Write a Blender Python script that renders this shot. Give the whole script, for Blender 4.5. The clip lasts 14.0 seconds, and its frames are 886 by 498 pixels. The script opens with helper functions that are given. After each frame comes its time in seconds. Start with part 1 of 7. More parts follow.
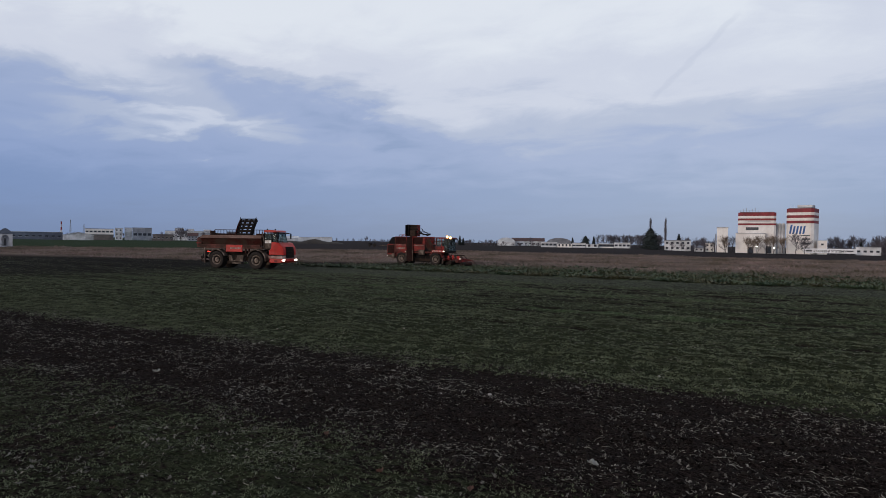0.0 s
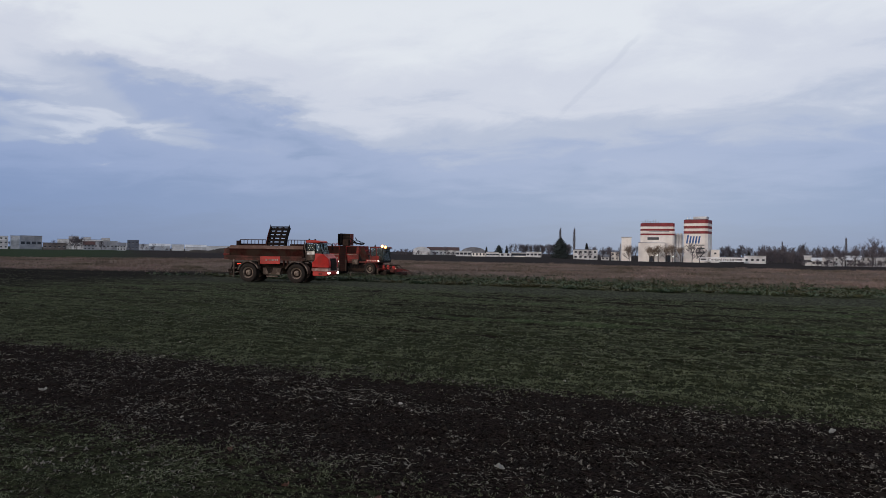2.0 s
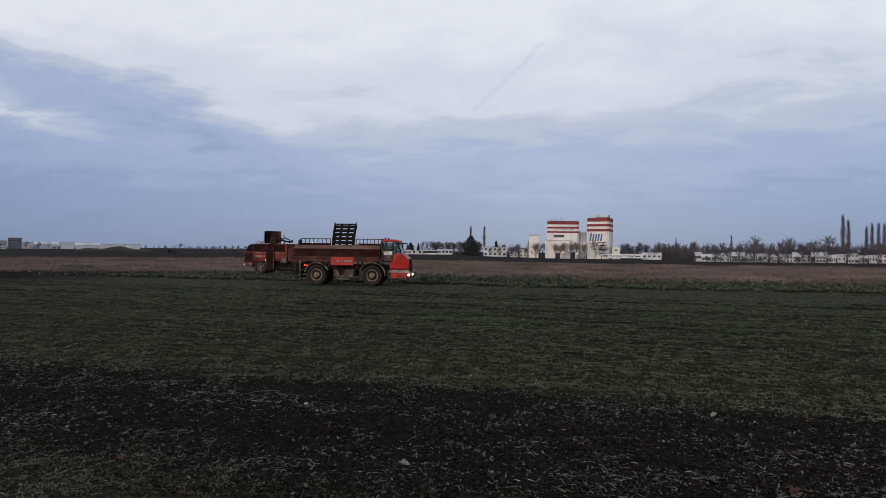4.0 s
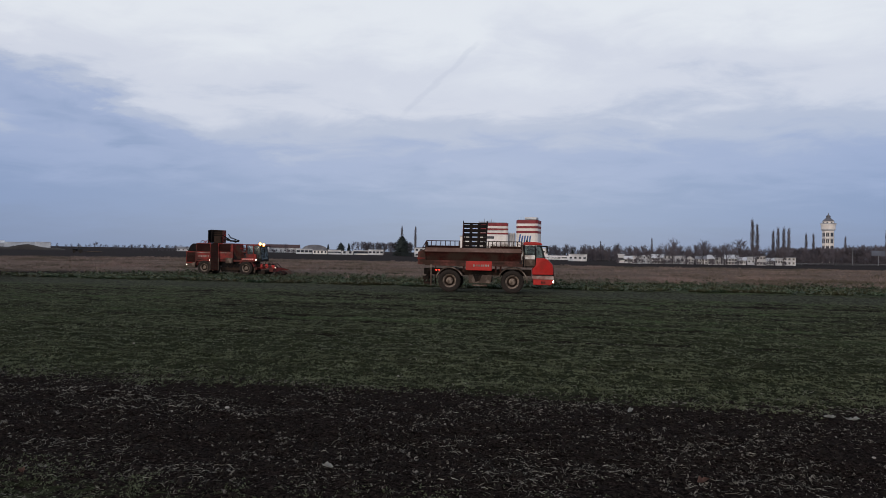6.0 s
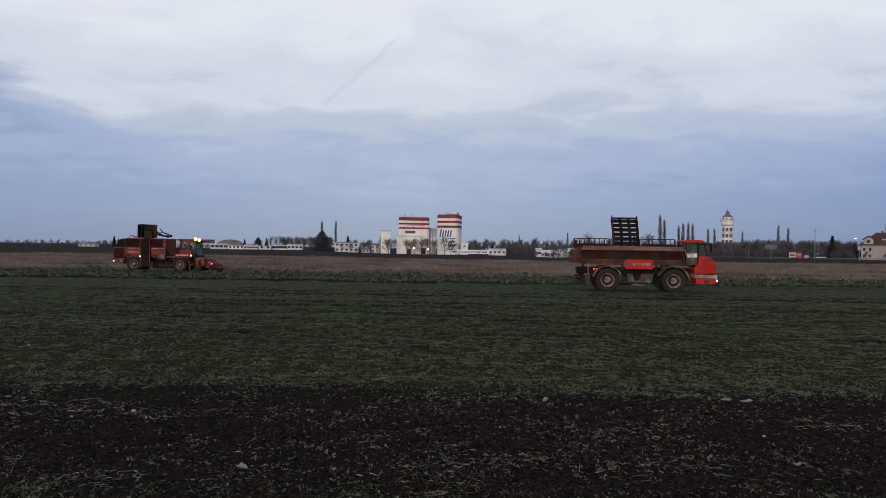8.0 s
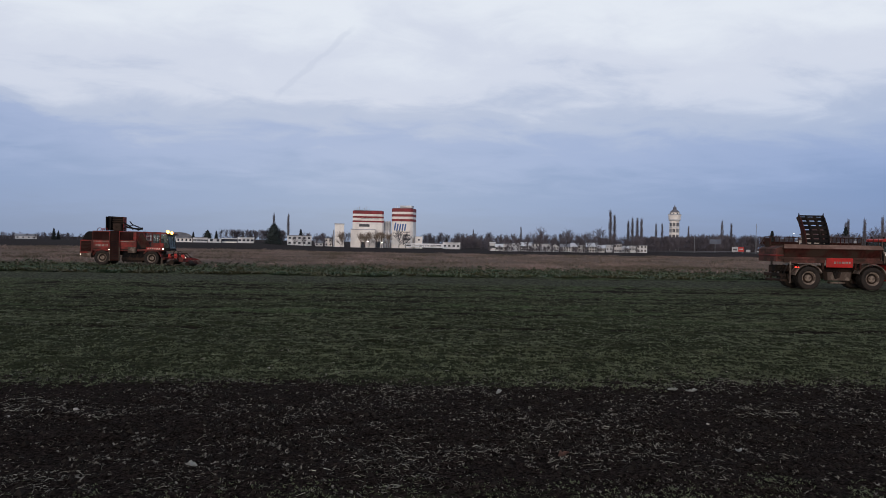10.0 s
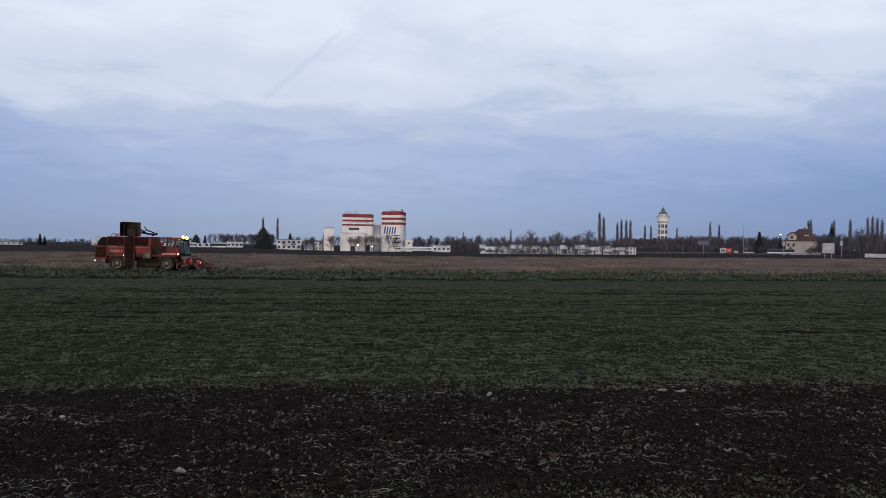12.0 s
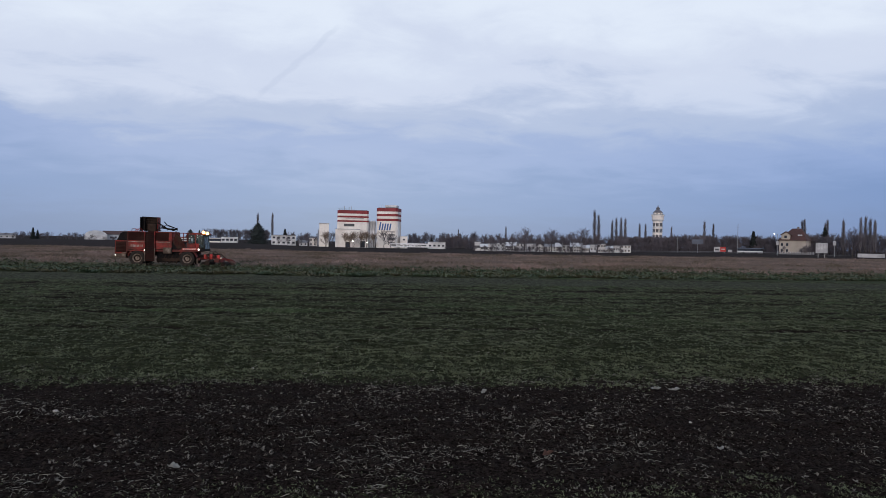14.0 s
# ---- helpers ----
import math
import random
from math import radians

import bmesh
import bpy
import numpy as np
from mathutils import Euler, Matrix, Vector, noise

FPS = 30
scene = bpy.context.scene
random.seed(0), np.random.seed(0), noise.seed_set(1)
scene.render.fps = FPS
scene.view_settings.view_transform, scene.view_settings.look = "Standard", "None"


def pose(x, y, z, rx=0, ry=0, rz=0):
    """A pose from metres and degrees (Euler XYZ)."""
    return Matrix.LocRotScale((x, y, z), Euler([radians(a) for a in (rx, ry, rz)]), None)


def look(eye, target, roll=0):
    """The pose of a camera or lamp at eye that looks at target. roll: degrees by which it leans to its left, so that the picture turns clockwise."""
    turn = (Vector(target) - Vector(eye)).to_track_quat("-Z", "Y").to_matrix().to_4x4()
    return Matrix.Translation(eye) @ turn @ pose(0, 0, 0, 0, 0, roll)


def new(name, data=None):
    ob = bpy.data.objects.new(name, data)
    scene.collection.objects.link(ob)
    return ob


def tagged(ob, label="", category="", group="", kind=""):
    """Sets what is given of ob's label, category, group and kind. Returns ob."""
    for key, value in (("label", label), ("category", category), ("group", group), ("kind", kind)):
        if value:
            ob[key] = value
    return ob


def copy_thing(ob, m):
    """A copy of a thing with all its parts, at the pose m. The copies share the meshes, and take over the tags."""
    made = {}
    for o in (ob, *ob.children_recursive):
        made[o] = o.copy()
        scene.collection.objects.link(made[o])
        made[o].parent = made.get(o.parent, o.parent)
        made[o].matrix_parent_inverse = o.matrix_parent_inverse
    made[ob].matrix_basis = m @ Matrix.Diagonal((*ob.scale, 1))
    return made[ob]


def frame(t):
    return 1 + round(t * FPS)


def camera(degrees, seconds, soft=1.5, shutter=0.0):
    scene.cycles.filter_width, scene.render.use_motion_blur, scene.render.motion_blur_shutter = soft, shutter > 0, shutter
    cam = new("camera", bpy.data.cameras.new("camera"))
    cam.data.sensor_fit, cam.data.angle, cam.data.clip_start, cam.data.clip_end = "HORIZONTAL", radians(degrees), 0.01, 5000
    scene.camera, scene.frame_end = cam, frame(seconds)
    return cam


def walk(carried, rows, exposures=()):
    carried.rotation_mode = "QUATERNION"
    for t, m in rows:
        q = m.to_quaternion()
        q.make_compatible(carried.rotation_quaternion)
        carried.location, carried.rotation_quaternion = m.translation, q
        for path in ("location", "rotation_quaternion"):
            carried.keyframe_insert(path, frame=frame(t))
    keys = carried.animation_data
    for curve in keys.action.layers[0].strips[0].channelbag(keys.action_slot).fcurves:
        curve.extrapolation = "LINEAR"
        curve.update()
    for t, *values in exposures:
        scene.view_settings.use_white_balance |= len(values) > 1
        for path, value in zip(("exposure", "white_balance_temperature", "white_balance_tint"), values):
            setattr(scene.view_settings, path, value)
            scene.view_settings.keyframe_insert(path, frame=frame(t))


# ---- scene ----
# ---------- camera: a hand-held pan to the right from one spot ----------
cam = camera(70.15, 14.0, soft=0.75)
EYE = 3.13
PAN = [
    (0.0, -0.234, 29.41, -0.65, -0.84),
    (0.5, -0.217, 28.03, -0.57, -0.89),
    (1.0, -0.225, 26.46, -0.33, -0.82),
    (1.5, -0.187, 24.01, 0.06, -0.87),
    (2.0, -0.125, 21.75, 0.29, -0.84),
    (2.5, -0.103, 19.82, 0.41, -0.78),
    (3.0, -0.107, 18.04, 0.51, -0.63),
    (3.5, -0.066, 16.09, 0.33, -0.51),
    (4.0, -0.012, 13.76, 0.17, -0.67),
    (6.5, 0.080, 5.94, 0.23, -0.97),
    (7.0, 0.098, 4.08, -0.10, -0.90),
    (7.5, 0.111, 2.22, -0.05, -0.85),
    (8.0, 0.113, 0.38, -0.05, -0.87),
    (8.5, 0.095, -1.32, -0.31, -1.03),
    (9.0, 0.104, -2.67, -0.49, -0.92),
    (11.5, 0.107, -4.32, -0.58, -0.91),
    (12.0, 0.116, -4.66, -0.27, -0.66),
    (12.5, 0.119, -4.53, -0.28, -0.84),
    (13.0, 0.126, -4.54, -0.20, -1.06),
    (13.5, 0.112, -4.73, -0.35, -1.06),
    (14.0, 0.104, -5.11, -0.55, -1.10),
]
walk(cam, [(t, pose(x, 0, EYE, 90 + pitch, roll, yaw)) for t, x, yaw, pitch, roll in PAN],
     exposures=[(0.0, 0.05, 6700, 10), (1.0, 0.06, 6850, 10), (4.0, 0.08, 6850, 10), (9.0, 0.1, 6850, 10), (11.5, 0.12, 6450, 10), (14.0, 0.13, 6400, 10)])

# ---------- sky, low western glow ----------
world = bpy.data.worlds.new("evening_sky")
scene.world = world
world.use_nodes = True
W = world.node_tree.nodes
WL = world.node_tree.links
W.clear()


def wmath(op, a, b=None, c=None):
    n = W.new("ShaderNodeMath")
    n.operation = op
    for i, v in enumerate((a, b, c)):
        if v is None:
            continue
        if isinstance(v, (int, float)):
            n.inputs[i].default_value = v
        else:
            WL.new(v, n.inputs[i])
    return n.outputs[0]


def build_sky():
    tc = W.new("ShaderNodeTexCoord")
    sep = W.new("ShaderNodeSeparateXYZ")
    WL.new(tc.outputs["Generated"], sep.inputs[0])
    dx, dy, dz = sep.outputs
    up = wmath("MAXIMUM", dz, 0.0)
    flat = wmath("ADD", up, 0.16)
    comb = W.new("ShaderNodeCombineXYZ")
    WL.new(wmath("DIVIDE", dx, flat), comb.inputs[0])
    WL.new(wmath("DIVIDE", dy, flat), comb.inputs[1])

    def cloud(scale, detail, rough, distort, shift, stretch):
        mp = W.new("ShaderNodeMapping")
        mp.inputs["Location"].default_value = shift
        mp.inputs["Rotation"].default_value = (0, 0, radians(-24))
        mp.inputs["Scale"].default_value = stretch
        WL.new(comb.outputs[0], mp.inputs[0])
        n = W.new("ShaderNodeTexNoise")
        n.inputs["Scale"].default_value = scale
        n.inputs["Detail"].default_value = detail
        n.inputs["Roughness"].default_value = rough
        n.inputs["Distortion"].default_value = distort
        WL.new(mp.outputs[0], n.inputs["Vector"])
        return n.outputs[0]

    big = cloud(0.75, 5, 0.5, 0.35, SKY_SHIFT, (0.8, 1.5, 1))
    fine = cloud(2.8, 8, 0.58, 0.4, (7.3, 2.1, 0), (0.9, 1.15, 1))
    # height in the sky, pushed up and down by the cloud masses
    calm = wmath("MULTIPLY", wmath("SUBTRACT", big, 0.5), wmath("MULTIPLY_ADD", up, 0.5, 0.03))
    rag = wmath("MULTIPLY", wmath("SUBTRACT", fine, 0.5), wmath("MULTIPLY_ADD", up, 0.75, 0.015))
    h = wmath("ADD", wmath("ADD", dz, calm), rag)

    def smooth(v, lo, hi, to=1.0):
        n = W.new("ShaderNodeMapRange")
        n.interpolation_type = "SMOOTHSTEP"
        n.inputs["From Min"].default_value, n.inputs["From Max"].default_value, n.inputs["To Max"].default_value = lo, hi, to
        WL.new(v, n.inputs["Value"])
        return n.outputs[0]

    # bearing to the left and height, in degrees
    az = wmath("MULTIPLY", wmath("ARCTAN2", wmath("MULTIPLY", dx, -1.0), dy), 57.2958)
    el = wmath("MULTIPLY", wmath("ARCSINE", dz), 57.2958)
    warp = wmath("MULTIPLY", wmath("SUBTRACT", cloud(2.6, 6, 0.5, 0.5, (3.1, 5.7, 0), (0.9, 1.1, 1)), 0.5), 7.0)
    warp2 = wmath("MULTIPLY", wmath("SUBTRACT", fine, 0.5), 5.0)
    for slope, at0, wide, a_lo, a_hi, b_lo, b_hi, depth in CLOUDS:
        line = wmath("MULTIPLY_ADD", az, slope, at0)
        off = wmath("ABSOLUTE", wmath("ADD", wmath("SUBTRACT", el, line), wmath("ADD", warp, warp2)))
        body = wmath("MULTIPLY", smooth(off, wide, 0.0), wmath("MULTIPLY", smooth(az, a_lo, a_hi), smooth(az, b_lo, b_hi)))
        h = wmath("ADD", h, wmath("MULTIPLY", body, depth))
    ramp = W.new("ShaderNodeValToRGB")
    ramp.color_ramp.interpolation = "EASE"
    stops = [(0.0, (0.25, 0.325, 0.49)), (0.07, (0.275, 0.365, 0.575)), (0.13, (0.35, 0.435, 0.655)),
             (0.185, (0.45, 0.52, 0.69)), (0.245, (0.61, 0.665, 0.80)), (0.36, (0.73, 0.79, 0.89)), (0.7, (0.42, 0.46, 0.56)), (1.0, (0.32, 0.36, 0.46))]
    els = ramp.color_ramp.elements
    els[0].position, els[0].color = stops[0][0], (*stops[0][1], 1)
    els[1].position, els[1].color = stops[-1][0], (*stops[-1][1], 1)
    for p, c in stops[1:-1]:
        e = els.new(p)
        e.color = (*c, 1)
    WL.new(h, ramp.inputs[0])
    # an old vapour trail: a thin streak along one great circle
    p, q = TRAIL
    nrm = p.cross(q).normalized()
    mid = (p + q).normalized()
    wob = wmath("MULTIPLY", wmath("SUBTRACT", cloud(9.0, 3, 0.5, 0, (0, 0, 0), (1, 1, 1)), 0.5), 0.012)
    dist = wmath("ABSOLUTE", wmath("ADD", wob, wmath("ADD", wmath("ADD", wmath("MULTIPLY", dx, nrm.x), wmath("MULTIPLY", dy, nrm.y)), wmath("MULTIPLY", dz, nrm.z))))
    near = wmath("ADD", wmath("ADD", wmath("MULTIPLY", dx, mid.x), wmath("MULTIPLY", dy, mid.y)), wmath("MULTIPLY", dz, mid.z))
    inside = W.new("ShaderNodeMapRange")
    inside.interpolation_type = "SMOOTHSTEP"
    inside.inputs["From Min"].default_value = math.cos(p.angle(q) * 0.55)
    inside.inputs["From Max"].default_value = math.cos(p.angle(q) * 0.38)
    WL.new(near, inside.inputs["Value"])
    core = W.new("ShaderNodeMapRange")
    core.interpolation_type = "SMOOTHSTEP"
    core.inputs["From Min"].default_value = 0.006
    core.inputs["From Max"].default_value = 0.0015
    WL.new(dist, core.inputs["Value"])
    streak = wmath("MULTIPLY", wmath("MULTIPLY", core.outputs[0], inside.outputs[0]), wmath("MULTIPLY", fine, 0.32))
    mix = W.new("ShaderNodeMix")
    mix.data_type = "RGBA"
    WL.new(streak, mix.inputs["Factor"])
    tone = W.new("ShaderNodeMix")
    tone.data_type = "RGBA"
    tone.blend_type = "MULTIPLY"
    tone.inputs["Factor"].default_value = 1.0
    side = wmath("MINIMUM", wmath("MAXIMUM", wmath("MULTIPLY_ADD", az, -0.0055, 0.13), -0.22), wmath("MAXIMUM", wmath("MULTIPLY_ADD", az, 0.008, 0.09), -0.24))
    level = wmath("MULTIPLY_ADD", side, smooth(el, 15.0, 4.0), 1.0)
    grey = W.new("ShaderNodeCombineXYZ")
    WL.new(wmath("MULTIPLY_ADD", wmath("SUBTRACT", level, 1.0), 1.4, 1.0), grey.inputs[0])
    WL.new(level, grey.inputs[1])
    WL.new(wmath("MULTIPLY_ADD", wmath("SUBTRACT", level, 1.0), 0.4, 1.0), grey.inputs[2])
    WL.new(ramp.outputs[0], tone.inputs["A"])
    WL.new(grey.outputs[0], tone.inputs["B"])
    WL.new(tone.outputs["Result"], mix.inputs["A"])
    mix.inputs["B"].default_value = (0.36, 0.42, 0.58, 1)
    # clear sky shows faintly through the cloud sheet
    sky = W.new("ShaderNodeTexSky")
    sky.sky_type = "NISHITA"
    sky.sun_disc = False
    sky.sun_elevation = radians(SUN_UP)
    sky.sun_rotation = radians(SUN_ROUND)
    both = W.new("ShaderNodeMix")
    both.data_type = "RGBA"
    both.inputs["Factor"].default_value = 0.93
    dim = W.new("ShaderNodeMix")
    dim.data_type = "RGBA"
    dim.blend_type = "MULTIPLY"
    dim.inputs["Factor"].default_value = 1
    dim.inputs["B"].default_value = (0.1, 0.1, 0.1, 1)
    WL.new(sky.outputs[0], dim.inputs["A"])
    WL.new(dim.outputs["Result"], both.inputs["A"])
    WL.new(mix.outputs["Result"], both.inputs["B"])
    bg = W.new("ShaderNodeBackground")
    bg.inputs["Strength"].default_value = 1.0
    WL.new(both.outputs["Result"], bg.inputs["Color"])
    out = W.new("ShaderNodeOutputWorld")
    WL.new(bg.outputs[0], out.inputs[0])


def heading(az, el):
    """Unit direction; az in degrees to the left of +y, el above the horizon."""
    a, e = radians(az), radians(el)
    return Vector((-math.sin(a) * math.cos(e), math.cos(a) * math.cos(e), math.sin(e)))


SUN_UP, SUN_ROUND = 9.0, 200.0
SKY_SHIFT = (1.3, 0.4, 0.0)
# cloud banks: slope, height at bearing 0, half width, fade in and out by bearing, push
CLOUDS = [(0.285, 0.0, 3.2, 20, 38, 60, 50, -0.085), (0.02, 9.8, 2.6, 50, 58, 110, 90, -0.06), (0.05, 7.0, 1.6, 40, 48, 64, 56, 0.07), (0.12, 12.0, 4.0, 30, 48, 100, 80, 0.04)]
TRAIL = (heading(4.6, 18.5), heading(11.4, 12.2))
build_sky()
sun = new("sun", bpy.data.lights.new("sun", "SUN"))
sun.data.energy, sun.data.angle, sun.data.color = 1.25, radians(24), (1.0, 0.86, 0.74)
sun.matrix_basis = look((0, 0, 50), Vector((0, 0, 50)) + Vector((math.sin(radians(20)), math.cos(radians(20)), -math.tan(radians(SUN_UP)))))


# ---------- materials ----------
def material(name, dark, light, scale=6.0, rough=0.7, metal=0.0, bump=0.0, second=None, amount=0.35, scale2=0.8, spread=0.1, stretch=(1, 1, 1), random_amount=0.0, spec=0.5, detail=6):
    """A surface with grain at one scale and stains at another, and colour that differs a little from piece to piece."""
    m = bpy.data.materials.new(name)
    m.use_nodes = True
    nt = m.node_tree
    N, L = nt.nodes, nt.links
    b = N["Principled BSDF"]
    b.inputs["Metallic"].default_value = metal
    b.inputs["Specular IOR Level"].default_value = spec
    tc = N.new("ShaderNodeTexCoord")
    mp = N.new("ShaderNodeMapping")
    mp.inputs["Scale"].default_value = stretch
    L.new(tc.outputs["Object"], mp.inputs[0])
    n1 = N.new("ShaderNodeTexNoise")
    n1.inputs["Scale"].default_value, n1.inputs["Detail"].default_value = scale, detail
    L.new(mp.outputs[0], n1.inputs["Vector"])
    r1 = N.new("ShaderNodeMapRange")
    r1.inputs["From Min"].default_value, r1.inputs["From Max"].default_value = 0.32, 0.68
    L.new(n1.outputs[0], r1.inputs["Value"])
    mx = N.new("ShaderNodeMix")
    mx.data_type = "RGBA"
    mx.inputs["A"].default_value, mx.inputs["B"].default_value = (*dark, 1), (*light, 1)
    L.new(r1.outputs[0], mx.inputs["Factor"])
    col = mx.outputs["Result"]
    n2 = N.new("ShaderNodeTexNoise")
    n2.inputs["Scale"].default_value, n2.inputs["Detail"].default_value = scale2, 5
    L.new(tc.outputs["Object"], n2.inputs["Vector"])
    if second:
        r2 = N.new("ShaderNodeMapRange")
        r2.inputs["From Min"].default_value, r2.inputs["From Max"].default_value = 0.62 - amount * 0.5 - spread, 0.62 - amount * 0.5 + spread
        L.new(n2.outputs[0], r2.inputs["Value"])
        m2 = N.new("ShaderNodeMix")
        m2.data_type = "RGBA"
        L.new(r2.outputs[0], m2.inputs["Factor"])
        L.new(col, m2.inputs["A"])
        m2.inputs["B"].default_value = (*second, 1)
        col = m2.outputs["Result"]
    if random_amount:
        oi = N.new("ShaderNodeObjectInfo")
        ge = N.new("ShaderNodeNewGeometry")
        sm = N.new("ShaderNodeMath")
        sm.operation = "ADD"
        L.new(oi.outputs["Random"], sm.inputs[0])
        L.new(ge.outputs["Random Per Island"], sm.inputs[1])
        mr = N.new("ShaderNodeMapRange")
        mr.inputs["From Max"].default_value = 2.0
        mr.inputs["To Min"].default_value, mr.inputs["To Max"].default_value = 1 - random_amount, 1 + random_amount
        L.new(sm.outputs[0], mr.inputs["Value"])
        hs = N.new("ShaderNodeHueSaturation")
        L.new(mr.outputs[0], hs.inputs["Value"])
        L.new(col, hs.inputs["Color"])
        col = hs.outputs[0]
    L.new(col, b.inputs["Base Color"])
    rr = N.new("ShaderNodeMapRange")
    rr.inputs["To Min"].default_value, rr.inputs["To Max"].default_value = max(0.03, rough - 0.12), min(1, rough + 0.12)
    L.new(n2.outputs[0], rr.inputs["Value"])
    L.new(rr.outputs[0], b.inputs["Roughness"])
    if bump:
        bp = N.new("ShaderNodeBump")
        bp.inputs["Strength"].default_value, bp.inputs["Distance"].default_value = 0.6, bump
        L.new(n1.outputs[0], bp.inputs["Height"])
        L.new(bp.outputs[0], b.inputs["Normal"])
    return m


def glow(name, colour, strength):
    m = bpy.data.materials.new(name)
    m.use_nodes = True
    b = m.node_tree.nodes["Principled BSDF"]
    b.inputs["Base Color"].default_value = (*colour, 1)
    b.inputs["Emission Color"].default_value = (*colour, 1)
    b.inputs["Emission Strength"].default_value = strength
    return m


def glass(name, tint):
    m = bpy.data.materials.new(name)
    m.use_nodes = True
    b = m.node_tree.nodes["Principled BSDF"]
    b.inputs["Base Color"].default_value = (*tint, 1)
    b.inputs["Roughness"].default_value = 0.04
    b.inputs["Transmission Weight"].default_value = 0.92
    b.inputs["IOR"].default_value = 1.1
    return m


MUD = (0.042, 0.027, 0.021)
M = {
    "red": material("red_paint", (0.38, 0.018, 0.015), (0.49, 0.026, 0.021), 3, 0.45, second=(0.3, 0.03, 0.023), amount=0.08, scale2=1.3, spec=0.25),
    "dirty_red": material("muddy_red_paint", (0.17, 0.013, 0.012), (0.29, 0.021, 0.018), 4, 0.5, second=(0.08, 0.018, 0.015), amount=0.35, scale2=1.1, spec=0.15),
    # muddy red steel, darkened to near black for the hopper wall's shade
    "brown_red": material("dusty_shaded_red_steel", (0.024, 0.0072, 0.006), (0.056, 0.0138, 0.0112), 5, 0.65, second=MUD, amount=0.3, scale2=0.9, spec=0.05),
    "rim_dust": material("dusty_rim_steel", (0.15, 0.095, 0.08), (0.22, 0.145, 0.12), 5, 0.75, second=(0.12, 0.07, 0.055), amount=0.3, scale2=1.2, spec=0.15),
    "black": material("black_steel", (0.006, 0.006, 0.007), (0.014, 0.013, 0.014), 7, 0.7, second=(0.02, 0.015, 0.013), amount=0.15, spec=0.05),
    "dark": material("oily_dark_steel", (0.008, 0.007, 0.0065), (0.02, 0.016, 0.014), 7, 0.75, second=MUD, amount=0.2, spec=0.05),
    "beige": material("muddy_beige_panel", (0.19, 0.148, 0.12), (0.29, 0.235, 0.195), 5, 0.7, second=(0.075, 0.053, 0.042), amount=0.4, scale2=1.6, spec=0.15),
    "tyre": material("muddy_rubber", (0.014, 0.0115, 0.0105), (0.03, 0.024, 0.021), 9, 0.9, second=(0.032, 0.025, 0.021), amount=0.25, scale2=2.0, bump=0.01, spec=0.2),
    "hub": material("muddy_hub_paint", (0.2, 0.155, 0.125), (0.31, 0.245, 0.2), 8, 0.8, second=(0.09, 0.068, 0.055), amount=0.25, scale2=3, spec=0.15),
    "white": material("white_vinyl", (0.62, 0.6, 0.58), (0.75, 0.73, 0.7), 6, 0.5, second=(0.35, 0.28, 0.24), amount=0.2, scale2=2),
    "pale_mark": material("dull_pale_vinyl", (0.3, 0.26, 0.24), (0.4, 0.36, 0.33), 6, 0.7, second=(0.2, 0.12, 0.1), amount=0.3, scale2=2, spec=0.2),
    "dusty_red": material("dust_coated_red_steel", (0.085, 0.03, 0.025), (0.16, 0.06, 0.05), 5, 0.75, second=(0.05, 0.028, 0.022), amount=0.3, scale2=1.0, spec=0.12),
    "pale_band": material("dusty_offwhite_band", (0.42, 0.33, 0.3), (0.58, 0.49, 0.45), 5, 0.6, second=(0.26, 0.13, 0.11), amount=0.3, scale2=1.5, spec=0.2),
    # opaque stand-in for far-side glass, so that the cab looks dark inside
    "cab_dark": material("dark_opaque_pane", (0.012, 0.014, 0.015), (0.025, 0.028, 0.03), 3, 0.2),
    "glass": glass("cab_glass", (0.42, 0.5, 0.5)),
    "mesh": material("dark_mesh_panel", (0.012, 0.005, 0.0045), (0.03, 0.008, 0.007), 18, 0.7, second=(0.03, 0.012, 0.01), amount=0.25, spec=0.05),
    "lamp_white": glow("lit_headlamp", (1.0, 0.9, 0.78), 5),
    "lamp_warm": glow("lit_work_lamp", (1.0, 0.52, 0.2), 55),
    # glow of the orange halo around the work lamps, not a lamp itself
    "halo_amber": glow("amber_lamp_halo", (1.0, 0.42, 0.1), 2.2),
    "lamp_red": glow("lit_tail_lamp", (1.0, 0.05, 0.03), 2.2),
    "lamp_far": glow("lit_yard_lamp", (1.0, 0.93, 0.8), 8),
}


# ---------- mesh helpers ----------
def thing(name, label, category, group="", kind="", m=None):
    ob = new(name)
    ob.empty_display_size = 0.3
    tagged(ob, label, category, group, kind)
    if m is not None:
        ob.matrix_basis = m
    return ob


def mesh_of(name, bm, mat):
    me = bpy.data.meshes.new(name)
    bm.normal_update()
    bm.to_mesh(me)
    bm.free()
    me.materials.append(mat)
    return me


def part(name, bm, mat, parent=None, label="", smooth=False, at=None):
    me = mesh_of(name, bm, mat)
    if smooth:
        me.polygons.foreach_set("use_smooth", [True] * len(me.polygons))
    ob = new(name, me)
    if parent is not None:
        ob.parent = parent
    if at is not None:
        ob.matrix_basis = at
    if label:
        ob["label"] = label
    return ob


def solo(name, bm, mat, label, category, group="", kind="", at=None, smooth=False):
    return tagged(part(name, bm, mat, None, "", smooth, at), label, category, group, kind)


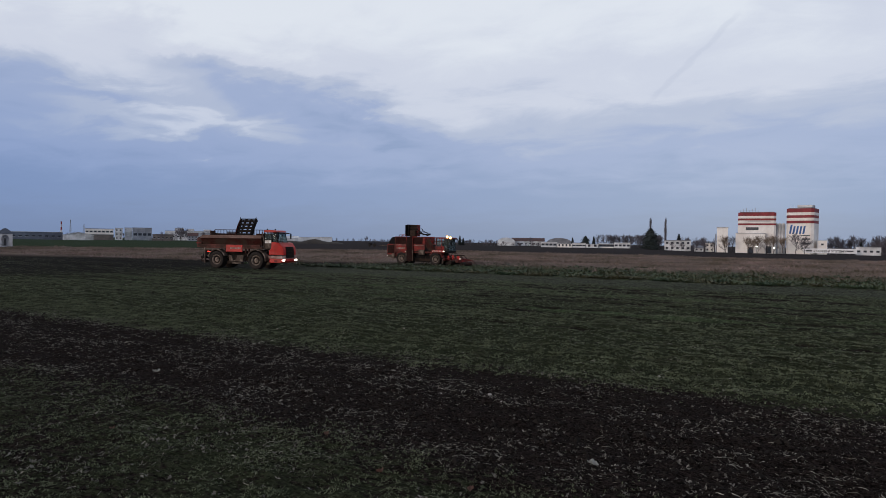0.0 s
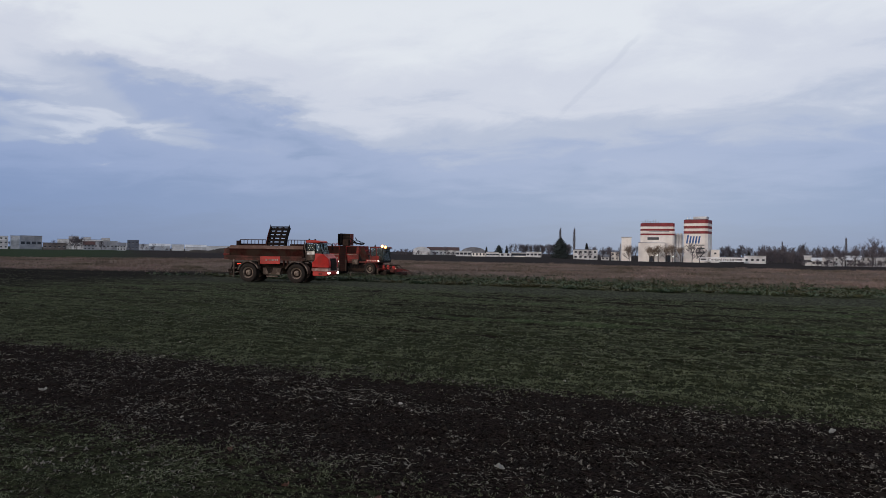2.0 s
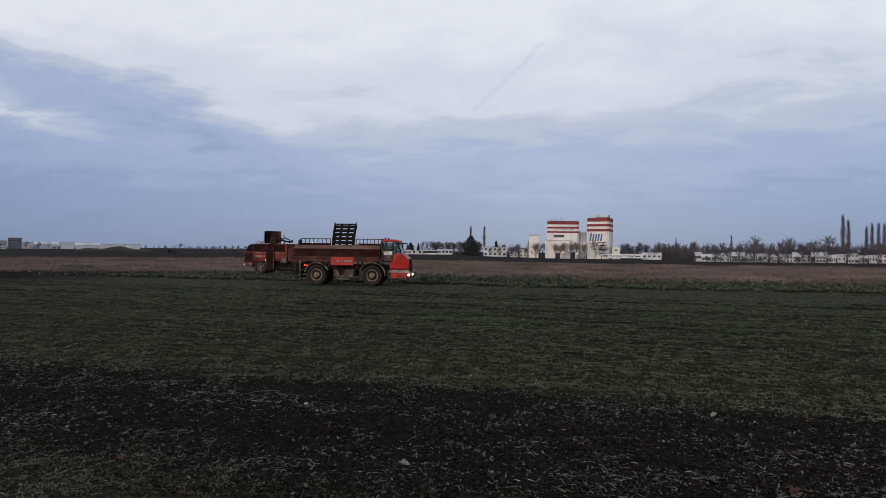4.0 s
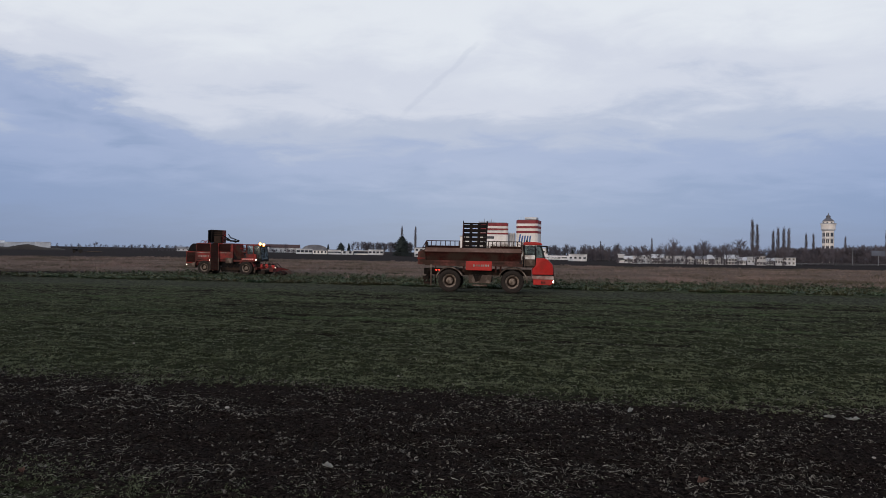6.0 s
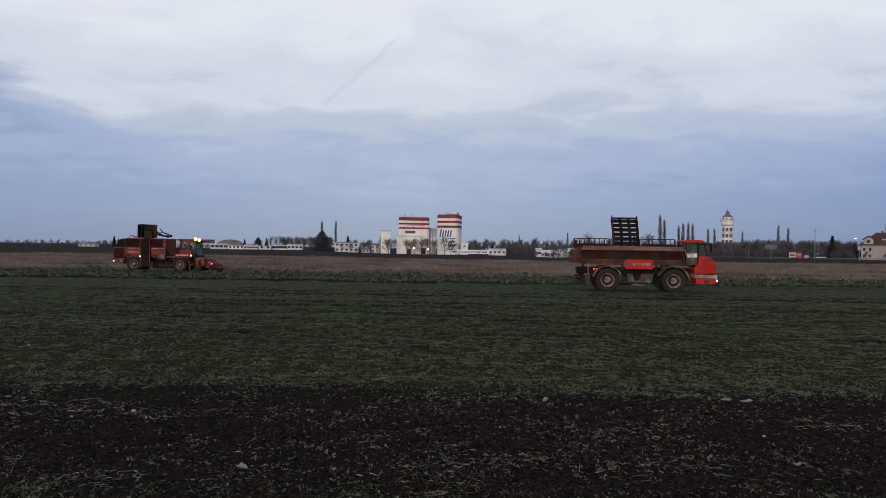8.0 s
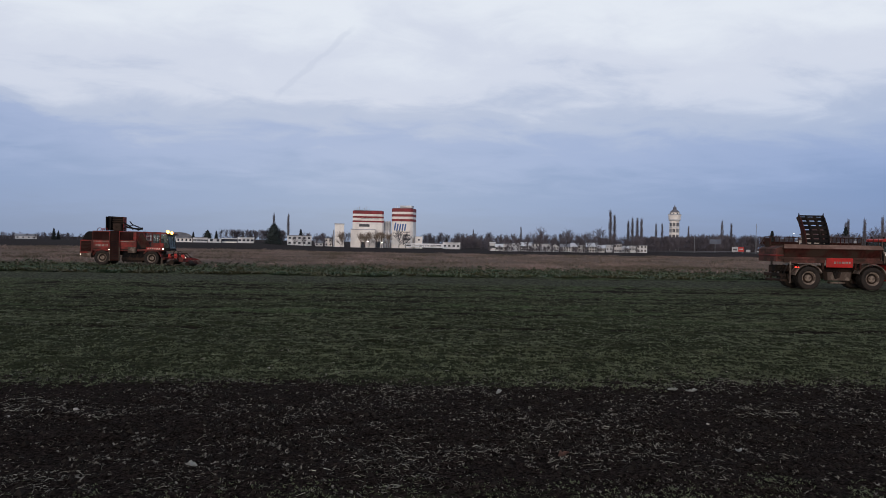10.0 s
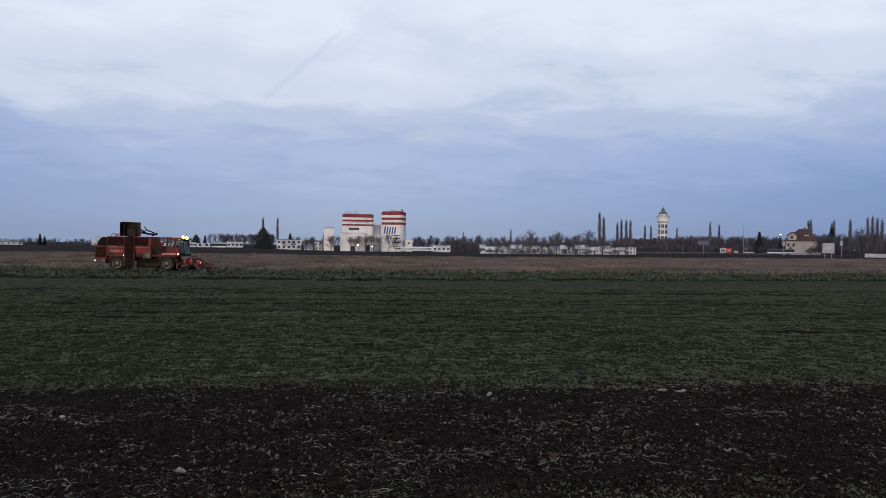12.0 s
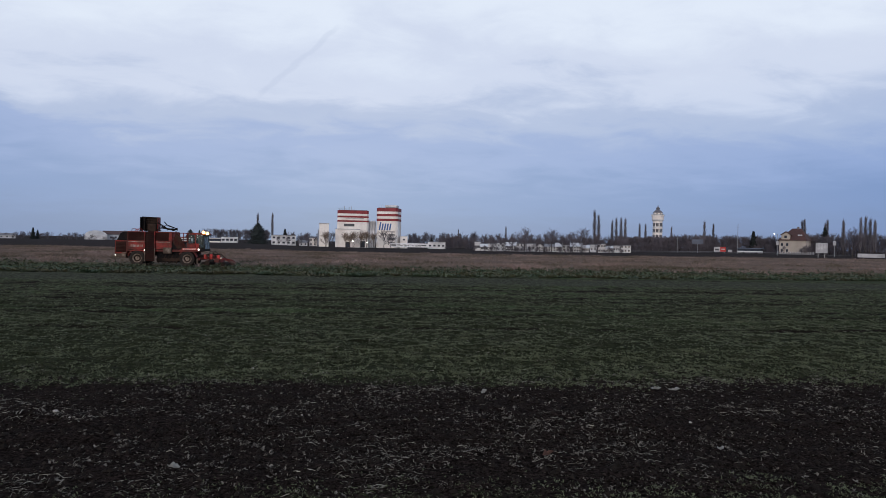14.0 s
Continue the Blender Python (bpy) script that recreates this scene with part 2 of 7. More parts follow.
def box(bm, x0, x1, y0, y1, z0, z1, bevel=0.0):
    r = bmesh.ops.create_cube(bm, size=1.0)
    vs = r["verts"]
    for v in vs:
        v.co = Vector(((x0 + x1) / 2 + v.co.x * (x1 - x0), (y0 + y1) / 2 + v.co.y * (y1 - y0), (z0 + z1) / 2 + v.co.z * (z1 - z0)))
    if bevel:
        es = list({e for v in vs for e in v.link_edges})
        bmesh.ops.bevel(bm, geom=es, offset=bevel, segments=2, profile=0.5, affect="EDGES")
    return bm


def prism(bm, outline, y0, y1, bevel=0.0):
    """An outline in x and z, drawn out from y0 to y1."""
    a = [bm.verts.new((x, y0, z)) for x, z in outline]
    b = [bm.verts.new((x, y1, z)) for x, z in outline]
    n = len(a)
    fs = [bm.faces.new(a), bm.faces.new(b[::-1])]
    for i in range(n):
        j = (i + 1) % n
        fs.append(bm.faces.new((a[j], a[i], b[i], b[j])))
    bmesh.ops.recalc_face_normals(bm, faces=fs)
    if bevel:
        es = list({e for f in fs for e in f.edges})
        bmesh.ops.bevel(bm, geom=es, offset=bevel, segments=2, profile=0.5, affect="EDGES")
    return bm


def tube(bm, p, q, r, r2=None, seg=8, cap=True):
    p, q = Vector(p), Vector(q)
    d = q - p
    turn = d.to_track_quat("Z", "Y").to_matrix()
    r2 = r if r2 is None else r2
    rings = []
    for c, rad in ((p, r), (q, r2)):
        rings.append([bm.verts.new(c + turn @ Vector((rad * math.cos(2 * math.pi * i / seg), rad * math.sin(2 * math.pi * i / seg), 0))) for i in range(seg)])
    for i in range(seg):
        j = (i + 1) % seg
        bm.faces.new((rings[0][i], rings[0][j], rings[1][j], rings[1][i]))
    if cap:
        bm.faces.new(rings[0][::-1])
        bm.faces.new(rings[1])
    return bm


def lathe(bm, profile, seg=32, axis="y", cap=True):
    """A profile of (radius, along) turned round an axis."""
    rings = []
    for r, a in profile:
        ring = []
        for i in range(seg):
            t = 2 * math.pi * i / seg
            c, s = r * math.cos(t), r * math.sin(t)
            ring.append(bm.verts.new((c, a, s) if axis == "y" else (c, s, a)))
        rings.append(ring)
    fs = []
    for k in range(len(rings) - 1):
        for i in range(seg):
            j = (i + 1) % seg
            fs.append(bm.faces.new((rings[k][i], rings[k][j], rings[k + 1][j], rings[k + 1][i])))
    for ring in (rings[0], rings[-1]) if cap else ():
        if (ring[0].co - ring[1].co).length > 1e-5:
            fs.append(bm.faces.new(ring))
    bmesh.ops.recalc_face_normals(bm, faces=fs)
    return bm


def B():
    return bmesh.new()


def polar(az, d):
    a = radians(az)
    return -d * math.sin(a), d * math.cos(a)


# ---------- ground ----------
FAR_AZ = (-180, -44, -36, -28, -20, -12, -5, 2, 8, 12, 36, 60, 90, 180)
FAR_Z = (0.4, 0.9, 0.85, 0.6, -0.2, -0.6, -0.7, -0.8, -0.5, 0.4, 0.1, 0.3, 0.4, 0.4)


def ground_z(x, y):
    """Height of the land without its clods."""
    x, y = np.asarray(x, float), np.asarray(y, float)
    r = np.hypot(x, y)
    az = np.degrees(np.arctan2(-x, y))
    s = lambda a, b, v: np.clip((v - a) / (b - a), 0, 1) ** 2 * (3 - 2 * np.clip((v - a) / (b - a), 0, 1))
    dip = -0.24 * s(54, 72, y)
    far = np.interp(az, FAR_AZ, FAR_Z)
    k = s(110, 400, r)
    return dip * (1 - k) + far * k


def gz(x, y):
    return float(ground_z(x, y))


def value_noise(x, y, seed):
    """Smooth noise of -1 to 1 on a unit lattice."""
    xi, yi = np.floor(x).astype(np.int64), np.floor(y).astype(np.int64)
    fx, fy = x - xi, y - yi
    fx, fy = fx * fx * (3 - 2 * fx), fy * fy * (3 - 2 * fy)

    def rnd(a, b):
        n = (a * 374761393 + b * 668265263 + seed * 982451653) & 0xFFFFFFFF
        n = ((n ^ (n >> 13)) * 1274126177) & 0xFFFFFFFF
        return ((n ^ (n >> 16)) & 0xFFFF) / 32767.5 - 1

    a, b, c, d = rnd(xi, yi), rnd(xi + 1, yi), rnd(xi, yi + 1), rnd(xi + 1, yi + 1)
    return (a * (1 - fx) + b * fx) * (1 - fy) + (c * (1 - fx) + d * fx) * fy


RUTS = ((9.6, 0.5, 0.05), (12.4, 0.5, 0.05), (33.9, 0.55, 0.1), (36.1, 0.45, 0.08), (42.2, 0.85, 0.14), (44.6, 0.6, 0.07), (50.3, 0.9, 0.07), (52.5, 0.9, 0.07), (22.9, 0.22, 0.05), (27.5, 0.25, 0.04), (29.4, 0.25, 0.04), (57.0, 0.8, 0.1))


def surface_z(x, y):
    """Height with clods, drill rows and wheel ruts."""
    x, y = np.asarray(x, float), np.asarray(y, float)
    z = ground_z(x, y)
    near = np.clip(1.6 - np.hypot(x, y) / 90, 0, 1)
    soil = np.clip(1 - np.abs(y - 10.9) / 3.2, 0, 1)
    z = z + near * (0.035 * value_noise(x * 2.2, y * 2.6, 1) + (0.018 + 0.022 * soil) * value_noise(x * 6.5, y * 7, 2) + (0.008 + 0.02 * soil) * value_noise(x * 15, y * 15, 3))
    wig = 0.25 * value_noise(x * 0.09, y * 0.02, 5)
    for c, w, d in RUTS:
        u = (y + wig - c) / w
        z = z - d * np.exp(-u * u) * (0.6 + 0.4 * value_noise(x * 0.5, y * 0, 7))
    hump = 0.05 * value_noise(x * 0.75, y * 0.8, 13) + 0.03 * value_noise(x * 1.7, y * 1.9, 14)
    z = z + near * hump * np.clip((y - 14) / 6, 0, 1)
    z = z + near * (0.028 * value_noise(x * 1.9, y * 4.2, 11) + 0.018 * value_noise(x * 4.5, y * 9, 12)) * np.clip((y - 13) / 3, 0, 1)
    z = z + near * 0.022 * np.sin(y * 2 * math.pi / 0.5 + 1.5 * value_noise(x * 0.3, y * 0.3, 9)) * np.clip((y - 14) / 4, 0, 1)
    return z


def build_ground():
    az = np.concatenate([np.arange(-46, 68, 0.3), np.arange(68, 314, 3.0)])
    rad = [2.0]
    while rad[-1] < 4600:
        rad.append(rad[-1] * (1.009 if 7 < rad[-1] < 62 else 1.02))
    rad = np.array(rad)
    A, Rr = np.meshgrid(np.radians(az), rad, indexing="ij")
    X, Y = -Rr * np.sin(A), Rr * np.cos(A)
    Z = surface_z(X, Y)
    n, k = X.shape
    verts = np.stack([X, Y, Z], -1).reshape(-1, 3)
    i = np.arange(n)[:, None]
    j = np.arange(k - 1)[None, :]
    i2 = (i + 1) % n
    quads = np.stack([i * k + j, i * k + j + 1, i2 * k + j + 1, i2 * k + j], -1).reshape(-1, 4)
    centre = len(verts)
    verts = np.vstack([verts, [[0, 0, 0]]])
    me = bpy.data.meshes.new("ground")
    nq, nc = len(quads), n
    fan = np.stack([np.arange(n) * k, ((np.arange(n) + 1) % n) * k, np.full(n, centre)], -1)
    me.vertices.add(len(verts))
    me.vertices.foreach_set("co", verts.astype(np.float32).ravel())
    me.loops.add(nq * 4 + nc * 3)
    me.loops.foreach_set("vertex_index", np.concatenate([quads.ravel(), fan[:, [0, 1, 2]].ravel()]).astype(np.int32))
    me.polygons.add(nq + nc)
    me.polygons.foreach_set("loop_start", np.concatenate([np.arange(nq) * 4, nq * 4 + np.arange(nc) * 3]).astype(np.int32))
    me.update(calc_edges=True)
    me.validate()
    me.flip_normals() if me.polygons[0].normal.z < 0 else None
    me.polygons.foreach_set("use_smooth", [True] * len(me.polygons))
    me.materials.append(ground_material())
    ob = new("ground", me)
    tagged(ob, "dark farmland with drilled green cover crop and bare soil strips", "field", kind="structure")


def ground_material():
    m = bpy.data.materials.new("farmland")
    m.use_nodes = True
    N, L = m.node_tree.nodes, m.node_tree.links
    b = N["Principled BSDF"]
    b.inputs["Roughness"].default_value = 0.95
    b.inputs["Specular IOR Level"].default_value = 0.012
    ge = N.new("ShaderNodeNewGeometry")
    sp = N.new("ShaderNodeSeparateXYZ")
    L.new(ge.outputs["Position"], sp.inputs[0])

    def mth(op, a, b_=None, c=None):
        n = N.new("ShaderNodeMath")
        n.operation = op
        for i, v in enumerate((a, b_, c)):
            if v is None:
                continue
            if isinstance(v, (int, float)):
                n.inputs[i].default_value = v
            else:
                L.new(v, n.inputs[i])
        return n.outputs[0]

    def tex(scale, stretch, detail=5, rough=0.6):
        mp = N.new("ShaderNodeMapping")
        mp.inputs["Scale"].default_value = stretch
        L.new(ge.outputs["Position"], mp.inputs[0])
        n = N.new("ShaderNodeTexNoise")
        n.inputs["Scale"].default_value, n.inputs["Detail"].default_value, n.inputs["Roughness"].default_value = scale, detail, rough
        L.new(mp.outputs[0], n.inputs["Vector"])
        return n.outputs[0]

    def mix(f, a, c):
        n = N.new("ShaderNodeMix")
        n.data_type = "RGBA"
        L.new(f, n.inputs["Factor"])
        for key, v in (("A", a), ("B", c)):
            if isinstance(v, tuple):
                n.inputs[key].default_value = (*v, 1)
            else:
                L.new(v, n.inputs[key])
        return n.outputs["Result"]

    def step(v, lo, hi):
        n = N.new("ShaderNodeMapRange")
        n.interpolation_type = "SMOOTHSTEP"
        n.inputs["From Min"].default_value, n.inputs["From Max"].default_value = lo, hi
        L.new(v, n.inputs["Value"])
        return n.outputs[0]

    edge = tex(0.55, (0.35, 1, 1), 6)
    y = mth("ADD", sp.outputs[1], mth("MULTIPLY", mth("SUBTRACT", edge, 0.5), mth("MULTIPLY_ADD", sp.outputs[1], 0.1, 1.6)))
    # cover of green, from 0 to 1, strip by strip across the field
    cover = N.new("ShaderNodeValToRGB")
    els = cover.color_ramp.elements
    stops = [(0, 0.55), (7.3, 0.55), (8.6, 0.03), (12.9, 0.02), (14.2, 0.65), (18, 0.85), (26, 0.75), (34, 0.62), (40, 0.45), (46, 0.34), (53, 0.4), (58, 0.8), (62, 1.0), (70, 1.0)]
    els[0].position, els[0].color = 0, (stops[0][1],) * 3 + (1,)
    els[1].position, els[1].color = 1, (stops[-1][1],) * 3 + (1,)
    for p, v in stops[1:-1]:
        e = els.new(p / 70)
        e.color = (v, v, v, 1)
    L.new(mth("DIVIDE", y, 70.0), cover.inputs[0])
    speck = tex(9.0, (0.55, 1, 1), 7, 0.7)
    patch = tex(0.35, (0.5, 1.2, 1), 5)
    f = mth("ADD", mth("ADD", cover.outputs[0], mth("MULTIPLY_ADD", speck, 1.5, -0.75)), mth("MULTIPLY_ADD", patch, 0.9, -0.45))
    grain = tex(22.0, (1, 1, 1), 6)
    soil = mix(step(grain, 0.34, 0.72), (0.004, 0.0029, 0.0026), (0.032, 0.0235, 0.021))
    straw = mix(step(tex(30.0, (0.35, 1, 1), 4, 0.7), 0.6, 0.7), soil, (0.05, 0.042, 0.032))
    hue = tex(1.2, (0.6, 1, 1), 4)
    green = mix(hue, (0.013, 0.0155, 0.0085), (0.04, 0.045, 0.025))
    field = mix(step(f, 0.42, 0.66), straw, green)
    # sparser cover from 24 m on, paler to hold the sheen of grazing view
    far_sheen_cover = mix(tex(6.0, (0.3, 1, 1), 6, 0.7), (0.03, 0.037, 0.021), (0.082, 0.094, 0.056))
    thin = mth("MULTIPLY", step(y, 24.0, 44.0), step(mth("ADD", tex(2.2, (0.12, 1.4, 1), 6, 0.65), mth("MULTIPLY", patch, 0.3)), 0.52, 0.72))
    field = mix(thin, field, far_sheen_cover)
    # long streaks along the drill rows, and bare wheel tracks
    streak = tex(1.0, (0.045, 0.55, 1), 7, 0.68)
    lush = mix(tex(7.0, (0.4, 1, 1), 6, 0.75), (0.024, 0.038, 0.018), (0.08, 0.106, 0.052))
    field = mix(mth("MULTIPLY", step(y, 17.0, 32.0), step(streak, 0.5, 0.66)), field, lush)
    field = mix(mth("MULTIPLY", step(y, 15.0, 28.0), step(tex(1.0, (0.06, 0.8, 3.0), 7, 0.7), 0.58, 0.68)), field, soil)
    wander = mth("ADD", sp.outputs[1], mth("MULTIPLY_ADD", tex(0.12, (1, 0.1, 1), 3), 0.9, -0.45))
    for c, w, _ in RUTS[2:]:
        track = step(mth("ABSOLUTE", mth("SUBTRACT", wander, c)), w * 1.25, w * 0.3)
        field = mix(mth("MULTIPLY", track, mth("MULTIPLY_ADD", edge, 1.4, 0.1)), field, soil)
    # bare trodden headland where the machines turn
    turned = mth("ADD", sp.outputs[0], mth("MULTIPLY", mth("SUBTRACT", edge, 0.5), 14.0))
    trod = mix(tex(3.0, (0.12, 1, 1), 6, 0.7), (0.007, 0.0062, 0.0052), (0.02, 0.0175, 0.0145))
    field = mix(mth("MULTIPLY", step(y, 46.0, 49.0), mth("SUBTRACT", 1.0, step(y, 56.0, 58.0))), field, mix(tex(4.0, (0.1, 1, 1), 6, 0.7), (0.024, 0.027, 0.019), (0.075, 0.08, 0.058)))
    field = mix(mth("MULTIPLY", step(turned, -40.0, -62.0), step(y, 22.0, 28.0)), field, trod)
    # leaf and clod grain: fine close by, drawn out further off
    hs = N.new("ShaderNodeHueSaturation")
    g1 = mth("MULTIPLY_ADD", step(tex(17.0, (0.55, 1, 1), 6, 0.78), 0.36, 0.64), 1.25, 0.35)
    g2 = mth("MULTIPLY_ADD", step(tex(5.5, (1, 0.3, 1), 6, 0.8), 0.36, 0.64), 1.2, 0.4)
    far_off = step(y, 16.0, 34.0)
    L.new(mth("ADD", mth("MULTIPLY", g2, far_off), mth("MULTIPLY", g1, mth("SUBTRACT", 1.0, far_off))), hs.inputs["Value"])
    L.new(field, hs.inputs["Color"])
    field = hs.outputs[0]
    # dry weeds beyond the beet rows, then ploughed land; young green crop far along the track
    tan = mix(tex(1.8, (0.3, 0.6, 1), 7, 0.7), (0.10, 0.073, 0.06), (0.19, 0.142, 0.118))
    plough = mix(tex(0.5, (0.15, 1, 1), 6), (0.02, 0.017, 0.0175), (0.04, 0.034, 0.034))
    crop = mix(tex(0.2, (0.3, 1, 1), 5), (0.02, 0.032, 0.018), (0.034, 0.05, 0.026))
    side = mth("ADD", sp.outputs[0], mth("MULTIPLY", sp.outputs[1], 1.11))
    farland = mix(step(side, -30.0, 20.0), crop, plough)
    early = mth("MULTIPLY", mth("MAXIMUM", mth("SUBTRACT", -48.0, sp.outputs[0]), 0.0), 0.5)
    c = mix(step(mth("ADD", y, early), 76.0, 98.0), field, tan)
    verge = mth("MINIMUM", 206.0, mth("MULTIPLY_ADD", sp.outputs[0], 1.17, 338.0))
    c = mix(step(mth("SUBTRACT", sp.outputs[1], verge), -8.0, 2.0), c, farland)
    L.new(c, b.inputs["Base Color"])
    bp = N.new("ShaderNodeBump")
    bp.inputs["Strength"].default_value, bp.inputs["Distance"].default_value = 0.9, 0.035
    L.new(mth("ADD", grain, mth("MULTIPLY", speck, 1.4)), bp.inputs["Height"])
    L.new(bp.outputs[0], b.inputs["Normal"])
    return m


build_ground()


# ---------- vehicles ----------
def wheel(parent, x, y, z, r, width, outward):
    """One wheel: hub, rim and lugged tyre. outward is -1 or 1, the side on which its face shows."""
    w = part("wheel", lathe(B(), [(0.02, outward * width * 0.40), (r * 0.13, outward * width * 0.40), (r * 0.15, outward * width * 0.37), (r * 0.25, outward * width * 0.35), (r * 0.285, outward * width * 0.31), (r * 0.285, -outward * width * 0.2)], 24), M["hub"], parent, "mud-caked wheel hub", at=pose(x, y, z))
    rim = lathe(B(), [(r * 0.44, outward * width * 0.24), (r * 0.48, outward * width * 0.35), (r * 0.55, outward * width * 0.41), (r * 0.585, outward * width * 0.42), (r * 0.585, -outward * width * 0.4), (r * 0.3, -outward * width * 0.3)], 32, cap=False)
    dish = lathe(B(), [(r * 0.27, outward * width * 0.22), (r * 0.36, outward * width * 0.17), (r * 0.455, outward * width * 0.22), (r * 0.45, outward * width * 0.1), (r * 0.28, outward * width * 0.08)], 32, cap=False)
    for i in range(10):
        a = 2 * math.pi * i / 10
        c = Vector((r * 0.35 * math.cos(a), 0, r * 0.35 * math.sin(a)))
        tube(dish, c + Vector((0, outward * width * 0.15, 0)), c + Vector((0, outward * width * 0.22, 0)), r * 0.022, seg=6)
    part("wheel_disc", dish, M["dark"], w, "dark mud-filled wheel disc")
    part("rim", rim, M["hub"], w, "dusty steel rim")
    t = lathe(B(), [(r * 0.585, width * 0.40), (r * 0.70, width * 0.49), (r * 0.86, width * 0.5), (r * 0.945, width * 0.45), (r * 0.955, 0), (r * 0.945, -width * 0.45), (r * 0.86, -width * 0.5), (r * 0.70, -width * 0.49), (r * 0.585, -width * 0.40)], 40, cap=False)
    lugs = 22
    for i in range(lugs):
        for s in (1, -1):
            a = 2 * math.pi * (i + (0.5 if s > 0 else 0)) / lugs
            corner = []
            for da, yy, rr in ((0, 0.03, 1.0), (0.10, 0.03, 1.0), (0.24, 0.47, 0.985), (0.13, 0.47, 0.985)):
                top = Vector((r * rr * math.cos(a + da), s * width * yy, r * rr * math.sin(a + da)))
                low = Vector((r * 0.93 * math.cos(a + da), s * width * yy, r * 0.93 * math.sin(a + da)))
                corner.append((t.verts.new(top), t.verts.new(low)))
            t.faces.new([c[0] for c in corner])
            for k in range(4):
                n = (k + 1) % 4
                t.faces.new((corner[k][0], corner[k][1], corner[n][1], corner[n][0]))
    part("tyre", t, M["tyre"], w, "muddy black lugged tyre")
    return w


def fender(parent, x, z, r, y0, y1, a0, a1, mat, name="fender"):
    b = B()
    n = 12
    for k in range(n):
        t0, t1 = radians(a0 + (a1 - a0) * k / n), radians(a0 + (a1 - a0) * (k + 1) / n)
        p = [(x + rr * math.cos(t), z + rr * math.sin(t) * 0.97) for rr, t in ((r, t0), (r, t1), (r + 0.09, t1), (r + 0.09, t0))]
        prism(b, p, y0, y1)
    part(name, b, mat, parent, "mud-coated wheel arch")


def bars(parent, x0, x1, z, y, height, widths, mat, name="lettering"):
    """A row of plain upright shapes that stands for a maker's mark."""
    b = B()
    total = sum(widths) + 0.35 * len(widths)
    x = x0
    k = (x1 - x0) / total
    for w in widths:
        box(b, x, x + w * k, y - 0.006, y, z, z + height)
        x += (w + 0.35) * k
    part(name, b, mat, parent, "pale maker's mark as plain bars")


def slat_conveyor(parent, x0, x1, y0, y1, z0, z1, lean, rows, left_mat, right_mat):
    """An upright slatted unloading belt between two curved cheeks."""
    def cheek(parent, x, thick, mat, out):
        b = B()
        n = 9
        front, back = [], []
        for u in (k / n for k in range(n + 1)):
            z = z0 + (z1 - z0) * u
            bow = lean * u * u
            front.append((x + out * 0.05 * (u - 0.35), y0 + bow, z))
            back.append((x + out * 0.05 * (u - 0.35), y1 + bow - (0.25 * u), z - (0.2 * u * u)))
        rows_ = []
        for f, g in zip(front, back):
            rows_.append([b.verts.new((f[0], f[1], f[2])), b.verts.new((f[0] + thick, f[1], f[2])), b.verts.new((g[0] + thick, g[1], g[2])), b.verts.new((g[0], g[1], g[2]))])
        fs = []
        for p, q in zip(rows_, rows_[1:]):
            for i in range(4):
                j = (i + 1) % 4
                fs.append(b.faces.new((p[i], p[j], q[j], q[i])))
        fs.append(b.faces.new(rows_[0]))
        fs.append(b.faces.new(rows_[-1]))
        bmesh.ops.recalc_face_normals(b, faces=fs)
        tip = B()
        part("cheek", b, mat, parent, "curved conveyor side plate")
        tube(tip, (front[-1][0] + thick / 2, front[-1][1] + 0.05, z1 - 0.05), (front[-1][0] + thick / 2 + out * 0.03, front[-1][1] + 0.05, z1 + 0.2), 0.07, 0.02, 6)
        part("tip", tip, M["black"], parent)

    b = B()
    box(b, x0 + 0.05, x1 - 0.02, y0 + lean + 0.05, y0 + lean + 0.32, z1 - 0.1, z1 + 0.02, 0.02)
    truck_body = parent
    parent = part("conveyor", b, M["black"], truck_body, "raised black slatted unloading conveyor")
    cheek(parent, x0, 0.09, left_mat, -1)
    cheek(parent, x1 - 0.12, 0.1, right_mat, 1)
    for k in range(rows):
        u = (k + 0.5) / rows
        z = z0 + (z1 - z0) * u * 0.97
        bow = lean * u * u
        b = B()
        hgt = (z1 - z0) / rows * 0.42
        box(b, x0 + 0.05, x1 - 0.02, y0 + bow + 0.12, y0 + bow + 0.3, z - hgt, z + hgt * 0.75, 0.02)
        part("slat", b, M["black"], parent)
    for fx in (0.33, 0.66):
        b = B()
        xx = x0 + (x1 - x0) * fx
        for k in range(8):
            u, v = k / 8, (k + 1) / 8
            tube(b, (xx, y0 + lean * u * u + 0.2, z0 + (z1 - z0) * u * 0.97), (xx, y0 + lean * v * v + 0.2, z0 + (z1 - z0) * v * 0.97), 0.12, seg=6)
        part("belt", b, M["black"], parent, "black rubber carrier belt")
    return parent


CAB_PARTS = ("pillar", "side_window", "door_panel", "door", "quarter_window", "mirror", "rear_window", "windscreen", "cab_back", "cab_floor", "seat", "cab_roof", "sun_visor", "beacon", "grab_pipe")


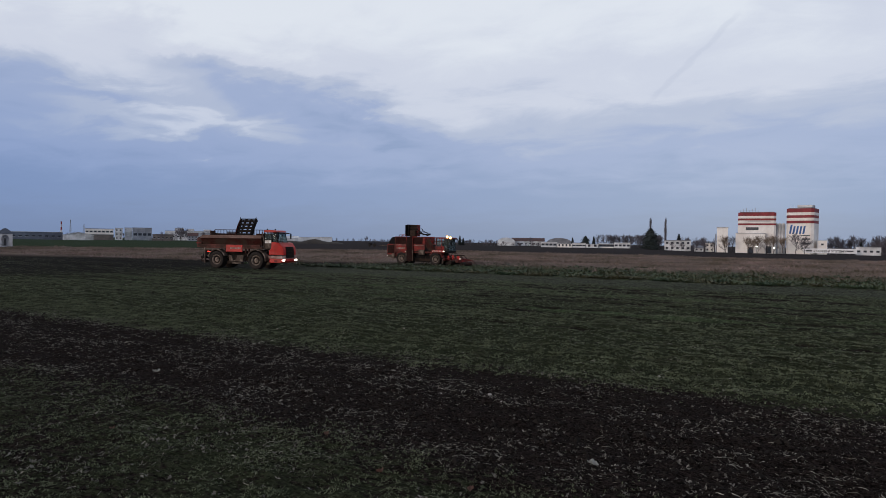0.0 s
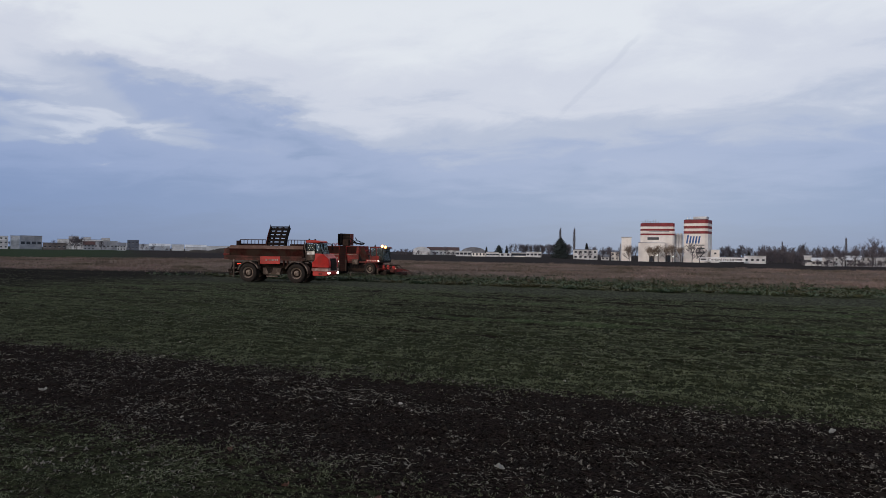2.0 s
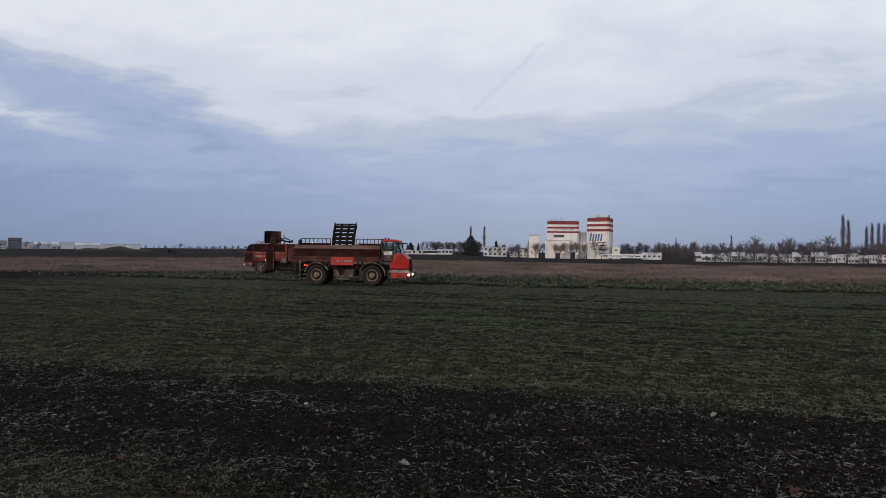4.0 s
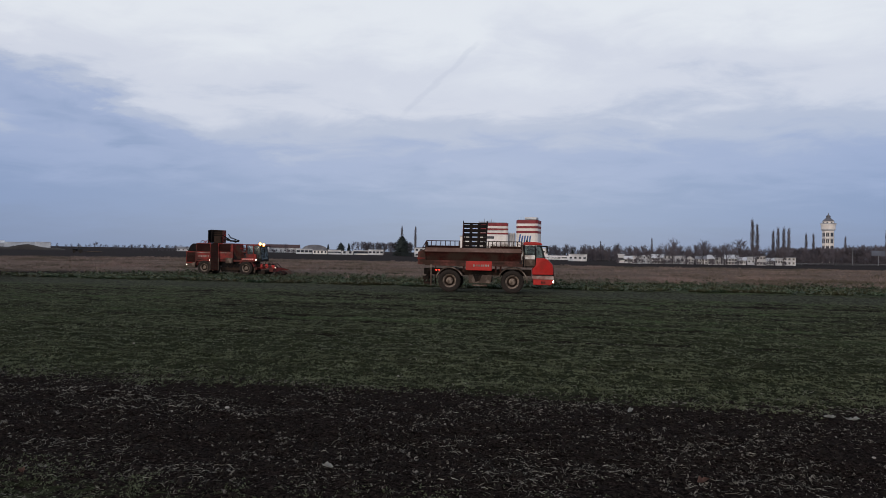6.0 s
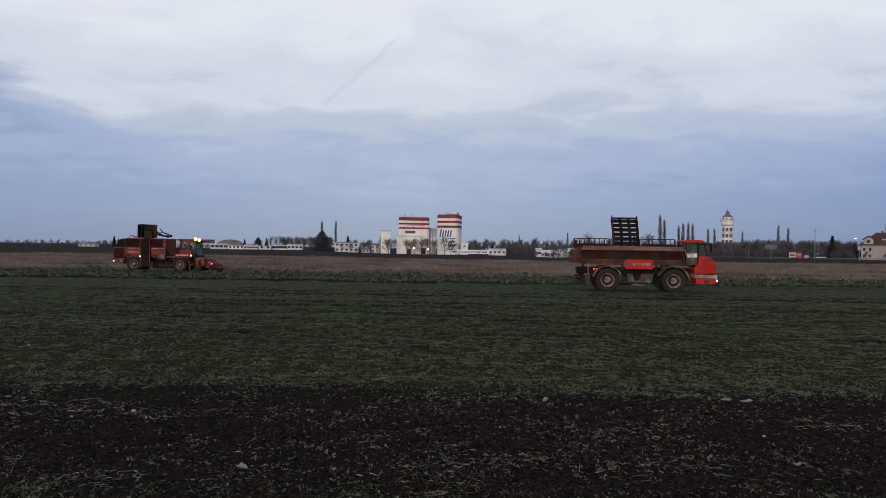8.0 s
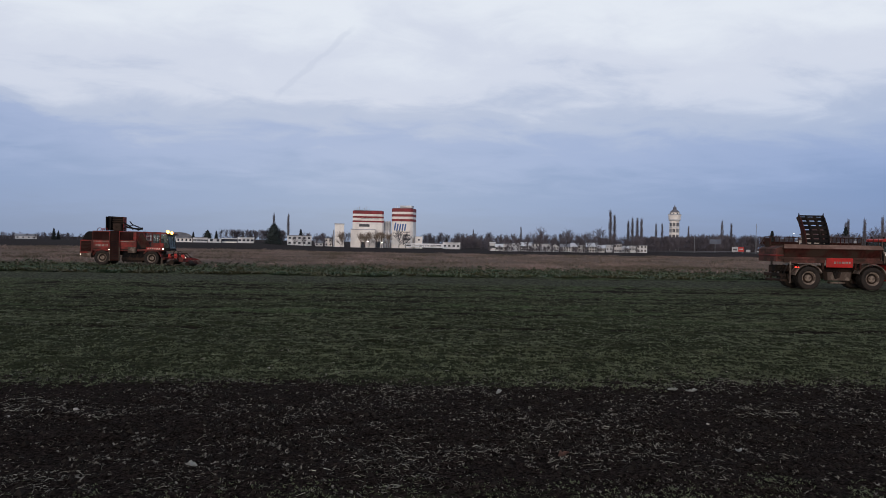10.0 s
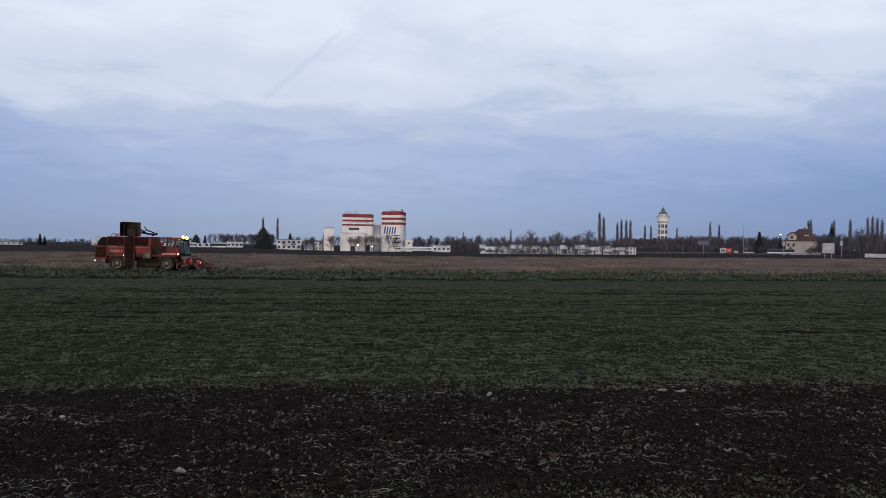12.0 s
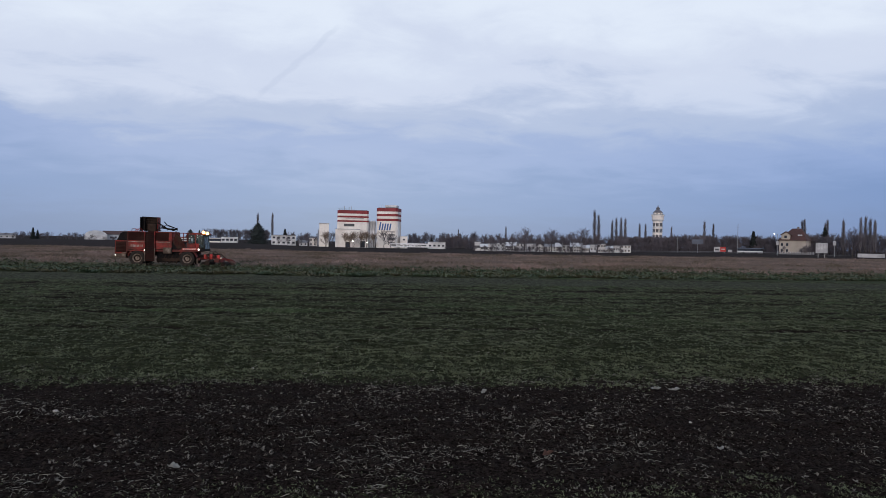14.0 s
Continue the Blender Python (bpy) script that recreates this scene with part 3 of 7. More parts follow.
def build_truck():
    t = thing("beet_truck", "muddy red two-axle beet transport truck with raised slatted conveyor, driving", "truck")
    wheels = [wheel(t, x, s * 1.06, 0.925, 0.925, 0.82, s) for x in (-2.5, 2.5) for s in (-1, 1)]
    # hopper with a flared dusty rim
    # walls lean inwards; the shade below the rim is also in their colour
    b = B()
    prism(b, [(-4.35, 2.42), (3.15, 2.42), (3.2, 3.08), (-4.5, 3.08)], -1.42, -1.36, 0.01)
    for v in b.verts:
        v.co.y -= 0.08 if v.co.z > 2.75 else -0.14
    part("hopper_side", b, M["brown_red"], t, "dusty hopper wall with rim shade in its dark colour")
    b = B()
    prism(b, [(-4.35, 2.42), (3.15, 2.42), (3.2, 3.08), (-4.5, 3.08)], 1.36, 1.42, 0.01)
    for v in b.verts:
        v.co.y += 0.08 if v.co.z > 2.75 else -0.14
    part("hopper_side", b, M["brown_red"], t, "dusty hopper wall with rim shade in its dark colour")
    for x0, x1 in ((-4.5, -4.42), (3.12, 3.2)):
        part("hopper_end", box(B(), x0, x1, -1.36, 1.36, 2.3, 3.3, 0.015), M["brown_red"], t)
    part("hopper_floor", box(B(), -4.4, 3.1, -1.35, 1.35, 2.3, 2.4), M["dark"], t)
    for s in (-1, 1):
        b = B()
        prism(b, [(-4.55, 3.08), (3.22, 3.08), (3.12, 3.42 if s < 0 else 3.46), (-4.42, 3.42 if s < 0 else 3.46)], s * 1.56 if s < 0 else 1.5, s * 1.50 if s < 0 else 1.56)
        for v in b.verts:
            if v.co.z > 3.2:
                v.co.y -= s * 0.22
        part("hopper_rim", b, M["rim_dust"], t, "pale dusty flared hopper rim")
    b = B()
    box(b, -4.62, 3.24, -1.6, -1.4, 3.04, 3.11, 0.015)
    part("rim_rail", b, M["brown_red"], t)
    # chassis beams and side skirts
    part("chassis", box(B(), -4.7, 4.0, -0.5, 0.5, 1.25, 1.75, 0.03), M["dark"], t, "dark steel chassis")
    part("side_beam", box(B(), -4.9, 3.05, -1.44, -1.25, 2.24, 2.42, 0.02), M["dusty_red"], t)
    part("side_beam", box(B(), -4.9, 3.05, 1.25, 1.44, 2.24, 2.42, 0.02), M["dusty_red"], t)
    part("skirt", box(B(), -4.5, -1.25, -1.40, -1.30, 1.98, 2.24, 0.02), M["dusty_red"], t)
    part("skirt", box(B(), 0.9, 3.3, -1.40, -1.30, 2.0, 2.24, 0.02), M["dusty_red"], t)
    for x in (-1.45, 1.1, 1.5):
        part("bracket", box(B(), x, x + 0.14, -1.38, -1.2, 1.5, 2.0, 0.02), M["brown_red"], t)
    part("badge_panel", box(B(), -1.2, 0.87, -1.50, -1.42, 1.74, 2.47, 0.025), M["red"], t, "clean red side panel")
    bars(t, -0.62, 0.72, 2.04, -1.506, 0.17, [1.0, 0.4, 1.2, 0.8, 0.5, 0.9, 0.7], M["pale_mark"])
    # tail conveyor box
    b = B()
    prism(b, [(-5.1, 2.05), (-4.5, 2.05), (-4.5, 3.3), (-5.1, 3.05)], -1.35, 1.35, 0.03)
    part("tail_box", b, M["dusty_red"], t, "dusty red tail box")
    part("tail_lip", box(B(), -5.16, -4.5, -1.42, 1.42, 2.48, 2.6, 0.02), M["dirty_red"], t)
    part("rear_post", box(B(), -4.05, -3.93, -1.46, -1.34, 0.5, 2.2, 0.015), M["beige"], t, "pale upright post")
    part("rear_post", box(B(), -4.05, -3.93, 1.34, 1.46, 0.5, 2.2, 0.015), M["beige"], t, "pale upright post")
    b = B()
    for k in range(5):
        tube(b, (-4.62 + 0.02 * k, -1.2 + 0.55 * k, 0.75 + 0.1 * (k % 3)), (-4.1, -1.2 + 0.55 * k, 1.9), 0.06, seg=6)
    box(b, -4.7, -4.2, -1.25, 1.25, 1.0, 1.25, 0.03)
    box(b, -4.6, -4.1, -1.2, 1.2, 0.62, 0.8, 0.03)
    part("tail_machinery", b, M["dark"], t, "dark muddy chain drive")
    for s in (-1, 1):
        part("tail_lamp", box(B(), -3.62, -3.5, s * 1.42 - 0.03, s * 1.42 + 0.03, 1.66, 1.76, 0.01), M["lamp_red"], t, "lit red tail lamp")
        part("side_lamp", box(B(), -3.4, -3.3, s * 1.42 - 0.03, s * 1.42 + 0.03, 1.68, 1.75, 0.01), M["lamp_red"], t, "lit red side lamp")
        fender(t, -2.5, 0.92, 1.06, s * 1.42 if s < 0 else 0.7, -0.7 if s < 0 else 1.42, 168, 22, M["beige"])
        fender(t, 2.5, 0.92, 1.12, s * 1.42 if s < 0 else 0.7, -0.7 if s < 0 else 1.42, 160, -2, M["beige"])
    # side boxes between the axles
    b = B()
    prism(b, [(-1.0, 1.42), (-0.95, 0.76), (0.78, 0.76), (0.92, 1.42)], -1.3, -0.75, 0.03)
    part("side_tank", b, M["beige"], t, "pale muddy side tank")
    b = B()
    prism(b, [(-0.62, 1.43), (-0.4, 0.85), (-0.05, 1.0), (0.1, 1.43)], -1.33, -1.29)
    part("tank_cover", b, M["dark"], t)
    part("side_tank", box(B(), -0.95, 0.85, 0.75, 1.3, 0.78, 1.42, 0.03), M["beige"], t, "pale muddy side tank")
    part("step", box(B(), -0.7, 0.5, -1.2, -0.8, 0.52, 0.66, 0.02), M["beige"], t)
    part("axle", tube(B(), (-2.5, -0.9, 0.925), (-2.5, 0.9, 0.925), 0.17, seg=12), M["dark"], t)
    part("axle", tube(B(), (2.5, -0.9, 0.925), (2.5, 0.9, 0.925), 0.17, seg=12), M["dark"], t)
    # guard rails above the far hopper wall
    for x0, x1, dense in ((-5.1, -1.95, 8), (0.45, 3.2, 8)):
        b = B()
        tube(b, (x0 + 0.35 if x0 < -3 else x0, 1.1, 4.02), (x1, 1.1, 4.02), 0.04, seg=6)
        tube(b, (x0, 1.1, 3.42), (x1, 1.1, 3.42), 0.04, seg=6)
        part("guard_rail", b, M["brown_red"], t)
        for k in range(dense):
            xx = x0 + 0.35 + (x1 - x0 - 0.35) * k / (dense - 1)
            part("guard_post", tube(B(), (xx, 1.1, 3.35), (xx, 1.1, 4.02), 0.035, seg=6), M["brown_red"], t)
        part("guard_end", tube(B(), (x0 if x0 < -3 else x0, 1.1, 3.4), (x0 + 0.35 if x0 < -3 else x0, 1.1, 4.02), 0.04, seg=6), M["brown_red"], t)
        part("guard_mesh", box(B(), x0 + 0.2, x1, 1.12, 1.135, 3.4, 3.62), M["mesh"], t, "dark wire mesh strip")
    part("end_guard", box(B(), -4.75, -4.62, 0.3, 1.05, 3.2, 3.9, 0.02), M["brown_red"], t, "sheet guard at the tail")
    # raised unloading conveyor
    conveyor = slat_conveyor(t, -1.7, 0.33, 0.5, 1.15, 2.95, 5.6, 1.05, 7, M["brown_red"], M["black"])
    for x0, x1 in ((-1.6, -1.5), (0.1, 0.05)):
        part("conveyor_ram", tube(B(), (x0, 1.1, 3.3), (x1, 1.35, 4.5), 0.06, seg=6), M["dark"], t)
    # cab
    for s in (-1, 1):
        part("pillar", box(B(), 3.32, 3.46, s * 1.2 - 0.06, s * 1.2 + 0.06, 2.1, 3.78, 0.02), M["black"], t)
        part("pillar", box(B(), 4.26, 4.36, s * 1.2 - 0.05, s * 1.2 + 0.05, 2.1, 3.78, 0.02), M["black"], t)
        prism_f = B()
        tube(prism_f, (5.02, s * 1.1, 2.75), (4.72, s * 1.1, 3.78), 0.05, seg=8)
        part("pillar", prism_f, M["black"], t)
        part("side_window", box(B(), 3.46, 4.26, s * 1.2 - 0.012, s * 1.2 + 0.012, 3.0, 3.74), M["glass"], t, "side window glass")
        part("door_panel", box(B(), 3.46, 4.26, s * 1.2 - 0.03, s * 1.2 + 0.03, 2.68, 2.99, 0.01), M["white"], t, "white upper door panel")
        part("door", box(B(), 3.4, 4.28, s * 1.2 - 0.05, s * 1.2 + 0.05, 2.12, 2.67, 0.02), M["beige"], t, "dusty lower cab door")
        b = B()
        prism(b, [(4.37, 2.74), (5.0, 2.78), (4.72, 3.72), (4.37, 3.72)], s * 1.14 - 0.01, s * 1.14 + 0.01)
        part("quarter_window", b, M["glass"], t, "front quarter glass")
        b = B()
        tube(b, (4.8, s * 1.15, 3.72), (5.25, s * 1.5, 3.72), 0.025, seg=6)
        box(b, 5.18, 5.26, s * 1.5 - 0.12, s * 1.5 + 0.12, 3.15, 3.7, 0.02)
        part("mirror", b, M["black"], t, "black wing mirror")
    part("rear_window", box(B(), 3.34, 3.36, -1.1, 1.1, 2.9, 3.7), M["glass"], t)
    b = B()
    prism(b, [(5.02, 2.78), (5.05, 2.78), (4.76, 3.74), (4.72, 3.74)], -1.06, 1.06)
    part("windscreen", b, M["glass"], t, "raked windscreen")
    part("cab_back", box(B(), 3.26, 3.34, -1.2, 1.2, 2.1, 2.9, 0.02), M["beige"], t)
    part("cab_floor", box(B(), 3.3, 5.0, -1.15, 1.15, 2.02, 2.12), M["dark"], t)
    part("seat", box(B(), 3.55, 4.0, -0.3, 0.3, 2.3, 3.2, 0.08), M["black"], t, "dark cab seat")
    b = B()
    prism(b, [(3.34, 3.80), (4.78, 3.82), (4.82, 3.90), (4.68, 4.0), (4.3, 4.05), (3.5, 4.05), (3.34, 3.98)], -1.26, 1.26, 0.04)
    part("cab_roof", b, M["red"], t, "red cab roof")
    b = B()
    prism(b, [(4.42, 3.70), (5.16, 3.68), (5.2, 3.77), (4.42, 3.79)], -1.24, 1.24, 0.02)
    part("sun_visor", b, M["black"], t, "black sun visor")
    for y in (-0.9, 0.9):
        part("beacon", lathe(B(), [(0.02, 4.2), (0.07, 4.18), (0.075, 4.07)], 12, "z"), M["black"], t, at=pose(3.6, y, 0))
    # bonnet, grille and bumper
    b = B()
    prism(b, [(4.05, 1.48), (5.72, 1.48), (5.72, 1.9), (5.64, 2.32), (5.2, 2.74), (4.9, 2.80), (4.36, 2.82), (4.30, 2.15), (4.05, 1.95)], -1.36, 1.36, 0.07)
    for v in b.verts:
        if v.co.x > 5.1:
            v.co.y *= 1 - 0.16 * min(1, (v.co.x - 5.1) / 0.6)
    part("bonnet", b, M["red"], t, "glossy red rounded bonnet", smooth=False)
    b = B()
    prism(b, [(5.69, 1.2), (5.78, 1.2), (5.76, 1.9), (5.66, 2.36), (5.6, 2.36), (5.69, 1.9)], -0.72, 0.72, 0.015)
    part("grille", b, M["black"], t, "black radiator grille")
    for k in range(6):
        z = 1.35 + k * 0.16
        part("grille_bar", box(B(), 5.72 - 0.02 * max(0, k - 3), 5.80 - 0.03 * max(0, k - 3), -0.66, 0.66, z, z + 0.05, 0.01), M["dark"], t)
    b = B()
    prism(b, [(4.05, 1.12), (5.74, 1.12), (5.74, 1.40), (4.05, 1.40)], -1.38, 1.38, 0.03)
    part("bumper_band", b, M["pale_band"], t, "dusty off-white bumper band")
    b = B()
    prism(b, [(4.15, 0.68), (5.5, 0.68), (5.7, 0.85), (5.72, 1.12), (4.15, 1.12)], -1.36, 1.36, 0.04)
    part("bumper", b, M["red"], t, "red lower bumper")
    for s in (-1, 1):
        part("headlight", box(B(), 5.70, 5.76, s * 1.08 - 0.16, s * 1.08 + 0.16, 0.86, 1.06, 0.02), M["lamp_white"], t, "lit headlight")
        part("corner_lamp", box(B(), 5.66, 5.74, s * 1.34 - 0.03, s * 1.34 + 0.03, 0.9, 1.02, 0.01), M["lamp_white"], t, "lit corner lamp")
        part("bumper_recess", box(B(), 4.75, 5.1, s * 1.36 - 0.012, s * 1.36 + 0.012, 0.8, 0.98, 0.005), M["dirty_red"], t)
    # pale pipe behind the cab door and a ladder of pipes between cab and hopper
    for s in (-1, 1):
        b = B()
        for p, q in (((3.24, 3.82), (3.3, 3.3)), ((3.3, 3.3), (3.46, 2.7)), ((3.46, 2.7), (3.46, 2.1))):
            tube(b, (p[0], s * 1.3, p[1]), (q[0], s * 1.3, q[1]), 0.045, seg=6)
        part("grab_pipe", b, M["beige"], t, "pale dusty grab pipe")
    for y in (-0.9, -0.3, 0.3, 0.9):
        part("cab_guard_post", tube(B(), (3.22, y, 3.0), (3.22, y, 3.95), 0.03, seg=6), M["brown_red"], t)
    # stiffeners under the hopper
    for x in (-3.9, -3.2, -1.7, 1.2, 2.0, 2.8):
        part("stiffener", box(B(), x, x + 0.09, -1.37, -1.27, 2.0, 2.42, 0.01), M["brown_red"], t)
    # the body sits high on its springs
    for c in t.children:
        kind = c.name.split(".")[0]
        if kind in ("wheel", "fender", "axle", "tail_machinery", "rear_post", "side_tank", "tank_cover", "step", "conveyor"):
            continue
        low = kind in ("badge_panel", "lettering", "bonnet", "grille", "grille_bar", "bumper_band", "bumper", "bumper_recess", "headlight", "corner_lamp", "tail_lamp", "side_lamp")
        if kind in CAB_PARTS and kind != "grab_pipe":
            # the cab stands on the near side
            c.scale.y = 0.78
            c.location.y = c.location.y * 0.78 - 0.27
        c.location.z += 0.05 if low else 0.07 if kind in CAB_PARTS else 0.13
    return t, wheels, conveyor


def build_harvester():
    h = thing("beet_harvester", "red self-propelled sugar beet harvester lifting a row, work lamps lit", "harvester")
    wheels = [wheel(h, x, s * 1.12, 0.9, 0.9, 0.78, s) for x in (-2.88, 2.88) for s in (-1, 1)]
    # engine bay at the tail
    part("engine_cover", box(B(), -5.46, -4.02, -1.4, 1.4, 1.42, 3.0, 0.05), M["dirty_red"], h, "red engine cover")
    part("radiator_grille", box(B(), -5.32, -4.16, -1.43, -1.4, 1.6, 2.85, 0.01), M["mesh"], h, "dark radiator screen")
    for k in range(7):
        part("grille_slat", box(B(), -5.28, -4.2, -1.455, -1.43, 1.7 + k * 0.165, 1.74 + k * 0.165), M["brown_red"], h)
    b = B()
    prism(b, [(-5.4, 1.02), (-4.2, 0.9), (-4.2, 1.42), (-5.46, 1.42)], -1.36, 1.36, 0.03)
    part("rear_bumper", b, M["beige"], h, "pale rear bumper")
    part("fuel_tank", prism(B(), [(-5.3, 3.0), (-4.02, 3.0), (-4.02, 4.02), (-4.55, 4.02), (-4.9, 3.8)], -1.3, 1.3, 0.05), M["black"], h, "black rear tank with a sloped back")
    # bunker
    part("bunker_wall", box(B(), -4.0, 1.1, -1.45, -1.37, 1.98, 4.1, 0.02), M["dirty_red"], h, "red bunker wall")
    part("bunker_wall", box(B(), -4.0, 1.1, 1.37, 1.45, 1.98, 4.1, 0.02), M["dirty_red"], h, "red bunker wall")
    part("bunker_end", box(B(), -4.0, -3.92, -1.37, 1.37, 1.98, 4.1, 0.02), M["dirty_red"], h)
    part("bunker_end", box(B(), 1.02, 1.1, -1.37, 1.37, 1.98, 4.1, 0.02), M["dirty_red"], h)
    part("bunker_floor", box(B(), -3.95, 1.05, -1.37, 1.37, 1.9, 2.0), M["dark"], h)
    for x0, x1 in ((-3.92, -1.98), (-0.82, 0.74)):
        part("mesh_panel", box(B(), x0, x1, -1.485, -1.45, 3.02, 3.98, 0.012), M["mesh"], h, "dark perforated bunker panel")
        part("white_stripe", box(B(), x0, x1 + 0.15, -1.476, -1.45, 2.82, 2.89), M["pale_mark"], h, "dull white side stripe")
        part("top_rail", box(B(), x0 - 0.05, x1 + 0.1, -1.5, -1.45, 4.0, 4.08, 0.01), M["dirty_red"], h)
        for k in range(5):
            xx = x0 + 0.1 + (x1 - x0 - 0.2) * k / 4
            part("panel_rib", box(B(), xx - 0.012, xx + 0.012, -1.505, -1.485, 3.02, 3.98), M["mesh"], h)
    bars(h, -3.7, -2.15, 2.24, -1.46, 0.27, [0.3, 0.7, 0.8, 0.5, 1.0, 0.6, 0.7], M["pale_mark"])
    # upright elevator between two pale posts
    part("elevator", box(B(), -1.9, -0.88, -1.56, -1.2, 0.55, 4.1, 0.03), M["mesh"], h, "dark ring elevator")
    for k in range(13):
        z = 0.75 + k * 0.26
        part("elevator_slat", box(B(), -1.84, -0.94, -1.6, -1.56, z, z + 0.07, 0.01), M["black"], h)
    for x in (-2.0, -0.86):
        part("elevator_post", box(B(), x, x + 0.1, -1.66, -1.54, 0.55, 2.15, 0.015), M["beige"], h, "pale elevator post")
        part("elevator_frame", box(B(), x, x + 0.08, -1.64, -1.5, 2.15, 4.1, 0.015), M["dirty_red"], h)
    # folded unloading conveyor on top
    b = B()
    prism(b, [(-3.02, 4.25), (-1.2, 4.25), (-1.15, 5.85), (-2.96, 5.92)], 0.15, 0.55, 0.03)
    part("conveyor_back", b, M["black"], h, "black folded conveyor")
    for k in range(6):
        z = 4.45 + k * 0.25
        part("conveyor_slat", box(B(), -2.6, -1.0, 0.02, 0.15, z, z + 0.1, 0.01), M["dark"], h)
    for x in (-3.05, -2.55, -1.02):
        part("conveyor_cheek", box(B(), x, x + 0.1, -0.25, 0.6, 4.15, 5.85, 0.02), M["black"] if x < -2 else M["dirty_red"], h)
    part("conveyor_knuckle", box(B(), -2.05, -1.05, -0.6, 0.1, 4.1, 5.0, 0.1), M["dark"], h, "dark conveyor knuckle")
    b = B()
    for p, q, r in (((-0.95, -0.3, 5.2), (0.25, -0.4, 4.45), 0.09), ((-0.5, -0.3, 4.6), (1.0, -0.4, 4.35), 0.10), ((0.2, -0.4, 4.95), (1.35, -0.4, 4.5), 0.035), ((0.8, -0.4, 4.3), (1.4, -0.4, 4.5), 0.12), ((-0.2, -0.2, 5.3), (0.2, -0.4, 4.9), 0.06)):
        tube(b, p, q, r, seg=8)
    part("fold_arm", b, M["black"], h, "black hydraulic folding arm")
    for cx, rr in ((-3.55, 0.32), (-3.2, 0.24), (-2.9, 0.3)):
        b = B()
        for k in range(10):
            a0, a1 = math.pi * k / 10, math.pi * (k + 1) / 10
            tube(b, (cx + rr * math.cos(a0), -0.6, 4.1 + rr * math.sin(a0) * 1.15), (cx + rr * math.cos(a1), -0.6, 4.1 + rr * math.sin(a1) * 1.15), 0.035, seg=6, cap=False)
        part("hose_hoop", b, M["dirty_red"], h, "hose loop on the bunker")
    # platform with railing
    part("platform", box(B(), 1.1, 2.9, -1.3, 1.3, 2.92, 3.02, 0.01), M["dirty_red"], h)
    b = B()
    prism(b, [(1.1, 2.0), (2.2, 2.0), (2.85, 2.92), (1.1, 2.92)], -1.32, -1.26, 0.02)
    part("slanted_panel", b, M["black"], h, "dark recessed side panel")
    for z in (3.45, 3.98):
        for y in (-1.3, 1.3):
            part("railing", tube(B(), (1.1, y, z), (2.85, y, z), 0.04, seg=6), M["dirty_red"], h)
    for k in range(5):
        for y in (-1.3, 1.3):
            x = 1.15 + k * 0.42
            part("rail_post", tube(B(), (x, y, 3.0), (x, y, 3.98), 0.03, seg=6), M["dirty_red"], h)
    # frame under the bunker
    part("main_frame", box(B(), -4.4, 3.9, -0.6, 0.6, 1.2, 1.75, 0.03), M["dark"], h, "dark main frame")
    part("side_frame", box(B(), -4.1, 3.4, -1.36, -1.2, 1.72, 1.98, 0.02), M["dirty_red"], h)
    part("tool_box", box(B(), 0.15, 1.1, -1.62, -1.3, 1.5, 2.22, 0.05), M["beige"], h, "pale tool box")
    b = B()
    for k in range(6):
        x = -0.6 + k * 0.42
        tube(b, (x, -1.0, 0.35), (x + 0.5, -1.0, 1.4), 0.05, seg=6)
        tube(b, (x, 1.0, 0.35), (x + 0.5, 1.0, 1.4), 0.05, seg=6)
    box(b, -0.8, 2.0, -1.05, 1.05, 0.6, 0.95, 0.05)
    part("cleaning_stars", b, M["dark"], h, "dark cleaning unit under the frame")
    b = B()
    prism(b, [(-0.75, 0.45), (1.6, 0.4), (2.0, 1.0), (1.9, 1.75), (-0.75, 1.75)], -0.98, 0.98, 0.04)
    part("cleaning_housing", b, M["black"], h, "black housing between the wheels")
    part("axle", tube(B(), (-2.88, -0.9, 0.9), (-2.88, 0.9, 0.9), 0.18, seg=12), M["dark"], h)
    part("axle", tube(B(), (2.88, -0.9, 0.9), (2.88, 0.9, 0.9), 0.18, seg=12), M["dark"], h)
    for s in (-1, 1):
        fender(h, 2.88, 0.9, 1.05, -1.4 if s < 0 else 0.7, -0.7 if s < 0 else 1.4, 150, 10, M["dirty_red"])
        fender(h, -2.88, 0.9, 1.05, -1.4 if s < 0 else 0.7, -0.7 if s < 0 else 1.4, 165, 20, M["dirty_red"])
    # cab
    part("cab_base", box(B(), 2.75, 4.2, -1.25, 1.25, 1.75, 2.75, 0.04), M["dirty_red"], h, "red cab base")
    for k in range(6):
        b = B()
        prism(b, [(2.35 + k * 0.26, 1.98), (2.47 + k * 0.26, 1.98), (2.57 + k * 0.26, 2.16), (2.45 + k * 0.26, 2.16)], -1.40, -1.385)
        part("warning_stripe", b, M["white"], h, "white warning stripe")
    part("stripe_board", box(B(), 2.25, 3.95, -1.385, -1.25, 1.94, 2.2, 0.01), M["red"], h)
    for s in (-1, 1):
        part("cab_pillar", box(B(), 2.82, 2.95, s * 1.2 - 0.06, s * 1.2 + 0.06, 2.75, 3.85, 0.015), M["dirty_red"], h)
        part("cab_pillar", box(B(), 3.72, 3.84, s * 1.2 - 0.05, s * 1.2 + 0.05, 2.2, 3.85, 0.015), M["dirty_red"], h)
        b = B()
        tube(b, (4.85, s * 1.1, 2.1), (4.62, s * 1.1, 3.85), 0.05, seg=8)
        part("cab_pillar", b, M["black"], h)
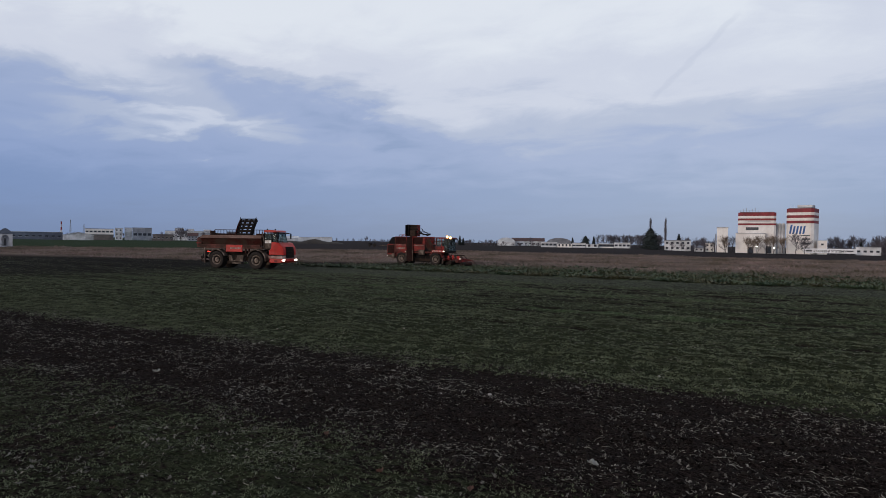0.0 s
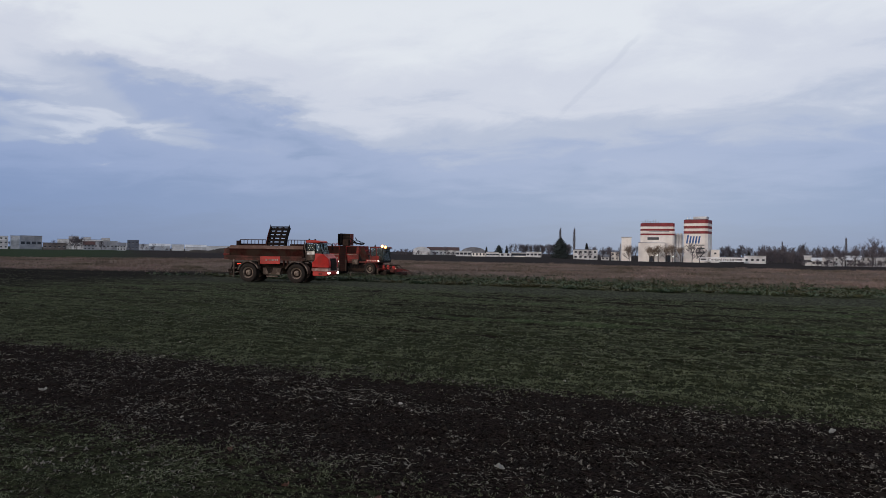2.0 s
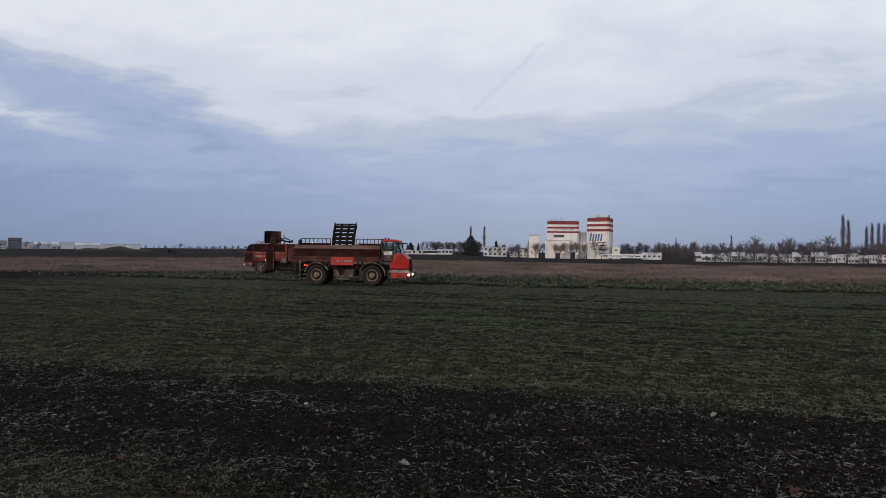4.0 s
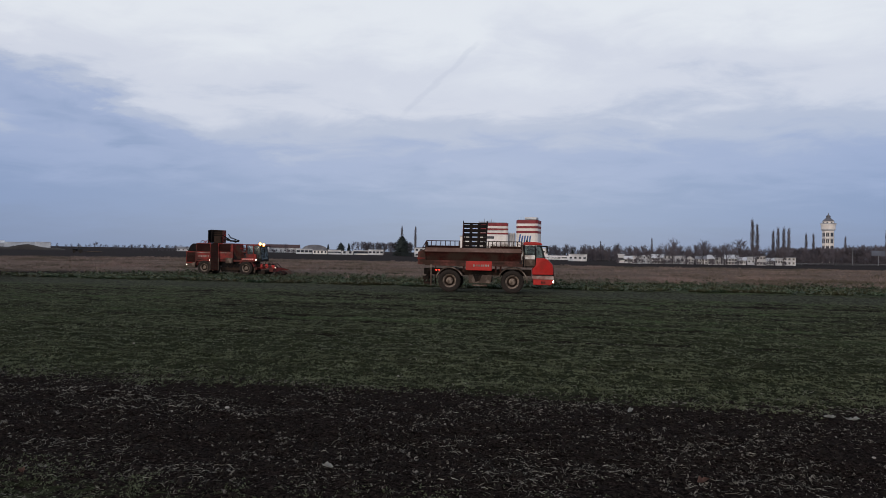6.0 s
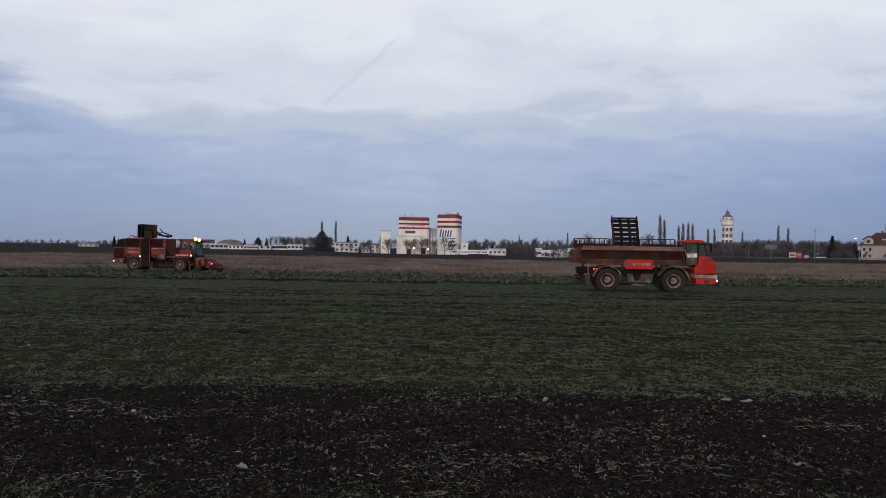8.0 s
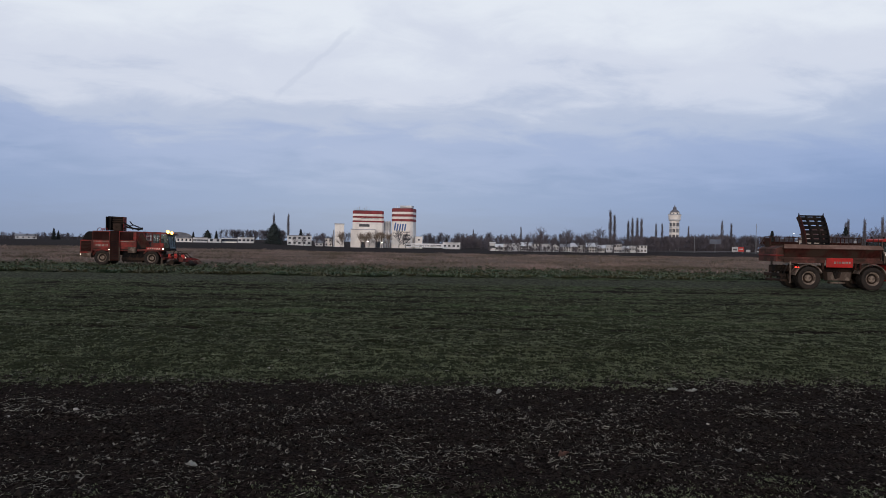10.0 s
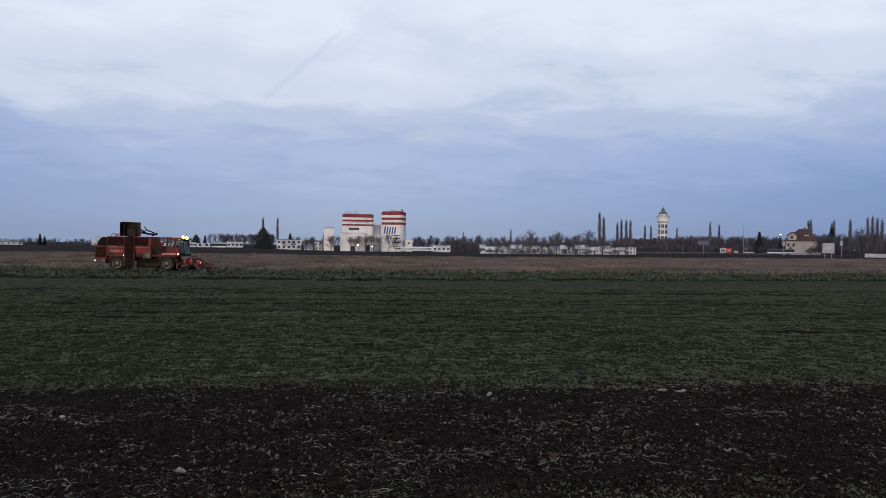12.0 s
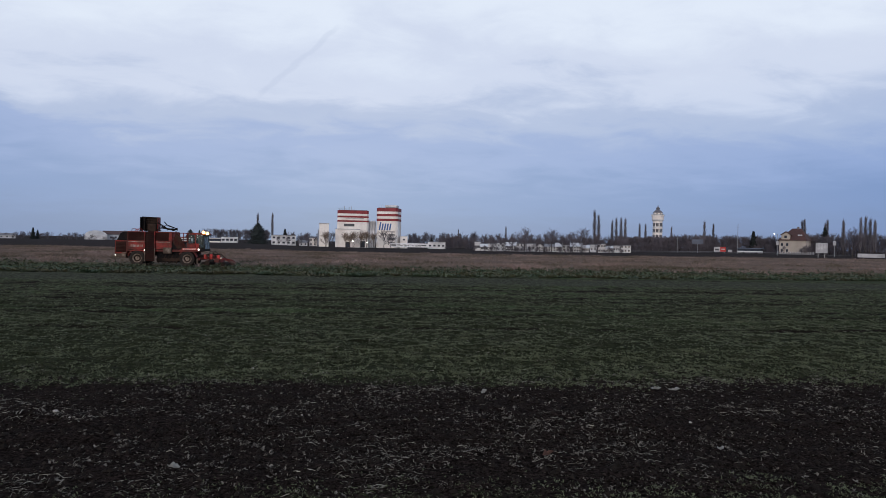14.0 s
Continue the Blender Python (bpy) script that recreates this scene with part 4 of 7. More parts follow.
        # far panes are opaque and dark, in place of the cab's inner shade
        part("side_window", box(B(), 2.95, 3.72, s * 1.2 - 0.012, s * 1.2 + 0.012, 2.8, 3.8), M["glass"] if s < 0 else M["cab_dark"], h)
        b = B()
        prism(b, [(3.84, 2.2), (4.83, 2.2), (4.62, 3.8), (3.84, 3.8)], s * 1.14 - 0.01, s * 1.14 + 0.01)
        part("door_glass", b, M["glass"] if s < 0 else M["cab_dark"], h, "glazed cab door")
    b = B()
    prism(b, [(4.85, 2.1), (4.88, 2.1), (4.66, 3.82), (4.62, 3.82)], -1.06, 1.06)
    part("windscreen", b, M["glass"], h)
    part("cab_floor", box(B(), 4.0, 4.9, -1.15, 1.15, 1.85, 2.1, 0.02), M["black"], h)
    part("seat", box(B(), 3.2, 3.7, -0.3, 0.3, 2.5, 3.3, 0.08), M["black"], h)
    # added dark block that keeps the sky from showing through the cab
    part("cab_lining", box(B(), 3.86, 4.6, 0.9, 1.1, 2.1, 3.3, 0.03), M["black"], h, "dark backing added inside the cab")
    part("console", box(B(), 4.2, 4.6, -0.4, 0.4, 2.1, 2.8, 0.05), M["black"], h)
    b = B()
    prism(b, [(2.78, 3.84), (4.95, 3.82), (5.0, 3.95), (4.7, 4.04), (2.85, 4.04)], -1.28, 1.28, 0.03)
    part("cab_roof", b, M["dirty_red"], h, "red cab roof")
    part("roof_visor", box(B(), 4.7, 5.15, -1.2, 1.2, 3.72, 3.8, 0.02), M["black"], h)
    for x, y, z in ((4.75, -1.3, 4.1), (5.08, -1.0, 3.98)):
        lamp = part("work_lamp", lathe(B(), [(0.02, -0.07), (0.08, -0.07), (0.10, 0.0), (0.02, 0.05)], 12), M["lamp_warm"], h, "lit warm work lamp", at=pose(x, y, z))
        # added glowing ring that draws the lamp's halo as a solid shape
        part("reflector", lathe(B(), [(0.09, -0.02), (0.19, -0.09), (0.21, -0.05), (0.1, 0.05)], 16, cap=False), M["halo_amber"], lamp, "glowing amber ring for the lamp's halo")
    for x, y, z in ((4.2, -1.38, 2.04), (4.2, 1.38, 2.04)):
        part("driving_lamp", lathe(B(), [(0.02, -0.05), (0.07, -0.05), (0.09, 0.02), (0.02, 0.05)], 12), M["lamp_white"], h, "lit driving lamp", at=pose(x, y, z))
    part("marker_lamp", box(B(), -2.02, -1.94, -1.7, -1.66, 1.84, 1.93, 0.01), M["lamp_white"], h)
    part("marker_lamp", box(B(), -5.44, -5.34, -1.4, -1.36, 1.2, 1.29, 0.01), M["lamp_white"], h)
    # hoses, cable loops and pipes along the bunker's top and flank
    for x0, x1, z, sag in ((-0.9, 0.6, 4.35, 0.18), (-0.7, 1.1, 4.55, 0.28), (-2.0, -0.4, 4.3, -0.25), (0.3, 1.5, 4.3, 0.2)):
        b = B()
        pts = [Vector((x0 + (x1 - x0) * k / 8, -0.75 + 0.1 * math.sin(k), z + sag * math.sin(math.pi * k / 8))) for k in range(9)]
        for p, q in zip(pts, pts[1:]):
            tube(b, p, q, 0.04, seg=5, cap=False)
        part("cable_loop", b, M["black"], h, "black hose over the bunker")
    part("drop_chute", prism(B(), [(1.15, 2.9), (1.5, 3.9), (1.75, 3.9), (2.75, 2.35), (2.5, 2.1), (1.7, 2.1)], -1.36, -1.3, 0.02), M["brown_red"], h, "dark red slanted chute")
    for x in (-4.6, -3.7, -2.3, 1.9):
        part("ladder_rung", box(B(), x, x + 0.5, -1.42, -1.36, 1.5, 1.56, 0.01), M["beige"], h)
    part("sensor_bracket", box(B(), 5.0, 5.4, -1.3, -1.2, 3.55, 3.62, 0.01), M["black"], h)
    part("mirror", box(B(), 5.3, 5.38, -1.45, -1.2, 3.0, 3.5, 0.02), M["black"], h, "black wing mirror")
    # lifting header
    part("header_beam", box(B(), 4.2, 4.45, -1.5, 1.5, 0.75, 1.05, 0.03), M["dirty_red"], h, "red header beam")
    part("header_link", box(B(), 3.7, 4.3, -0.5, 0.5, 0.8, 1.3, 0.03), M["dark"], h)
    for y in (-1.1, 0.0, 1.1):
        b = B()
        tube(b, (4.3, y, 1.35), (6.2, y, 1.5), 0.06, seg=8)
        tube(b, (6.2, y, 1.5), (6.75, y, 0.9), 0.05, seg=8)
        tube(b, (5.0, y, 1.4), (5.7, y, 0.6), 0.05, seg=8)
        part("topper_frame", b, M["dark"], h, "dark tube frame over the topper")
    for x, y, z in ((5.45, -1.25, 0.95), (6.3, -1.3, 0.85), (4.75, -1.2, 0.9)):
        part("drive_box", box(B(), x, x + 0.34, y, y + 0.3, z, z + 0.55, 0.05), M["red"], h, "red gear drive box")
    for x, z in ((5.6, 1.45), (6.05, 1.4)):
        b = B()
        for k in range(8):
            a0, a1 = math.pi * k / 8, math.pi * (k + 1) / 8
            tube(b, (x + 0.3 * math.cos(a0), -1.0, z + 0.42 * math.sin(a0)), (x + 0.3 * math.cos(a1), -1.0, z + 0.42 * math.sin(a1)), 0.03, seg=5, cap=False)
        part("hydraulic_hose", b, M["black"], h, "looped hydraulic hose")
    b = B()
    prism(b, [(6.05, 0.55), (6.6, 0.5), (6.6, 0.95), (6.4, 1.12), (6.1, 0.95)], -1.45, 1.45, 0.04)
    part("topper_hood", b, M["dirty_red"], h, "red topper hood")
    part("depth_roller", tube(B(), (7.1, -1.4, 0.3), (7.1, 1.4, 0.3), 0.28, seg=14), M["dark"], h, "dark depth roller")
    b = B()
    tube(b, (5.2, -1.4, 0.45), (5.2, 1.4, 0.45), 0.3, seg=14)
    tube(b, (4.75, -1.4, 0.35), (4.75, 1.4, 0.35), 0.22, seg=12)
    part("lifting_roller", b, M["dark"], h, "dark lifting rollers")
    for k in range(6):
        y = -1.25 + k * 0.5
        b = B()
        tube(b, (4.4, y, 0.95), (5.6, y, 1.2), 0.05, seg=6)
        tube(b, (5.6, y, 1.2), (6.1, y, 0.9), 0.045, seg=6)
        tube(b, (5.1, y, 1.1), (5.3, y, 0.1), 0.05, 0.02, seg=6)
        part("lifter_leg", b, M["dirty_red"], h, "red lifter leg")
        b = B()
        tube(b, (6.6, y, 1.0), (7.6, y + 0.1, 0.75), 0.035, seg=6)
        tube(b, (7.6, y + 0.1, 0.75), (8.1, y + 0.1, 0.25), 0.035, 0.015, seg=6)
        part("feeler", b, M["dirty_red"], h, "thin feeler rod")
    for cx, cz, rr in ((5.5, 1.3, 0.26), (5.95, 1.2, 0.2), (5.2, 1.2, 0.2)):
        for y in (-1.2, 0.2):
            b = B()
            for k in range(8):
                a0, a1 = math.pi * k / 8, math.pi * (k + 1) / 8
                tube(b, (cx + rr * math.cos(a0), y, cz + rr * math.sin(a0)), (cx + rr * math.cos(a1), y, cz + rr * math.sin(a1)), 0.03, seg=5, cap=False)
            part("hydraulic_hose", b, M["black"], h, "looped hydraulic hose")
    part("gauge_plate", box(B(), 4.0, 4.2, -1.5, -1.42, 0.3, 1.0, 0.02), M["beige"], h, "pale skid plate")
    part("marker_lamp", box(B(), 6.76, 6.8, -1.3, -1.2, 1.0, 1.08, 0.01), M["lamp_white"], h)
    return h, wheels


truck, truck_wheels, truck_conveyor = build_truck()
harvester, harvester_wheels = build_harvester()


# ---------- far buildings ----------
M.update({
    "cream": material("cream_render", (0.80, 0.75, 0.71), (0.90, 0.86, 0.82), 0.6, 0.85, second=(0.72, 0.66, 0.62), amount=0.2, scale2=0.12),
    "white_wall": material("white_render", (0.60, 0.60, 0.62), (0.75, 0.75, 0.77), 0.7, 0.85, second=(0.34, 0.34, 0.35), amount=0.25, scale2=0.15),
    "grey_wall": material("grey_cladding", (0.32, 0.33, 0.37), (0.43, 0.44, 0.48), 0.6, 0.8, second=(0.2, 0.21, 0.24), amount=0.3, scale2=0.1),
    "slate_wall": material("blue_grey_cladding", (0.10, 0.12, 0.16), (0.16, 0.18, 0.23), 0.6, 0.8, second=(0.08, 0.09, 0.12), amount=0.3, scale2=0.1),
    "brown_wall": material("brown_render", (0.13, 0.11, 0.11), (0.2, 0.17, 0.16), 0.6, 0.85, second=(0.09, 0.08, 0.08), amount=0.3, scale2=0.1),
    "banner_white": material("white_banner_sheet", (0.80, 0.80, 0.82), (0.88, 0.88, 0.9), 0.7, 0.7, second=(0.68, 0.68, 0.7), amount=0.2, scale2=0.3),
    "red_band": material("red_cladding", (0.22, 0.022, 0.03), (0.30, 0.035, 0.045), 0.8, 0.7, second=(0.17, 0.025, 0.03), amount=0.2, scale2=0.2),
    "blue_mark": material("blue_sign_paint", (0.02, 0.09, 0.26), (0.03, 0.12, 0.33), 1.0, 0.6),
    "dark_mark": material("dark_sign_paint", (0.05, 0.055, 0.06), (0.1, 0.1, 0.11), 1.0, 0.7),
    "roof_red": material("brown_red_tiles", (0.06, 0.026, 0.024), (0.10, 0.042, 0.037), 3.0, 0.85, second=(0.06, 0.03, 0.03), amount=0.35, scale2=0.4),
    "roof_grey": material("grey_sheet_roof", (0.16, 0.17, 0.19), (0.26, 0.27, 0.3), 0.5, 0.7, second=(0.12, 0.12, 0.14), amount=0.3, scale2=0.1),
    "roof_white": material("pale_sheet_roof", (0.55, 0.57, 0.6), (0.68, 0.7, 0.73), 0.5, 0.6, second=(0.42, 0.44, 0.48), amount=0.25, scale2=0.1),
    "window": material("dark_window_glass", (0.025, 0.03, 0.038), (0.05, 0.055, 0.07), 1.0, 0.15),
    "asphalt": material("asphalt", (0.04, 0.04, 0.043), (0.06, 0.06, 0.062), 2.0, 0.85, second=(0.075, 0.073, 0.07), amount=0.2, scale2=0.1),
    "metal_post": material("galvanised_post", (0.2, 0.21, 0.22), (0.3, 0.31, 0.32), 3.0, 0.5, metal=0.6),
    # cream render darkened to beige: the house's shaded side is in the colour
    "house_wall": material("shaded_cream_render", (0.40, 0.35, 0.305), (0.52, 0.46, 0.40), 0.6, 0.9, second=(0.33, 0.29, 0.25), amount=0.25, scale2=0.15),
    "grey_rail": material("weathered_rail", (0.1, 0.1, 0.11), (0.16, 0.16, 0.17), 2.0, 0.7),
    "earth": material("bare_earth", (0.016, 0.013, 0.012), (0.03, 0.024, 0.021), 0.8, 0.95, second=(0.04, 0.033, 0.028), amount=0.2, scale2=0.2, bump=0.2),
    "bark": material("dark_bark", (0.03, 0.025, 0.023), (0.06, 0.05, 0.045), 2.0, 0.95),
    # twigs lightened towards purple-grey: distance haze is mixed into the colour
    "twig": material("hazed_bare_twigs", (0.066, 0.058, 0.07), (0.122, 0.108, 0.126), 1.0, 0.95, random_amount=0.35),
    "tan_twig": material("dry_tan_foliage", (0.16, 0.12, 0.09), (0.27, 0.205, 0.16), 1.0, 0.95, random_amount=0.35),
    # poplar twigs carry the same haze in their bluish grey
    "poplar_twig": material("hazed_poplar_twigs", (0.085, 0.08, 0.094), (0.14, 0.132, 0.15), 1.0, 0.95, random_amount=0.3),
    "needle": material("dark_blue_green_needles", (0.006, 0.011, 0.012), (0.016, 0.024, 0.022), 0.8, 0.9, random_amount=0.4),
    "pale_board": material("weathered_pale_board", (0.4, 0.4, 0.42), (0.52, 0.52, 0.54), 1.0, 0.7, second=(0.32, 0.32, 0.34), amount=0.25, scale2=0.4),
})


def site(az, d, turn=0.0, dz=0.0):
    """A pose on the land whose local -y side faces the middle of the near field."""
    x, y = polar(az, d)
    return pose(x, y, gz(x, y) + dz - 0.15, 0, 0, az + turn)


def span(a0, a1, d):
    return abs(radians(a1 - a0)) * d


def tall(az, el, d):
    x, y = polar(az, d)
    return EYE + d * math.tan(radians(el)) - gz(x, y) + 0.15


def windows(parent, w, z0, rows, cols, ww, hh, rise, y, x0=None):
    for r in range(rows):
        for c in range(cols):
            x = -w / 2 + w * (c + 0.5) / cols
            z = z0 + r * rise
            win = part("window", box(B(), x - ww / 2, x + ww / 2, y - 0.05, y + 0.02, z, z + hh), M["window"], parent)
            part("frame", box(B(), x - ww / 2 - 0.12, x + ww / 2 + 0.12, y - 0.12, y - 0.06, z - 0.16, z - 0.02), M["white_wall"], win)


def block(name, label, a0, a1, d, el, wall, depth=12.0, roof="flat", roof_mat="roof_grey", win=None, turn=0.0, group="", category="building"):
    """A far building: walls, roof and rows of windows."""
    az, w = (a0 + a1) / 2, span(a0, a1, d)
    h = tall(az, el, d)
    t = thing(name, label, category, group, m=site(az, d, turn))
    hw = w / 2
    if roof == "flat":
        part("wall", box(B(), -hw, hw, 0, depth, 0, h - 0.3), M[wall], t)
        part("roof", box(B(), -hw - 0.3, hw + 0.3, -0.3, depth + 0.3, h - 0.3, h, 0.05), M[roof_mat], t)
        eave = h - 0.3
    elif roof == "gable":
        eave = h * 0.62
        b = B()
        prism(b, [(-hw, 0), (hw, 0), (hw, eave), (0, h - 0.25), (-hw, eave)], 0, depth)
        part("wall", b, M[wall], t)
        b = B()
        prism(b, [(-hw - 0.5, eave - 0.2), (0, h - 0.2), (hw + 0.5, eave - 0.2), (hw + 0.5, eave + 0.05), (0, h + 0.05), (-hw - 0.5, eave + 0.05)], -0.5, depth + 0.5)
        part("roof", b, M[roof_mat], t)
    elif roof == "ridge":
        eave = h * 0.6
        part("wall", box(B(), -hw, hw, 0, depth, 0, eave), M[wall], t)
        b = B()
        tri = [(-0.6, eave), (depth / 2, h), (depth + 0.6, eave)]
        ls = [[b.verts.new((sx * (hw + 0.5), y, z)) for y, z in tri] for sx in (-1, 1)]
        b.faces.new(ls[0])
        b.faces.new(ls[1][::-1])
        for i in range(3):
            j = (i + 1) % 3
            b.faces.new((ls[0][j], ls[0][i], ls[1][i], ls[1][j]))
        bmesh.ops.recalc_face_normals(b, faces=b.faces[:])
        part("roof", b, M[roof_mat], t)
    else:
        eave = h * 0.45
        part("wall", box(B(), -hw, hw, 0, depth, 0, eave), M[wall], t)
        n = 12
        b = B()
        prism(b, [(hw * math.cos(math.pi * k / n), eave + (h - eave) * math.sin(math.pi * k / n)) for k in range(n + 1)], -0.2, depth)
        part("roof", b, M[roof_mat], t)
    if win:
        rows, cols, ww, hh = win
        rise = eave / rows
        windows(t, w, rise * 0.38, rows, cols, ww, hh, rise, 0)
    return t


def town_left():
    g = "buildings of the far town"
    block("warehouse", "long dark blue-grey warehouse at the field's far edge", 60.5, 64.3, 600, 0.33, "slate_wall", 20, "flat", "roof_white", (1, 9, 2.2, 1.2), group=g)
    block("hall", "white gabled hall with pale sheet roof", 58.4, 60.5, 590, 0.36, "white_wall", 30, "gable", "roof_white", group=g)
    block("factory", "beige flat-roofed factory block", 57.0, 59.0, 690, 0.66, "cream", 25, "flat", "roof_grey", (2, 7, 2.5, 1.4), group=g)
    block("annex", "dark low annex in front of a factory", 57.0, 58.9, 650, 0.2, "brown_wall", 10, "flat", "roof_grey", group=g)
    block("office_tower", "small white office tower", 56.35, 56.9, 690, 0.74, "white_wall", 12, "flat", "roof_white", (3, 2, 1.4, 1.2), group=g)
    block("hall", "pale hall end with white cladding", 55.62, 56.2, 700, 0.78, "white_wall", 25, "flat", "roof_grey", group=g)
    block("hall", "large grey flat-roofed industrial hall", 54.2, 55.6, 700, 0.8, "grey_wall", 25, "flat", "roof_grey", (1, 4, 3, 2.5), group=g)
    block("shed", "low brown shed beside the grey hall", 52.6, 54.15, 660, 0.3, "brown_wall", 12, "flat", "roof_grey", (1, 5, 1.5, 1.2), group=g)
    block("house", "grey rendered house with small windows", 50.65, 51.45, 680, 0.46, "grey_wall", 12, "ridge", "roof_red", (2, 3, 1.2, 1.2), group=g)
    block("hall", "low grey hall with a pale roof edge", 49.0, 51.0, 760, 0.5, "grey_wall", 14, "flat", "roof_white", (1, 7, 2.0, 1.2), group=g)
    block("hall", "long pale works hall behind bare trees", 49.6, 53.2, 820, 0.6, "white_wall", 20, "flat", "roof_grey", (1, 9, 2.4, 1.4), group=g)
    for a, w, e in ((52.1, 0.35, 0.82), (51.2, 0.25, 0.78), (49.9, 0.3, 0.74)):
        block("rooftop_plant", "small white plant room above the halls", a - w, a + w, 840, e, "white_wall", 6, "flat", "roof_white", None, group=g)
    block("house", "pale house with a dark grey roof", 48.45, 49.1, 690, 0.4, "white_wall", 12, "ridge", "roof_grey", (2, 3, 1.2, 1.2), group=g)
    block("hall", "dark grey-green block with a flat roof", 47.5, 48.35, 800, 0.62, "slate_wall", 14, "flat", "roof_grey", (2, 3, 1.4, 1.2), group=g)
    rnd = random.Random(4)
    a = 39.4
    while a < 48.9:
        w = rnd.uniform(0.8, 1.7)
        block("greenhouse", "long low white greenhouse hall", a, a + w, rnd.uniform(820, 930), rnd.uniform(0.2, 0.4), "roof_white", 20, rnd.choice(("flat", "ridge", "flat")), "roof_white", None, group="white halls across the plain")
        a += w + rnd.uniform(-0.1, 0.12)
    # striped chimney and two masts
    x, y = polar(60.59, 1150)
    t = thing("chimney", "slim red and white striped factory chimney", "chimney", m=pose(x, y, gz(x, y)))
    h = tall(60.59, 1.15, 1150)
    for k in range(6):
        part("band", lathe(B(), [(1.5 - 0.1 * k, h * k / 6), (1.4 - 0.1 * k, h * (k + 1) / 6)], 14, "z"), M["red_band"] if k % 2 else M["white_wall"], t)
    for az, el, d in ((59.98, 1.3, 1150), (59.06, 0.98, 1100)):
        lattice_mast(az, el, d)


def lattice_mast(az, el, d):
    x, y = polar(az, d)
    h = tall(az, el, d)
    t = thing("lattice_mast", "thin grey steel lattice mast", "mast", "masts in the town", m=pose(x, y, gz(x, y)))
    for sx in (-1, 1):
        for sy in (-1, 1):
            part("leg", tube(B(), (sx * 1.4, sy * 1.4, 0), (sx * 0.2, sy * 0.2, h), 0.14, seg=5), M["metal_post"], t)
    n = 9
    for k in range(n):
        u, v = k / n, (k + 1) / n
        r0, r1 = 1.4 - 1.2 * u, 1.4 - 1.2 * v
        s = 1 if k % 2 else -1
        part("brace", tube(B(), (-s * r0, -r0, h * u), (s * r1, -r1, h * v), 0.1, seg=5), M["metal_post"], t)


def shrine():
    x, y = polar(64.2, 211)
    t = thing("wayside_shrine", "small white wayside shrine with arched niche and dark roof", "shrine", m=pose(x, y, gz(x, y) - 0.1, 0, 0, 64) @ Matrix.Diagonal((1.1, 1.1, 1.22, 1)))
    b = B()
    box(b, -1.55, -0.75, -1.1, 1.1, 0, 3.1)
    box(b, 0.75, 1.55, -1.1, 1.1, 0, 3.1)
    box(b, -0.75, 0.75, 0.3, 1.1, 0, 3.1)
    n = 10
    for k in range(n):
        a0, a1 = math.pi * k / n, math.pi * (k + 1) / n
        prism(b, [(0.75 * math.cos(a0), 2.1 + 0.75 * math.sin(a0)), (0.75 * math.cos(a1), 2.1 + 0.75 * math.sin(a1)), (0.75 * math.cos(a1), 3.1), (0.75 * math.cos(a0), 3.1)], -1.1, 0.3)
    part("wall", b, M["white_wall"], t)
    b = B()
    prism(b, [(-1.9, 3.1), (1.9, 3.1), (0.5, 4.2), (0, 4.4), (-0.5, 4.2)], -1.3, 1.3, 0.03)
    part("roof", b, M["slate_wall"], t, "dark curved roof")
    part("base", box(B(), -1.7, 1.7, -1.25, 1.25, -0.2, 0.35, 0.03), M["pale_board"], t)
    part("niche_figure", lathe(B(), [(0.3, 0.5), (0.25, 1.2), (0.2, 1.7), (0.14, 2.0), (0.05, 2.15)], 10, "z"), M["dark_mark"], t, "dark plain shape in the niche")


